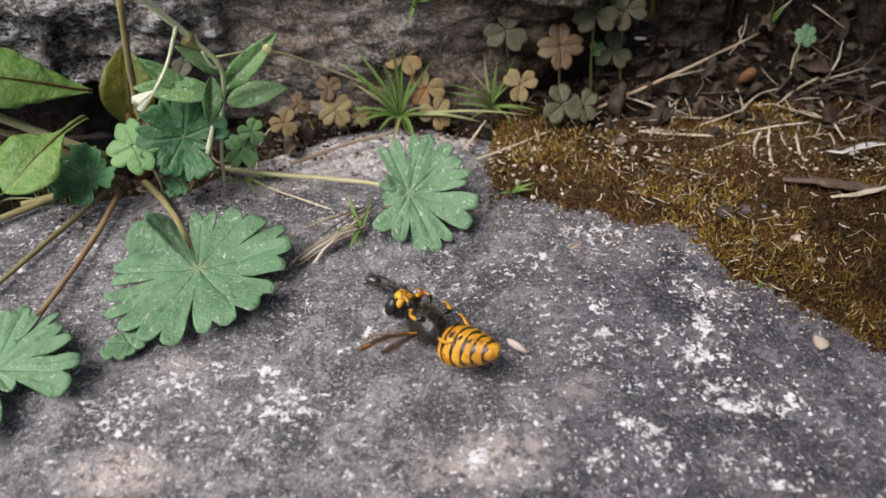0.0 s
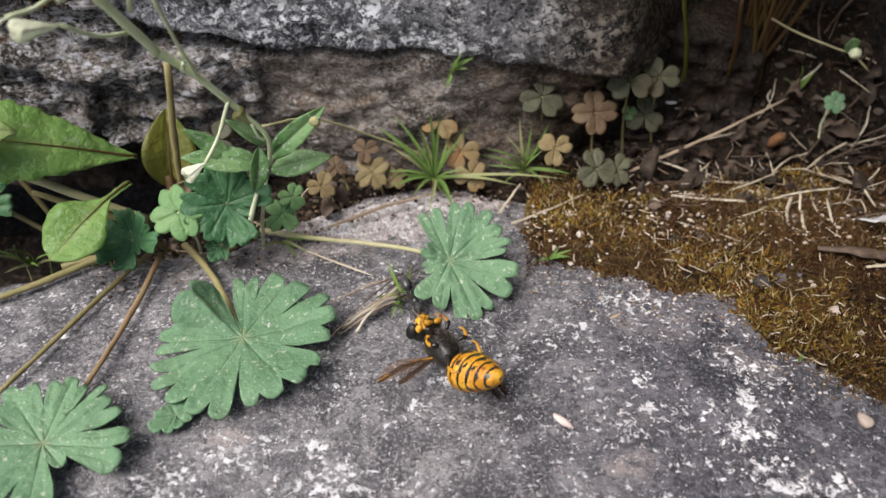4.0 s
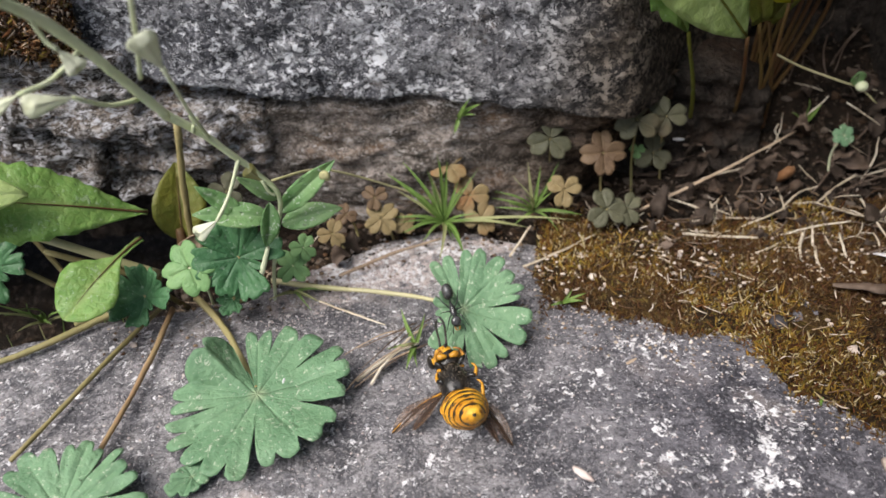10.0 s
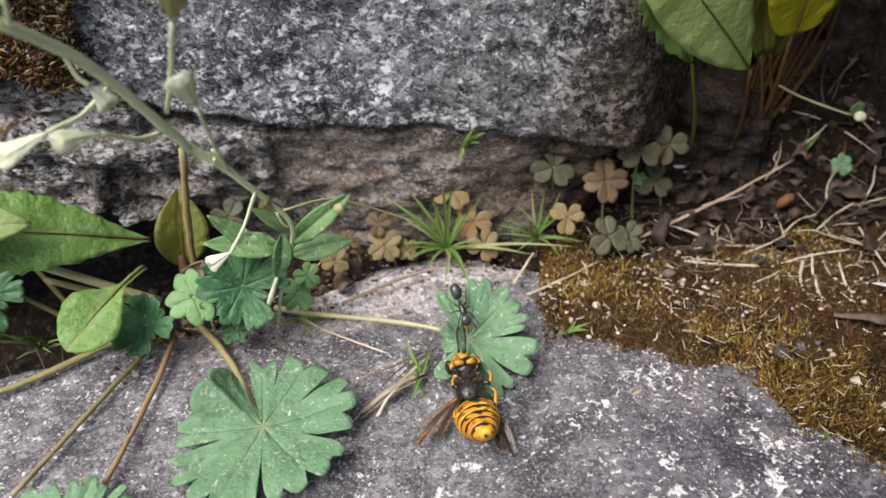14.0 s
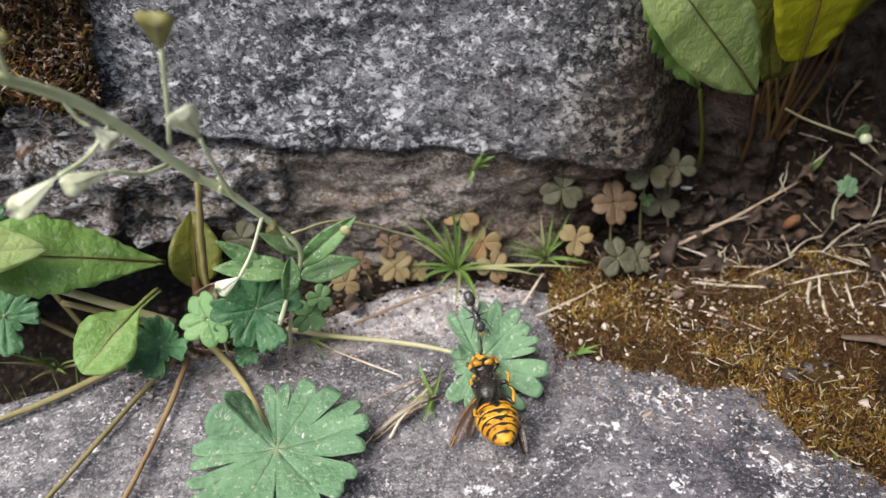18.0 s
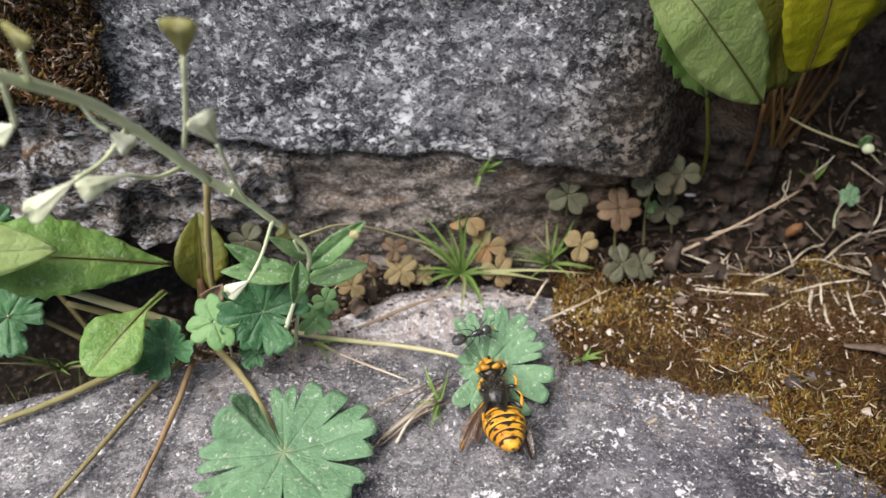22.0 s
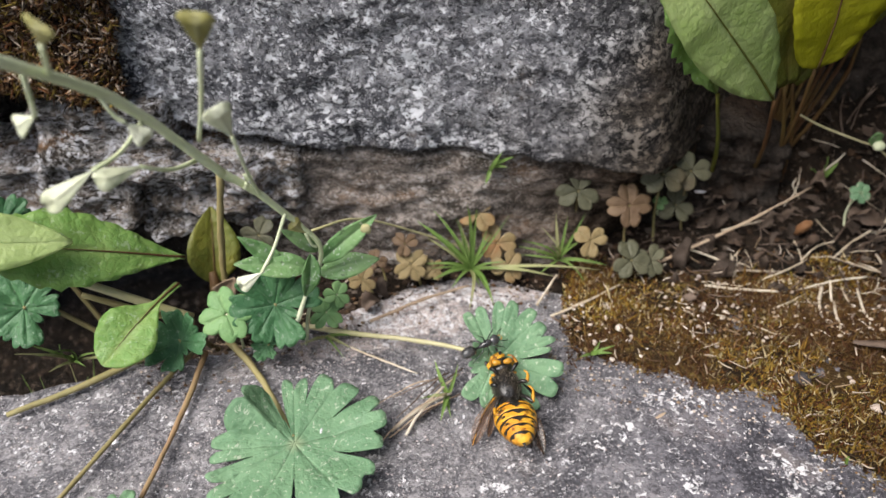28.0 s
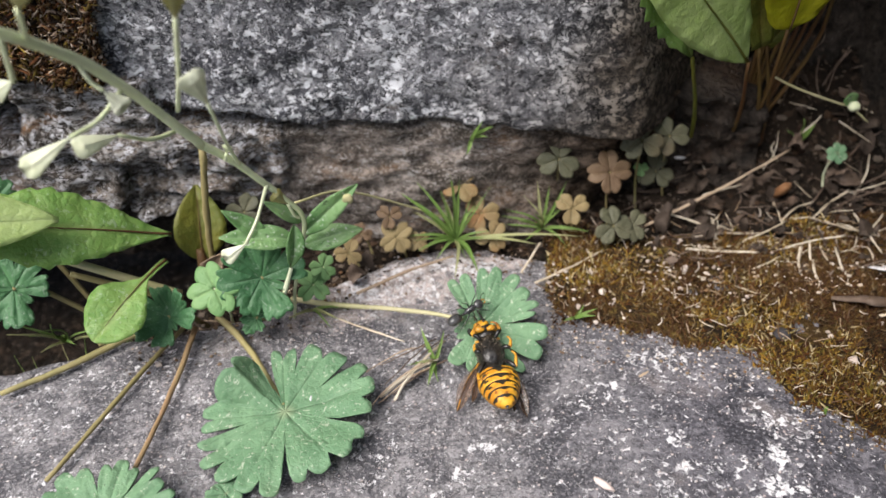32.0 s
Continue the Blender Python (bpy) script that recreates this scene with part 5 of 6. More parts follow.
tuft((-1.25, 1.68, -0.08), "dark grass shoots in the gap", [((-1.15, 1.56, 0.03), 0.010, 0.1, 0), ((-1.10, 1.6, 0.05), 0.009, 0.1, 0), ((-1.22, 1.55, 0.10), 0.010, 0.1, 0), ((-1.34, 1.56, 0.08), 0.009, 0.1, 1), ((-1.05, 1.62, 0.0), 0.009, 0.15, 1), ((-1.31, 1.60, 0.03), 0.014, 0.1, 0), ((-1.24, 1.62, 0.06), 0.012, 0.1, 0), ((-1.20, 1.60, 0.02), 0.012, 0.15, 0), ((-1.36, 1.64, 0.04), 0.012, 0.1, 0), ((-1.28, 1.58, -0.02), 0.012, 0.1, 1)])
gd = np.random.default_rng(97)
for bx, by in ((-1.33, 1.66), (-1.16, 1.70), (-1.02, 1.74)):
    foot = float(soil_z(bx, by))
    tuft((bx, by, foot), "dark thin grass shoots deep in the crevice", [((bx + gd.uniform(-0.12, 0.12), by + gd.uniform(-0.14, 0.05), foot + gd.uniform(0.35, 0.72)), gd.uniform(0.008, 0.014), gd.uniform(0.03, 0.2), k % 5 == 0) for k in range(14)])
tuft((-0.45, 1.72, 0.0), "yellowish grass wisps at the rosette's foot", [((-0.36, 1.66, 0.01), 0.012, 0.2, 1), ((-0.33, 1.70, 0.02), 0.012, 0.2, 0), ((-0.52, 1.66, 0.02), 0.012, 0.2, 1), ((-0.38, 1.62, 0.01), 0.009, 0.2, 0)])
tuft((1.30, 2.36, 0.2), "dark green shoot behind the twig", [((1.28, 2.3, 0.33), 0.03, 0.05, 0), ((1.33, 2.31, 0.30), 0.024, 0.1, 0), ((1.24, 2.32, 0.27), 0.02, 0.1, 0)])

# ---- the leafy plant in the corner ----
t = thing("corner_plant", (1.12, 2.42, 0.12), "leafy green plant with reddish stalks in the dark corner", "plant")
for foot, tip, w, up, n, seed, material, label in (((0.935, 2.10, 0.645), (0.41, 1.90, 1.20), 0.245, (-0.2, -0.8, 0.5), 30, 12, PALE_LEAF, "broad pale green leaf"),
                                                  ((1.05, 2.14, 0.735), (1.01, 2.10, 1.22), 0.37, (0.1, -0.95, 0.2), 30, 14, YELLOW, "translucent yellowish leaf")):
    geo = blade(foot, tip, w, up, 0.03, "even" if material is PALE_LEAF else "ovate", 0.02, 0.10, 0.015, n, 11, seed=seed)
    leaf = part("leaf", geo, material, t, label)
    part("leaf_rib", tube(rib_of(geo, n, 11)[::3], [0.004, 0.0028, 0.0016, 0.0008], 20, 6), DARK_STALK if material is YELLOW else OLIVE, leaf)
part("leaf", blade((1.01, 2.2, 0.65), (0.84, 2.2, 1.2), 0.24, (0.1, -0.95, 0.2), 0.03, "spoon", 0.0, 0.12, 0.015, 24, 9, seed=16), OLIVE, t, "dark olive leaf")
part("leaf", blade((1.06, 2.27, 0.62), (1.5, 2.3, 1.4), 0.16, (0.1, -0.9, 0.2), 0.04, "spoon", 0.0, 0.12, 0.015, 24, 9, seed=17), OLIVE, t, "dark olive leaf")
part("leaf", blade((0.76, 2.11, 0.66), (0.50, 2.0, 1.02), 0.085, (-0.2, -0.85, 0.45), 0.02, "even", 0.7, 0.1, 0.04, 26, 9, seed=18), DANDELION, t, "ragged leaf behind")
# Unseen leaves added overhead to cast shade on the right side
for k, (b, e) in enumerate((((0.95, 2.2, 1.2), (0.55, 1.75, 1.75)), ((1.1, 2.2, 1.2), (1.0, 1.6, 1.85)), ((1.2, 2.2, 1.1), (1.5, 1.7, 1.7)), ((1.3, 2.25, 1.2), (1.75, 2.0, 1.6)), ((1.05, 2.2, 1.2), (1.3, 1.8, 1.95)), ((1.2, 2.2, 1.3), (1.4, 0.7, 2.0)), ((1.25, 2.2, 1.3), (1.6, 1.0, 1.8)), ((1.0, 2.2, 1.3), (0.6, 1.3, 2.3)))):
    part("leaf", blade(b, e, 0.34 if k < 5 else 0.5, (0.0, -0.5, 0.9), 0.06, "spoon", 0.03, 0.12, 0.02, 22, 9, seed=80 + k), DANDELION, t)
    part("leaf_stalk", tube([(1.1, 2.42, 0.1), (1.05 + 0.03 * k, 2.32, 0.7), b], [0.009, 0.007, 0.006], 12, 7), DARK_STALK, t)
for a, b in (((0.935, 2.1, 0.645), (1.06, 2.42, 0.1)), ((1.05, 2.140, 0.735), (1.12, 2.44, 0.1)), ((1.0, 2.2, 0.65), (1.16, 2.42, 0.1)), ((1.06, 2.27, 0.62), (1.19, 2.40, 0.1)), ((0.76, 2.11, 0.66), (0.92, 2.4, 0.1))):
    mid = (np.array(a) + np.array(b)) / 2 + vec(0.01, -0.03, 0.02)
    part("leaf_stalk", tube([b, mid, a], [0.009, 0.007, 0.006], 12, 7), DARK_STALK if a[0] > 0.9 else OLIVE, t)
t = thing("hanging_stalk", (1.3, 2.3, 0.4), "thin pale stalk arching out of the corner plant", "stalk")
part("stalk", tube([(1.12, 2.3, 0.5), (1.22, 2.3, 0.45), (1.36, 2.29, 0.4), (1.43, 2.29, 0.375), (1.50, 2.28, 0.32)], [0.0045, 0.004, 0.003], 18, 6), PALE_STALK, t)
part("bud", moved(blob((0.02, 0.02, 0.022), 3, 0.2), (1.43, 2.285, 0.385)), STEM, t)
part("leaflet", blade((1.42, 2.29, 0.38), (1.40, 2.27, 0.44), 0.05, (0, -0.9, 0.3), 0.0, "spoon", 0, 0.1, 0.005, 12, 7, seed=3), LANCE, t)

# ---- lichen on the slab ----
PATCHES = {
    "white crusty lichen ring on the slab": [(0.84, 1.22, 0.05, 0.035, -0.6, 0.7), (0.90, 1.13, 0.03, 0.06, 0.3, 0.6), (0.87, 1.06, 0.025, 0.05, 0.2, 1.0), (0.86, 0.94, 0.02, 0.06, 0.2, 1.0), (0.91, 0.885, 0.05, 0.02, -0.4, 1.2), (0.99, 0.89, 0.03, 0.04, 0.3, 0.9)],
    "white crusty lichen patch on the slab": [(0.605, 0.825, 0.05, 0.03, -0.5, 1.3), (0.55, 0.77, 0.05, 0.05, 0.2, 0.5), (0.64, 0.72, 0.08, 0.06, 0.2, 0.7)],
    "scattered white lichen flecks on the slab": [(0.585, 1.18, 0.025, 0.03, 0, 0.9), (0.60, 1.09, 0.04, 0.04, 0, 0.3), (0.36, 1.045, 0.02, 0.01, -0.6, 0.8), (0.265, 0.73, 0.018, 0.025, 0, 1.2), (0.06, 1.17, 0.035, 0.03, 0, 0.9), (0.0, 1.09, 0.03, 0.02, 0, 0.6)],
    "pale grainy lichen patch on the slab": [(-0.232, 0.96, 0.022, 0.025, 0, 1.1), (-0.18, 0.86, 0.07, 0.06, 0.4, 0.35), (-0.55, 0.82, 0.06, 0.07, 0.3, 0.45), (-0.45, 0.74, 0.1, 0.06, 0.3, 0.2), (-0.25, 0.78, 0.1, 0.06, 0.1, 0.2)],
}
for k, (label, spots) in enumerate(PATCHES.items()):
    solo("lichen", crust(spots, 70 + k), LICHEN, label, "lichen", kind="stuff", base=(spots[0][0], spots[0][1], 0))
solo("lichen", crust([(-0.19, 1.82, 0.13, 0.12, 0.3, 3.4), (-0.30, 1.74, 0.09, 0.06, 0.2, 2.4), (-0.40, 1.63, 0.16, 0.06, 0.2, 0.9), (0.05, 1.92, 0.12, 0.07, -0.1, 1.2), (-0.07, 1.78, 0.07, 0.06, 0, 0.4), (0.2, 1.93, 0.06, 0.06, 0.0, 0.5)], 80), PINK,
     "pale crust on the back edge of the slab", "lichen", kind="stuff", base=(-0.19, 1.82, 0))
solo("lichen", crust([(-0.50, 0.69, 0.10, 0.05, 0.1, 1.8), (0.30, 0.78, 0.08, 0.06, 0.1, 0.25), (0.86, 1.2, 0.07, 0.03, -0.7, 0.5)], 81), PINK,
     "pinkish crust on the slab", "lichen", kind="stuff", base=(-0.5, 0.69, 0))

# ---- dry moss cushion on the wall ----
g2 = np.random.default_rng(17)
N = 11000
mx, mz = g2.uniform(-1.75, -0.93, N), g2.uniform(0.66, 1.35, N)
edge = -1.02 + 0.11 * fbm(np.stack([mx * 0, mx * 0, mz], 1), 6, 3, 5) + 0.06 * smooth(0.85, 1.1, mz)
keep = (mx < edge) & (mz > 0.66 + 0.06 * fbm(np.stack([mx, mx * 0, mx * 0], 1), 6, 2, 8) + 0.10 * smooth(-1.05, -1.3, mx) * 0)
mx, mz = mx[keep], mz[keep]
mpl = np.stack([mx, 2.02 + 0 * mx, mz], 1)
mpl[:, 1] += 0.045 * fbm(mpl, 5, 3, 77) + 0.02 * fbm(mpl, 16, 2, 78) - 0.02
solo("dry_moss", shoots(mpl, 0.016 + 0.030 * g2.uniform(size=len(mx)) ** 2, 1.9, 19, 0.0065, vec(0, -0.8, 0.1)), DRY_MOSS, "brown dried moss cushion on the wall", "moss", kind="stuff", base=(-1.3, 2.0, 1.0))
X, Zz = np.meshgrid(np.linspace(-1.9, -0.98, 90), np.linspace(0.63, 1.5, 80), indexing="ij")
q = np.stack([X.ravel(), 0 * X.ravel(), Zz.ravel()], 1)
q[:, 1] = 2.025 + 0.05 * fbm(q, 5, 3, 77) + 0.35 * smooth(-1.06, -1.0, q[:, 0] + 0.1 * fbm(q * vec(0, 0, 1), 6, 3, 5)) + 0.25 * smooth(0.69, 0.63, q[:, 2])
q[:, 1] += 0.02 * fbm(q, 18, 3, 79)
solo("moss_cushion", (q, [f[::-1] for f in grid_faces(90, 80)]), DRY_MOSS, "dark bed of the dried moss cushion", "moss", kind="stuff", base=(-1.3, 2.0, 1.0))


# ---- fibres in the moss ----
g4 = np.random.default_rng(29)
fibres = []
for _ in range(420):
    x, y = g4.uniform(0.3, 1.6), g4.uniform(1.2, 2.15)
    if y < np.interp(x, MOSS_X, MOSS_Y) + 0.02:
        continue
    a, ln = g4.uniform(0, 3.14), g4.uniform(0.015, 0.06)
    z = max(float(soil_z(x, y)), float(slab_height(np.array([[x, y, 0.0]]))[0])) + 0.022
    d = vec(math.cos(a), math.sin(a), g4.uniform(-0.1, 0.4)) * ln
    side = unit(np.cross(d, (0, 0, 1))) * ln * g4.uniform(-0.2, 0.2)
    p0 = vec(x, y, z)
    fibres.append(tube([p0, p0 + d / 2 + side, p0 + d], [g4.uniform(0.001, 0.0025)] * 2, 5, 4))
solo("plant_fibres", joined(fibres), GRIT, "short pale and brown plant fibres in the moss", "plant fibres", kind="stuff", base=(1, 1.7, 0))


# ---- straws, twigs, chips ----
def straw(a, b, r, material, label, name="straw", bow=0.01, group="dry straws"):
    a, b = np.array(a, float), np.array(b, float)
    side = unit(np.cross(b - a, (0, 0, 1)))
    mid = (a + b) / 2 + side * bow + vec(0, 0, abs(bow) * 0.5)
    ob = solo(name, tube([a, mid, b], [r, r * 1.05, r * 0.7], 12, 6, 0.75, 0.0025, int(abs(a[0]) * 997)), material, label, name, group)
    return ob


straw((0.66, 2.04, 0.05), (1.27, 2.31, 0.20), 0.0062, TWIG, "long thin brown twig across the soil", "twig", 0.02, "twigs")
straw((0.275, 1.80, 0.02), (0.52, 1.945, 0.035), 0.005, STRAW, "thin brown twig end on the slab", "twig", 0.01, "twigs")
straw((-0.31, 1.765, 0.025), (0.01, 1.93, 0.04), 0.0065, TWIG, "tan twig on the slab", "twig", -0.008, "twigs")
straw((0.235, 1.855, 0.02), (0.31, 1.965, 0.06), 0.0045, STRAW, "bleached straw beside the leaf", bow=0.0)
straw((0.81, 1.95, 0.03), (1.05, 1.91, 0.035), 0.006, STRAW, "pale straw on the soil", bow=0.005)
straw((-0.36, 1.655, 0.02), (-0.15, 1.545, 0.02), 0.0045, STRAW, "pale straw on the slab", bow=0.004)
straw((-0.215, 1.34, 0.012), (-0.03, 1.54, 0.03), 0.006, STRAW, "bleached straw under the leaf", bow=0.01)
straw((-0.175, 1.325, 0.012), (-0.05, 1.47, 0.02), 0.005, STRAW, "bleached straw under the leaf", bow=-0.02)
gs = np.random.default_rng(53)
for k in range(7):
    a = vec(-0.02 + gs.uniform(-0.05, 0.03), 1.50 + gs.uniform(-0.05, 0.05), 0.02 + 0.03 * gs.uniform())
    straw(a, a + vec(-gs.uniform(0.08, 0.2), -gs.uniform(0.08, 0.2), -0.012), gs.uniform(0.0014, 0.003), BARK if k % 3 else TWIG, "thin dry fibre under the upright leaf", bow=gs.uniform(-0.02, 0.02))
DEBRIS = (
    ((1.10, 1.87), (1.06, 1.69), 0.009), ((1.21, 1.94), (1.15, 1.81), 0.010), ((1.25, 1.98), (1.17, 1.65), 0.007), ((1.46, 2.18), (1.30, 2.08), 0.008),
    ((1.45, 2.09), (1.47, 1.9), 0.008), ((0.98, 1.60), (1.12, 1.61), 0.007), ((1.09, 1.53), (1.28, 1.525), 0.008), ((0.88, 1.52), (0.94, 1.50), 0.006),
    ((1.22, 1.87), (1.19, 1.72), 0.009), ((1.32, 1.93), (1.29, 1.70), 0.008), ((1.38, 1.99), (1.12, 1.93), 0.006), ((1.33, 2.06), (1.50, 1.99), 0.007), ((1.02, 1.98), (1.20, 2.07), 0.006), ((0.92, 2.05), (0.77, 2.11), 0.008), ((1.09, 2.02), (0.86, 2.01), 0.006), ((0.88, 1.77), (0.71, 1.84), 0.005), ((1.0, 1.83), (1.12, 1.9), 0.006))
for a, b, r in DEBRIS:
    za, zb = float(soil_z(*a)) + 0.045, float(soil_z(*b)) + 0.04
    straw((*a, za), (*b, zb), r * 0.6, STRAW, "short bleached straw on the mossy soil", bow=0.006)
g3 = np.random.default_rng(23)
for k in range(165):
    x, y = g3.uniform(0.62, 1.65), g3.uniform(1.72, 2.55)
    ln, an = g3.uniform(0.04, 0.17), g3.uniform(-1.2, 1.9)
    b = (x + ln * math.cos(an), y + ln * math.sin(an) * 0.7)
    pale = g3.uniform() < 0.33
    straw((x, y, float(soil_z(x, y)) + 0.025), (*b, float(soil_z(*b)) + g3.uniform(0.03, 0.06)), g3.uniform(0.0015, 0.0038), STRAW if pale else BARK,
          "short bleached straw on the soil" if pale else "thin brown plant fibre on the soil", bow=g3.uniform(-0.02, 0.02))
straw((1.205, 2.47, 0.17), (1.25, 2.45, 0.33), 0.008, TWIG, "upright dry stub in the corner", "twig", 0.0, "twigs")
straw((0.87, 2.28, 0.17), (1.06, 2.36, 0.13), 0.007, BARK, "dark fallen twig by the clover", "twig", 0.01, "twigs")

t = thing("bark_strip", (1.27, 1.63, 0.05), "greyish brown splinter of bark on the moss", "bark")
part("splinter", tube([(1.19, 1.66, 0.05), (1.28, 1.635, 0.06), (1.38, 1.62, 0.055), (1.5, 1.62, 0.04)], [0.008, 0.022, 0.02, 0.014], 16, 8, 0.5, 0.008, 3), BARK, t)
part("splinter", tube([(1.30, 1.58, 0.045), (1.40, 1.585, 0.06), (1.48, 1.62, 0.06)], [0.006, 0.01, 0.006], 12, 7, 0.6, 0.004, 5), STRAW, t, "pale torn fibre")
t = thing("bark_chip", (1.237, 2.19, 0.07), "curled orange and grey bark chip", "bark")
part("chip", moved(blob((0.034, 0.014, 0.05), 4, 0.7), (1.225, 2.2, 0.085), Euler((0.3, 0.3, 0.2)).to_matrix()), ORANGE, t, "orange inner side")
part("chip_tip", moved(blob((0.028, 0.02, 0.05), 6, 0.35), (1.262, 2.175, 0.045), Euler((0.3, -0.5, 0.2)).to_matrix()), BARK, t, "grey weathered tip")
for k, (x, y, a) in enumerate(((0.98, 2.16, 0.4), (1.08, 2.22, 1.2), (1.33, 2.1, 2.0), (1.42, 2.24, 0.1), (0.85, 2.12, 2.6), (1.16, 2.04, 0.8), (1.30, 1.98, 1.5), (0.72, 2.14, 2.2), (1.04, 2.32, 1.0), (-0.32, 1.86, 0.6), (-0.28, 1.92, 2.0))):
    d = vec(math.cos(a), math.sin(a) * 0.6, 0.15)
    p = vec(x, y, float(soil_z(x, y)) + 0.03)
    solo("dead_leaf", blade(p - d * 0.035, p + d * 0.04, 0.045, (0.5 * math.sin(k), -0.4, 0.9), 0.015, "lance", 0.5, 0.8, 0.07, 14, 7, seed=40 + k), LITTER if k % 3 else BARK,
         "crumpled brown dead leaf on the soil", "dead leaf", "dead leaves")
solo("dead_leaf", blade((1.39, 2.22, 0.12), (1.52, 2.2, 0.11), 0.045, (0, -0.6, 0.8), 0.02, "lance", 0.4, 0.7, 0.05, 16, 7, seed=61), BARK, "curled reddish brown dead leaf", "dead leaf", "dead leaves")

for k in range(210):
    gap = k % 5 == 4
    x, y = (g3.uniform(-1.45, -0.5), g3.uniform(1.62, 1.95)) if gap else (g3.uniform(0.55, 1.7), g3.uniform(1.85, 2.6))
    a, ln = g3.uniform(0, 6.28), 0.012 + 0.026 * g3.uniform() ** 2
    d = vec(math.cos(a), math.sin(a) * 0.7, g3.uniform(-0.2, 0.9))
    p = vec(x, y, float(soil_z(x, y)) + 0.016)
    solo("leaf_scrap", blade(p - d * ln, p + d * ln, ln * g3.uniform(0.8, 2.2), (g3.uniform(-0.9, 0.9), -0.5, 0.7), g3.uniform(-0.02, 0.02), "lance", 0.6, g3.uniform(0.2, 1.1), 0.09, 9, 5, seed=200 + k, nteeth=3),
         LITTER if k % 4 else BARK, "dark crumpled scrap of leaf litter", "leaf litter", "leaf litter")
for k in range(46):
    x, y = g3.uniform(-1.45, -0.4), g3.uniform(1.6, 1.95)
    ln, an = g3.uniform(0.04, 0.15), g3.uniform(0, 3.14)
    b = (x + ln * math.cos(an), y + ln * math.sin(an) * 0.6)
    if y < np.interp(x, EDGE_X, EDGE_Y) or b[1] < np.interp(b[0], EDGE_X, EDGE_Y):
        continue
    straw((x, y, float(soil_z(x, y)) + 0.02), (*b, float(soil_z(*b)) + g3.uniform(0.03, 0.09)), g3.uniform(0.0015, 0.003), TWIG if k % 3 else STRAW, "thin dead fibre in the crevice", bow=g3.uniform(-0.02, 0.02))

PEBBLES = ((0.487, 1.737, 0.019), (0.774, 1.837, 0.018), (0.74, 1.745, 0.014), (1.159, 1.417, 0.024), (0.769, 1.657, 0.012), (0.558, 1.837, 0.010), (0.442, 1.61, 0.012),
           (0.946, 1.707, 0.010), (0.794, 1.98, 0.009), (0.531, 1.622, 0.010), (1.135, 1.519, 0.012), (1.088, 1.045, 0.026), (1.19, 1.33, 0.014), (1.02, 1.37, 0.012), (1.15, 1.25, 0.012), (0.9, 1.4, 0.009),
           (-0.888, 1.50, 0.014), (-0.82, 1.42, 0.009), (0.35, 1.9, 0.008), (1.2, 1.72, 0.016), (0.85, 1.6, 0.010), (0.66, 1.68, 0.009))
rock_kinds = [mesh_data("pebble", *blob((1, 0.85, 0.65), s, 0.4, 2)[:2], PEBBLE) for s in range(6)]
for k, (x, y, r) in enumerate(PEBBLES):
    ob = new("pebble", rock_kinds[k % 6])
    high = 0.012 if y > np.interp(x, MOSS_X, MOSS_Y) else 0.0
    z = max(float(soil_z(x, y)) if high else -1, float(slab_height(np.array([[x, y, 0.0]]))[0])) + high + r * 0.4
    ob.matrix_basis = Matrix.Translation(Vector((x, y, z)) * U) @ Euler((0.3 * math.sin(k), 0.3 * math.cos(k), k * 1.3)).to_matrix().to_4x4() @ Matrix.Scale(r * 0.8, 4)
    tagged(ob, "small pale rounded pebble" if x > 0 else "tiny pale grain on the slab", "pebble", "pebbles")
for k in range(40):
    x, y = g3.uniform(0.32, 1.5), g3.uniform(1.5, 2.05)
    if y < np.interp(x, MOSS_X, MOSS_Y) + 0.03:
        continue
    ob = new("pebble", rock_kinds[k % 6])
    r = g3.uniform(0.004, 0.010)
    z = max(float(soil_z(x, y)), float(slab_height(np.array([[x, y, 0.0]]))[0])) + 0.02
    ob.matrix_basis = Matrix.Translation(Vector((x, y, z)) * U) @ Euler(g3.uniform(0, 3, 3)).to_matrix().to_4x4() @ Matrix.Scale(r, 4)
    tagged(ob, "tiny pale pebble in the moss", "pebble", "pebbles")
solo("seed", moved(blob((0.026, 0.024, 0.02), 3, 0.15), (0.985, 1.525, 0.035)), DARK_SEED, "dark grey round seed at the moss edge", "seed")
solo("chip", moved(blob((0.030, 0.010, 0.008), 5, 0.3), (0.36, 1.04, 0.012), Euler((0, 0.1, -0.7)).to_matrix()), CHIP_TAN, "pinkish tan elongated stone chip on the slab", "stone chip")
solo("chip", moved(blob((0.022, 0.008, 0.006), 7, 0.2), (0.846, 2.27, 0.20), Euler((0, 0.0, -0.1)).to_matrix()), PALE_CHIP, "small bright white chip on the soil", "stone chip")
def paper_strip(p0, p1, width, seed):
    """A thin torn strip, bent and crumpled."""
    p0, p1 = np.array(p0, float), np.array(p1, float)
    side = unit(np.cross(p1 - p0, (0, 0.4, 0.9)))
    S, V = np.meshgrid(np.linspace(0, 1, 20), np.linspace(-1, 1, 7), indexing="ij")
    P = p0 + (p1 - p0) * (S + 0.04 * V * np.cos(9 * S))[..., None] + side * (width / 2 * V * (1 - 0.25 * np.sin(7 * S)))[..., None]
    P = P.reshape(-1, 3)
    P[:, 2] += 0.010 * fbm(P, 14, 3, seed) + 0.012 * np.sin(np.pi * S.ravel())
    return thick(P, grid_faces(20, 7), vec(0, 0, 1), 0.003, {})


SCRAP_A, SCRAP_B = vec(1.37, 1.765, 0.075), vec(1.60, 1.80, 0.078)
t = thing("paper_scrap", SCRAP_A, "crumpled white paper scrap with dark bars lying on the soil", "scrap")
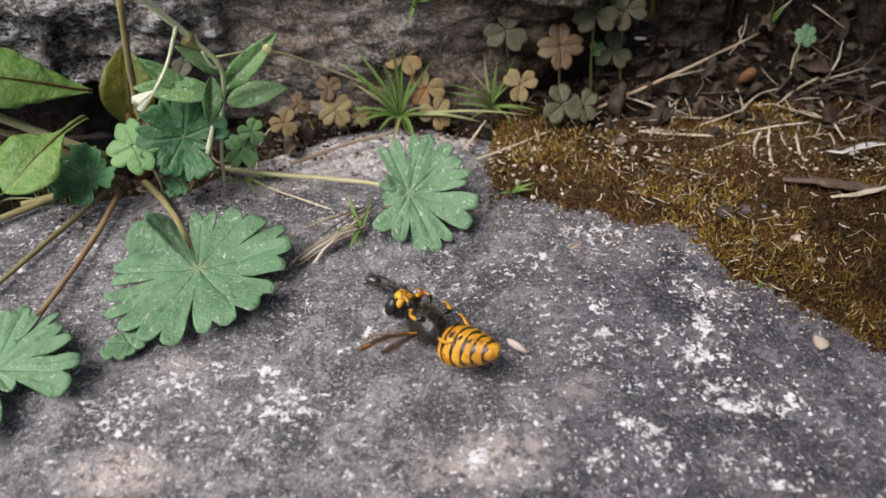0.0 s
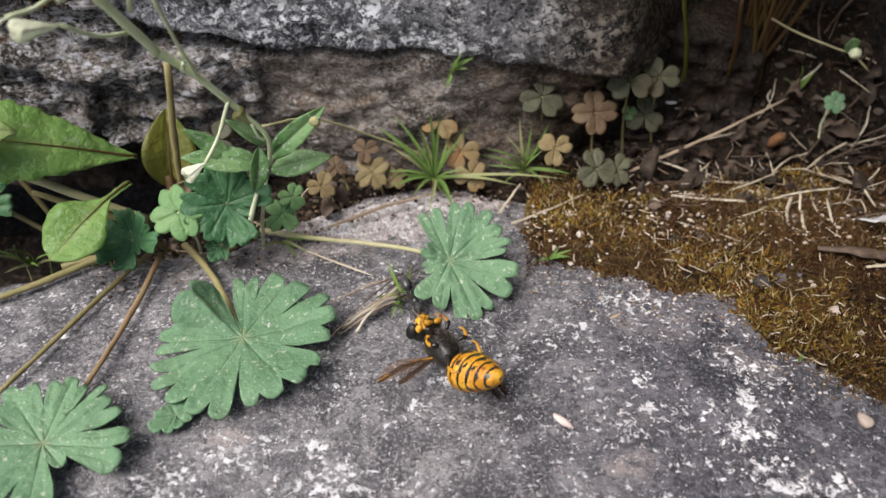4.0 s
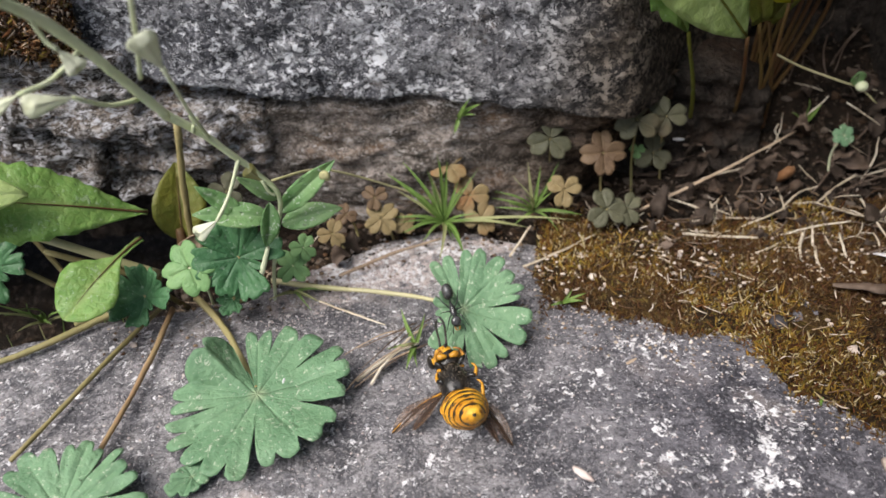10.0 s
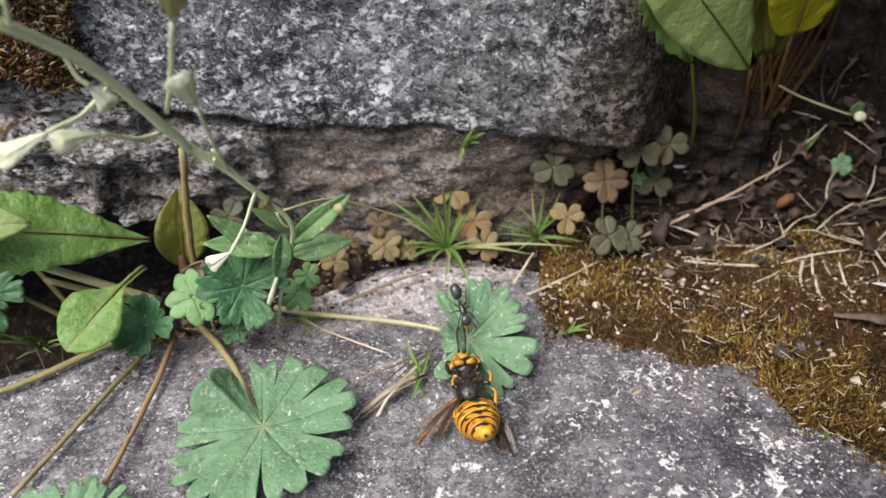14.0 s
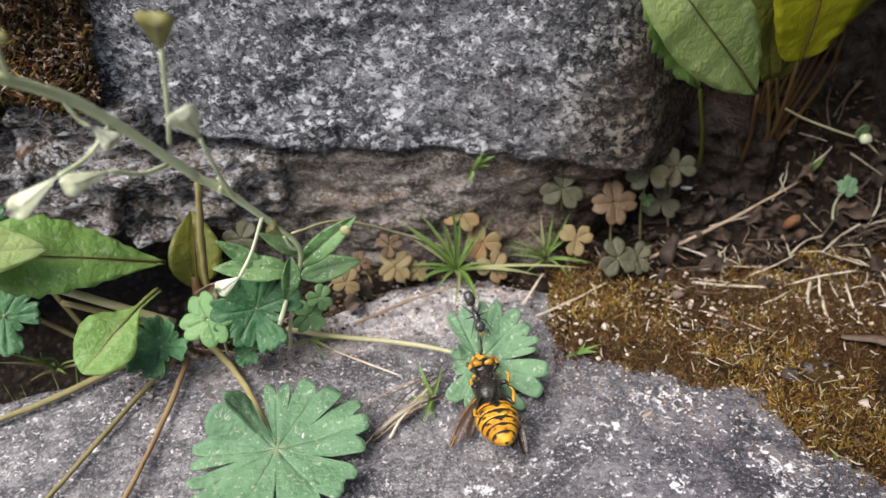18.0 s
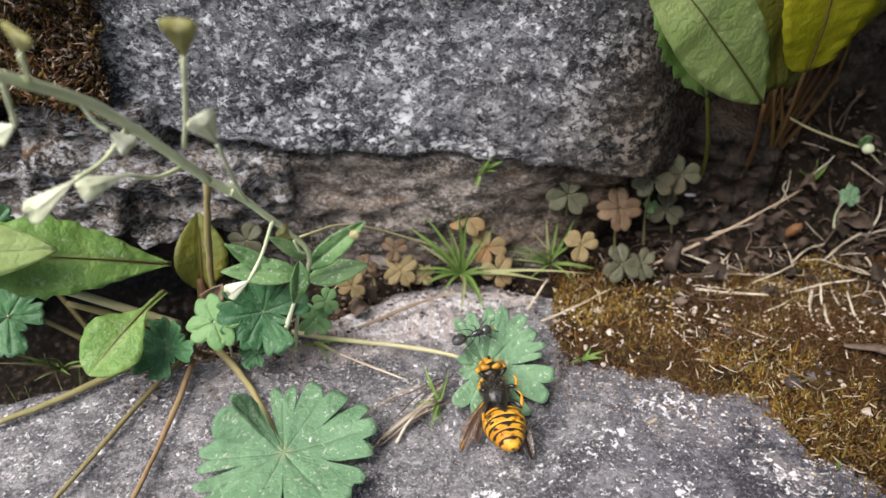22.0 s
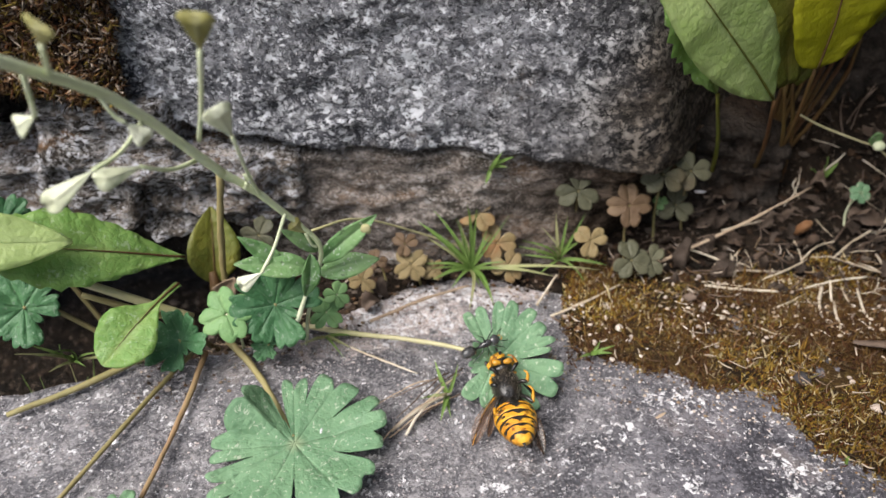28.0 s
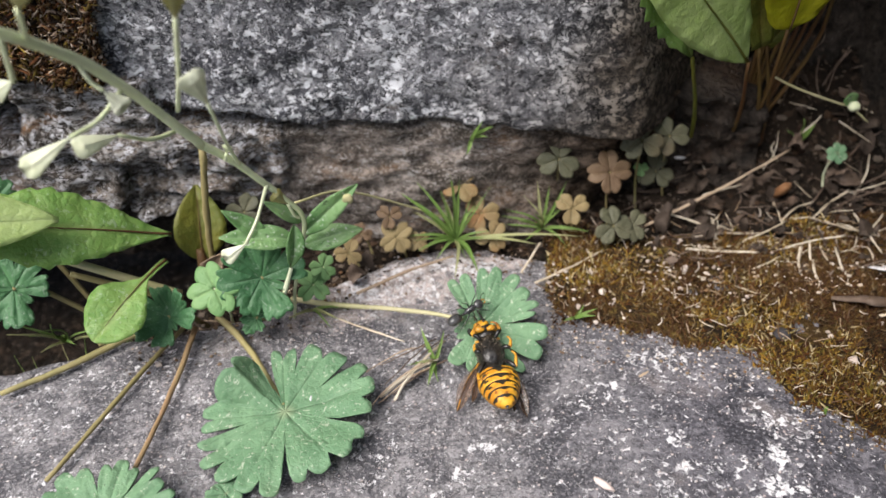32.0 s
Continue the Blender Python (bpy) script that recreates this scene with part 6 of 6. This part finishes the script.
scrap = part("scrap", paper_strip(SCRAP_A, SCRAP_B, 0.055, 33), PALE_CHIP, t)
for f in (0.25, 0.42, 0.58, 0.72):
    p = SCRAP_A + (SCRAP_B - SCRAP_A) * f + vec(0, 0, 0.016)
    part("dark_bar", tube([p + vec(-0.006, -0.018, 0.0), p + vec(0.006, 0.014, 0.004)], [0.0022, 0.0022], 4, 5), DARK_SEED, scrap, "dark printed bar")
straw((1.0, 1.24, 0.012), (1.05, 1.33, 0.014), 0.004, GRASS, "thin green fibre on the slab", bow=0.004)
straw((0.53, 1.39, 0.008), (0.56, 1.41, 0.01), 0.006, TWIG, "tan bud scale on the slab", bow=0.0)
leaf_mark = solo("pale_fleck", moved(blob((0.003, 0.010, 0.002), 3, 0.1), (-0.398, 1.29, 0.072)), PALE_CHIP, "tiny white fleck on the leaf", "fleck")


# ---- the wasp ----
def wasp_materials():
    out = {}
    n = Nodes("wasp_yellow", True)
    c = n.mix(n.ramp(n.noise(16, 3), 0.35, 0.65), (0.48, 0.2, 0.010), (0.74, 0.4, 0.035))
    c = n.mix(n.ramp(n.noise(38, 4, 0.7), 0.54, 0.62), c, (0.22, 0.075, 0.008))
    out["yellow"] = n.done(c, n.ramp(n.noise(50, 3), 0.35, 0.65, 0.3, 0.55), n.bump(n.noise(90, 4, 0.7), 0.6, 0.006), 0.45)
    n = Nodes("wasp_black", True)
    c = n.mix(n.ramp(n.noise(30, 3), 0.4, 0.7), (0.008, 0.007, 0.006), (0.03, 0.024, 0.018))
    out["black"] = n.done(c, 0.35, n.bump(n.noise(120, 2), 0.4, 0.004), 0.5)
    n = Nodes("wasp_fuzz", True)
    out["fuzz"] = n.done(n.mix(n.island(), (0.04, 0.034, 0.028), (0.14, 0.115, 0.085)), 0.7, None, 0.3)
    n = Nodes("wasp_leg", True)
    c = n.mix(n.ramp(n.noise(14, 3), 0.4, 0.65), (0.5, 0.24, 0.018), (0.2, 0.075, 0.014))
    out["leg"] = n.done(c, 0.35, None, 0.5)
    n = Nodes("wasp_wing", True)
    c = n.mix(n.ramp(n.attr("vein"), 0.1, 0.5), (0.2, 0.125, 0.08), (0.07, 0.04, 0.025))
    n.done(c, 0.25, None, 0.5)
    n.put(n.bsdf.inputs["Alpha"], n.ramp(n.attr("vein"), 0.1, 0.5, 0.30, 0.75))
    out["wing"] = n.mat
    n = Nodes("ant_shell", True)
    c = n.mix(n.ramp(n.noise(40, 3), 0.35, 0.7), (0.014, 0.014, 0.014), (0.07, 0.07, 0.07))
    out["ant"] = n.done(c, 0.22, n.bump(n.noise(110, 2), 0.4, 0.003), 0.6)
    return out


WM = wasp_materials()


def body(name, geo, mats, parent, label="", index=None, at=None):
    """A part of an insect in the insect's own space; at: the joint on which it turns."""
    v, f, a = (*geo, {})[:3]
    base = (0, 0, 0) if at is None else at
    ob = new(name, mesh_data(name, v, f, mats, base, a, True, index))
    ob.parent = parent
    ob.location = Vector(base) * U
    BASE[ob.name] = vec(0, 0, 0)
    return tagged(ob, label) if label else ob


def bristles(count, radii, centre, lo, hi, seed):
    g = np.random.default_rng(seed)
    pts = g.normal(size=(count, 3))
    pts = pts / np.linalg.norm(pts, axis=1)[:, None]
    V, F = [], []
    for p in pts:
        o = p * np.asarray(radii) + np.asarray(centre)
        d = unit(p + 0.5 * g.normal(size=3)) * g.uniform(lo, hi)
        s = unit(np.cross(d, g.normal(size=3))) * 0.0011
        k = len(V)
        V += [o - s, o + s, o + d]
        F.append((k, k + 1, k + 2))
    return np.array(V), F


WAIST = vec(0, -0.046, 0.055)
WING_ROOTS = {-1: vec(-0.030, 0.012, 0.045), 1: vec(0.030, 0.008, 0.045)}
WING_TIPS = {-1: vec(-0.185, -0.052, 0.012), 1: vec(0.098, -0.172, 0.012)}


def wasp():
    t = thing("wasp", (0, 0, 0), "yellow and black wasp lying on its back with curled abdomen", "wasp")
    body("thorax", moved(blob((0.040, 0.060, 0.044), 4, 0.12, 4), (0, 0.022, 0.060)), WM["black"], t, "black hairy thorax")
    body("hairs", bristles(1500, (0.039, 0.058, 0.043), (0, 0.022, 0.060), 0.004, 0.009, 5), WM["fuzz"], t, "short brownish hairs")
    for x, y, z in ((-0.030, 0.055, 0.082), (0.030, 0.055, 0.082)):
        body("yellow_mark", moved(blob((0.008, 0.005, 0.004), 3, 0.1), (x, y, z)), WM["yellow"], t)
    body("waist", tube([(0, -0.03, 0.055), (0, -0.055, 0.06), (0, -0.068, 0.07)], [0.022, 0.012, 0.02], 8, 12), WM["black"], t)
    # abdomen: six rings on one joint at the waist
    ns, na = 15, 72
    right, belly, axis = vec(1, 0, 0), vec(0, 0, 1), vec(0, -1, 0)
    stops = np.array((0, 0.2, 0.37, 0.53, 0.68, 0.83, 1.0))
    radius = lambda s: np.interp(s, (0, 0.06, 0.14, 0.28, 0.48, 0.70, 0.86, 0.95, 1.0), (0.016, 0.040, 0.052, 0.056, 0.051, 0.040, 0.028, 0.018, 0.004))
    abdomen = None
    for k in range(6):
        S, A = np.meshgrid(np.linspace(0, 1, ns), np.linspace(0, 2 * np.pi, na, endpoint=False), indexing="ij")
        s = stops[k] + S * (stops[k + 1] - stops[k])
        r = radius(s) * (1 + 0.05 * S - 0.03 * (S > 0.93)) + 0.0012
        P = axis * (s * 0.152)[..., None] + right * (r * np.cos(A))[..., None] + belly * (0.88 * r * np.sin(A) + 0.022 * s**2)[..., None]
        f, idx = [], []
        for i in range(ns - 1):
            for j in range(na):
                f.append((i * na + j, i * na + (j + 1) % na, (i + 1) * na + (j + 1) % na, (i + 1) * na + j))
                a, u = (j + 0.5) / na * 2 * np.pi, (i + 0.5) / (ns - 1)
                off = ((a - math.pi / 2 + math.pi) % (2 * math.pi)) - math.pi
                side_a = abs(off)
                band = 0.29 + 0.10 * math.cos(5 * side_a) + 0.05 * math.sin(9 * off + 2 * k) + (0.42 * math.exp(-((side_a / 0.14) ** 2)) if k < 4 else 0.0)
                if k == 0:
                    band += 0.62 - 0.25 * min(1, side_a)
                spot = k in (1, 2, 3) and ((side_a - 0.85) / 0.16) ** 2 + ((u - 0.55) / 0.2) ** 2 < 1
                idx.append(1 if (u < band or spot) else 0)
        if k == 5:
            f.append(tuple((ns - 1) * na + j for j in range(na)))
            idx.append(1)
        mats = [WM["yellow"], WM["black"]]
        if k == 0:
            abdomen = body("abdomen", (P.reshape(-1, 3) + WAIST, f), mats, t, "golden yellow abdomen with black bands", idx, WAIST)
        else:
            body("abdomen_ring", (P.reshape(-1, 3), f), mats, abdomen, index=idx)
    tip = axis * 0.152 + belly * 0.022
    body("sting", tube([tip - axis * 0.01, tip + axis * 0.004, tip + axis * 0.010], [0.006, 0.003, 0.0008], 6, 8), WM["black"], abdomen)
    body("abdomen_hairs", bristles(260, (0.052, 0.07, 0.046), (0, -0.075, 0.004), 0.003, 0.007, 15), WM["fuzz"], abdomen, "sparse short hairs")
    # head, seen from below and in front
    head = body("head", moved(blob((0.041, 0.024, 0.036), 6, 0.06, 4), (0, 0.104, 0.060)), WM["black"], t, "black head with a yellow face")
    body("face_shield", moved(blob((0.026, 0.014, 0.020), 4, 0.3, 3), (-0.004, 0.112, 0.084), Euler((-0.5, 0, 0)).to_matrix()), WM["yellow"], head, "yellow face shield")
    body("face_mark", moved(blob((0.005, 0.006, 0.006), 5, 0.2), (0.002, 0.118, 0.103)), WM["black"], head)
    for sx in (-1, 1):
        body("eye", moved(blob((0.010, 0.016, 0.024), 8, 0.05, 3), (sx * 0.040, 0.108, 0.060), Euler((0, 0, -sx * 0.3)).to_matrix()), WM["black"], head, "glossy black eye")
        body("cheek", moved(blob((0.009, 0.009, 0.015), 3, 0.3), (sx * 0.032, 0.093, 0.080)), WM["yellow"], head, "yellow cheek")
        body("jaw", tube([(sx * 0.030, 0.092, 0.092), (sx * 0.020, 0.083, 0.102), (sx * 0.004, 0.080, 0.102)], [0.008, 0.010, 0.005], 8, 8), WM["leg"], head, "orange-yellow jaw")
    body("throat", moved(blob((0.026, 0.015, 0.015), 5, 0.25, 3), (0, 0.078, 0.083)), WM["black"], head, "dark brown mouth parts")
    # antennae, jointed
    feelers = []
    for sx in (-1, 1):
        pivot = body("antenna", moved(tube([(0, 0, 0), (sx * 0.002, 0.018, 0.010), (sx * 0.004, 0.034, 0.014)], [0.003, 0.0036, 0.003], 10, 8), (sx * 0.008, 0.126, 0.078)), WM["black"], t, "black jointed antenna", None, (sx * 0.008, 0.126, 0.078))
        c = curve_points([(sx * 0.004, 0.034, 0.014), (sx * 0.007, 0.055, 0.014), (sx * 0.008, 0.076, 0.008), (sx * 0.004, 0.094, -0.004)], 11)
        for i in range(10):
            body("antenna_joint", tube([c[i], c[i] + (c[i + 1] - c[i]) * 0.92], [0.0028, 0.0036], 3, 8), WM["black"], pivot)
        feelers.append(pivot)
    # legs: hip, thigh, shin, foot
    LEGS = (
        [(0.022, 0.050, 0.095), (0.040, 0.066, 0.106), (0.036, 0.090, 0.108), (0.020, 0.100, 0.108)],
        [(0.030, 0.010, 0.088), (0.052, 0.000, 0.098), (0.060, 0.022, 0.104), (0.052, 0.036, 0.106)],
        [(0.028, -0.030, 0.080), (0.052, -0.066, 0.088), (0.060, -0.034, 0.100), (0.050, -0.020, 0.104)],
        [(-0.022, 0.050, 0.092), (-0.038, 0.066, 0.100), (-0.032, 0.090, 0.106), (-0.014, 0.098, 0.108)],
        [(-0.030, 0.010, 0.080), (-0.044, 0.022, 0.078), (-0.042, 0.044, 0.076), (-0.036, 0.054, 0.076)],
        [(-0.028, -0.026, 0.080), (-0.054, -0.062, 0.080), (-0.060, -0.086, 0.086), (-0.050, -0.100, 0.090)])
    for pts in LEGS:
        leg = body("leg", tube([pts[0], (np.array(pts[0]) + pts[1]) / 2 + vec(0, 0, 0.005), pts[1]], [0.005, 0.0065, 0.005], 10, 9), WM["black"], t, "folded leg with a black thigh")
        body("shin", tube([pts[1], pts[2]], [0.0042, 0.0052, 0.0034], 8, 9), WM["leg"], leg)
        body("foot", tube([pts[2], (np.array(pts[2]) + pts[3]) / 2 + vec(0, 0, 0.003), pts[3]], [0.0034, 0.003, 0.0018], 8, 8), WM["leg"], leg)
    # wings, folded lengthwise and spread under the body
    wings = []
    for sx in (-1, 1):
        a, b = WING_ROOTS[sx], WING_TIPS[sx]
        fore = body("wing", blade(a, b, 0.038, (0.1, 0.1, 1), 0.008, "spoon", 0, 0.45, 0.008, 24, 11, 0.0012, seed=3), WM["wing"], t, "smoky reddish brown folded wing", None, a)
        lead = vec(-0.4 * sx * 0.012, 0.012, 0.002) if sx < 0 else vec(0.012, 0.004, 0.002)
        body("wing_edge", moved(tube([a, (a + b) / 2 + lead + vec(0, 0, 0.008), b + vec(0, 0, 0.004)], [0.003, 0.0024, 0.0012], 16, 6), -a), WM["black"] if sx > 0 else WM["leg"], fore, "dark stiff front edge")
        h = (a + (b - a) * 0.8 + vec(0.02 if sx < 0 else -0.02, -0.022, -0.004)) - a
        body("hind_wing", blade((0, 0, -0.006), h, 0.024, (0.1, 0.1, 1), 0.004, "spoon", 0, 0.3, 0.006, 20, 9, 0.0012, seed=8), WM["wing"], fore, "narrow hind wing")
        wings.append(fore)
    return t, feelers, wings, abdomen


the_wasp, FEELERS, WINGS, ABDOMEN = wasp()


# ---- the ant that drags it ----
def ant():
    t = thing("ant", (0, 0, 0), "small shiny grey-black ant tugging at the wasp's antenna", "ant")
    body("abdomen", moved(blob((0.0155, 0.024, 0.0155), 3, 0.06, 3), (0, -0.038, 0.026), Euler((-0.15, 0, 0)).to_matrix()), WM["ant"], t)
    body("abdomen_hairs", bristles(160, (0.0155, 0.024, 0.0155), (0, -0.038, 0.026), 0.002, 0.005, 6), WM["fuzz"], t)
    body("waist", moved(blob((0.004, 0.006, 0.007), 3, 0.1, 1), (0, -0.009, 0.02)), WM["ant"], t)
    body("thorax", tube([(0, -0.006, 0.018), (0, 0.008, 0.022), (0, 0.026, 0.023), (0, 0.034, 0.020)], [0.004, 0.0085, 0.0105, 0.005], 12, 12), WM["ant"], t)
    head = body("head", moved(blob((0.0145, 0.0165, 0.011), 5, 0.06, 3), (0, 0.048, 0.018), Euler((-0.35, 0, 0)).to_matrix()), WM["ant"], t)
    for sx in (-1, 1):
        body("eye", moved(blob((0.002, 0.003, 0.003), 2, 0.05, 1), (sx * 0.0135, 0.050, 0.021)), WM["black"], head)
        body("jaw", tube([(sx * 0.006, 0.06, 0.012), (sx * 0.006, 0.068, 0.010), (sx * 0.001, 0.072, 0.009)], [0.0025, 0.002, 0.001], 6, 6), WM["leg"], head)
        body("antenna", tube([(sx * 0.005, 0.058, 0.022), (sx * 0.014, 0.064, 0.032), (sx * 0.018, 0.076, 0.024), (sx * 0.017, 0.082, 0.018)], [0.0012, 0.001, 0.0013, 0.001], 12, 6), WM["ant"], head)
        for y0, y1, y2 in ((0.026, 0.046, 0.062), (0.018, 0.016, 0.012), (0.010, -0.014, -0.036)):
            leg = body("leg", tube([(sx * 0.006, y0, 0.018), (sx * 0.016, (y0 + y1) / 2, 0.032), (sx * 0.022, y1, 0.026)], [0.0018, 0.002, 0.0015], 8, 6), WM["ant"], t)
            body("foot", tube([(sx * 0.022, y1, 0.026), (sx * 0.030, y2, 0.010), (sx * 0.034, y2 * 1.1, 0.0)], [0.0014, 0.001, 0.0007], 8, 6), WM["ant"], leg)
    return t


the_ant = ant()


def stand(x, y, z, hx, hy, hz, up):
    """A place and a heading on a sloping leaf."""
    d, n = Vector((hx - x, hy - y, hz - z)).normalized(), Vector(up).normalized()
    s = d.cross(n).normalized()
    n = s.cross(d)
    m = Matrix((s, d, n)).transposed().to_4x4()
    return Matrix.Translation(Vector(((x + hx) / 2, (y + hy) / 2, (z + hz) / 2)) * U) @ m


# ---- what moves ----
def motions():
    rows = []
    for t, x, y, turn, roll, pitch in WASP_WAY:
        rows.append((t, pose(x * U, y * U, 0.012 * U + WASP_LIFT * U, pitch, roll, turn)))
    walk(the_wasp, rows)
    for k, feeler in enumerate(FEELERS):
        sx = -1 if k == 0 else 1
        walk(feeler, [(t, pose(sx * 0.008 * U, 0.126 * U, 0.078 * U, lift + 6 * sx, 0, turn + 5 * sx)) for t, turn, lift in FEELER_WAY])
    for k, wing in enumerate(WINGS):
        root = WING_ROOTS[-1 if k == 0 else 1] * U
        walk(wing, [(t, pose(*root, 0, 0, row[k])) for t, *row in WING_WAY])
    walk(ABDOMEN, [(t, pose(*(WAIST * U), -rise, 0, turn)) for t, rise, turn in ABDOMEN_WAY])
    walk(the_ant, [(t, stand(*a, *b, up)) for t, a, b, up in ANT_WAY])
    foot = PURSE.location.copy()
    walk(PURSE, [(t, pose(foot.x, foot.y, foot.z, 0, a, 0)) for t, a in GUST])
    axis = Vector((0, 0.79, -0.61))
    place = STEM_TIP.location.copy()
    walk(STEM_TIP, [(t, Matrix.Translation(place) @ Matrix.Rotation(radians(a), 4, axis)) for t, a in TIP_SWAY])


ABDOMEN_WAY = ((0, 14, 0), (3, 18, 0), (7, 26, 0), (9, 32, 0), (11, 30, 0), (13.5, 20, 0), (16, 10, 0), (18, 6, 0), (23, 4, -3), (32, 4, -3))  # seconds, rise of the tip, turn aside
WING_WAY = ((0, -32, 0), (3.5, -26, 0), (5.5, -12, 0), (7, 0, -4), (9, 0, 0), (13, 12, -3), (17, 30, -12), (32, 32, -13))
ANT_WAY = (  # seconds, tail, head, upward direction of what it stands on
    (0, (0.011, 1.226, 0.012), (0.049, 1.202, 0.012), (0.0, 0.0, 1.0)),
    (1, (-0.014, 1.336, 0.012), (0.031, 1.285, 0.012), (0.0, 0.0, 1.0)),
    (2, (-0.035, 1.399, 0.012), (0.006, 1.343, 0.012), (0.0, 0.0, 1.0)),
    (3, (-0.056, 1.479, 0.012), (-0.029, 1.433, 0.012), (0.0, 0.0, 1.0)),
    (6, (0.002, 1.459, 0.078), (0.015, 1.420, 0.049), (0.1, -0.56, 0.82)),
    (7, (-0.024, 1.500, 0.109), (-0.018, 1.460, 0.081), (0.1, -0.56, 0.82)),
    (8, (0.006, 1.517, 0.117), (0.012, 1.456, 0.075), (0.1, -0.56, 0.82)),
    (9, (0.028, 1.538, 0.129), (0.047, 1.468, 0.078), (0.1, -0.56, 0.82)),
    (12, (0.036, 1.582, 0.158), (0.058, 1.529, 0.119), (0.1, -0.56, 0.82)),
    (17, (0.048, 1.661, 0.211), (0.076, 1.602, 0.167), (0.1, -0.56, 0.82)),
    (20, (0.045, 1.664, 0.213), (0.070, 1.604, 0.169), (0.1, -0.56, 0.82)),
    (21.8, (0.014, 1.582, 0.161), (0.056, 1.599, 0.167), (0.1, -0.56, 0.82)),
    (25, (0.003, 1.555, 0.144), (0.047, 1.553, 0.137), (0.1, -0.56, 0.82)),
    (29, (0.009, 1.528, 0.124), (0.054, 1.556, 0.138), (0.1, -0.56, 0.82)),
    (32, (0.009, 1.528, 0.124), (0.054, 1.556, 0.138), (0.1, -0.56, 0.82)))
GUST = ((0, 0), (10.5, 0), (12, 0.9), (13, 2.0), (13.5, 2.2), (15.5, 0.2), (17, 0), (29, 0), (30, 0.3), (32, -0.2))
TIP_SWAY = ((0, 8), (11, 8), (13, 8.5), (13.5, 8), (15.5, 3), (17, 1), (18, 0), (29, 0), (30, 1.5), (31, 0.5), (32, 3))
WASP_LIFT = 0.0
WASP_WAY = (  # seconds, x, y, turn, roll, pitch
    (0, 0.138, 1.025, 46, 28, 0), (0.5, 0.139, 1.057, 39, 28, 0), (1, 0.119, 1.083, 33, 27, 0), (1.5, 0.113, 1.1, 34.5, 26, 0), (2, 0.087, 1.118, 36, 25, 0), (2.5, 0.082, 1.14, 37.3, 24, 0), (3, 0.075, 1.165, 38.7, 23, 0), (3.5, 0.067, 1.184, 39, 21, 0), (5.5, 0.059, 1.192, 30.8, 12, 0), (6, 0.059, 1.189, 31, 11, 0), (6.5, 0.058, 1.196, 30.4, 10, 0), (7, 0.043, 1.212, 29, 8, 0), (8, 0.046, 1.219, 27, 6, 0), (8.5, 0.051, 1.228, 20.5, 4, 0), (9, 0.059, 1.236, 17.2, 2, 0), (9.5, 0.055, 1.252, 16.2, 1, 0), (10, 0.058, 1.254, 15.2, 0, 0))
WASP_WAY += (
    (11, 0.069, 1.27, 12.3, 0, 0), (11.5, 0.07, 1.27, 12.2, 0, 0), (12, 0.073, 1.303, 10.3, 0, 0), (13, 0.081, 1.313, 8.8, 0, 0),
    (13.5, 0.076, 1.326, 9.2, 0, 0), (15.5, 0.092, 1.393, 9.5, 0, 0), (17, 0.099, 1.421, 10, 0, 0), (20, 0.103, 1.427, 10, 0, 0), (23, 0.105, 1.431, 10.5, 0, 0),
    (25.5, 0.107, 1.428, 10.5, 0, 0), (28, 0.110, 1.425, 10.5, 0, 0), (31, 0.106, 1.424, 10.5, 0, 0), (32, 0.104, 1.416, 10, 0, 0))
FEELER_WAY = ((0, 20, 0), (1, 26, 5), (3, 30, 0), (5.5, 5, 15), (6.5, 12, 20), (8, 0, 15), (9, -8, 20), (11, -2, 22), (13, -8, 24), (15.5, -4, 28), (17, -2, 30), (18, 4, 25),
              (20, 10, 20), (22, 30, 18), (23, 40, 15), (25, 34, 18), (28, 42, 12), (29, 46, 12), (30.5, 38, 18), (32, 30, 15))
motions()
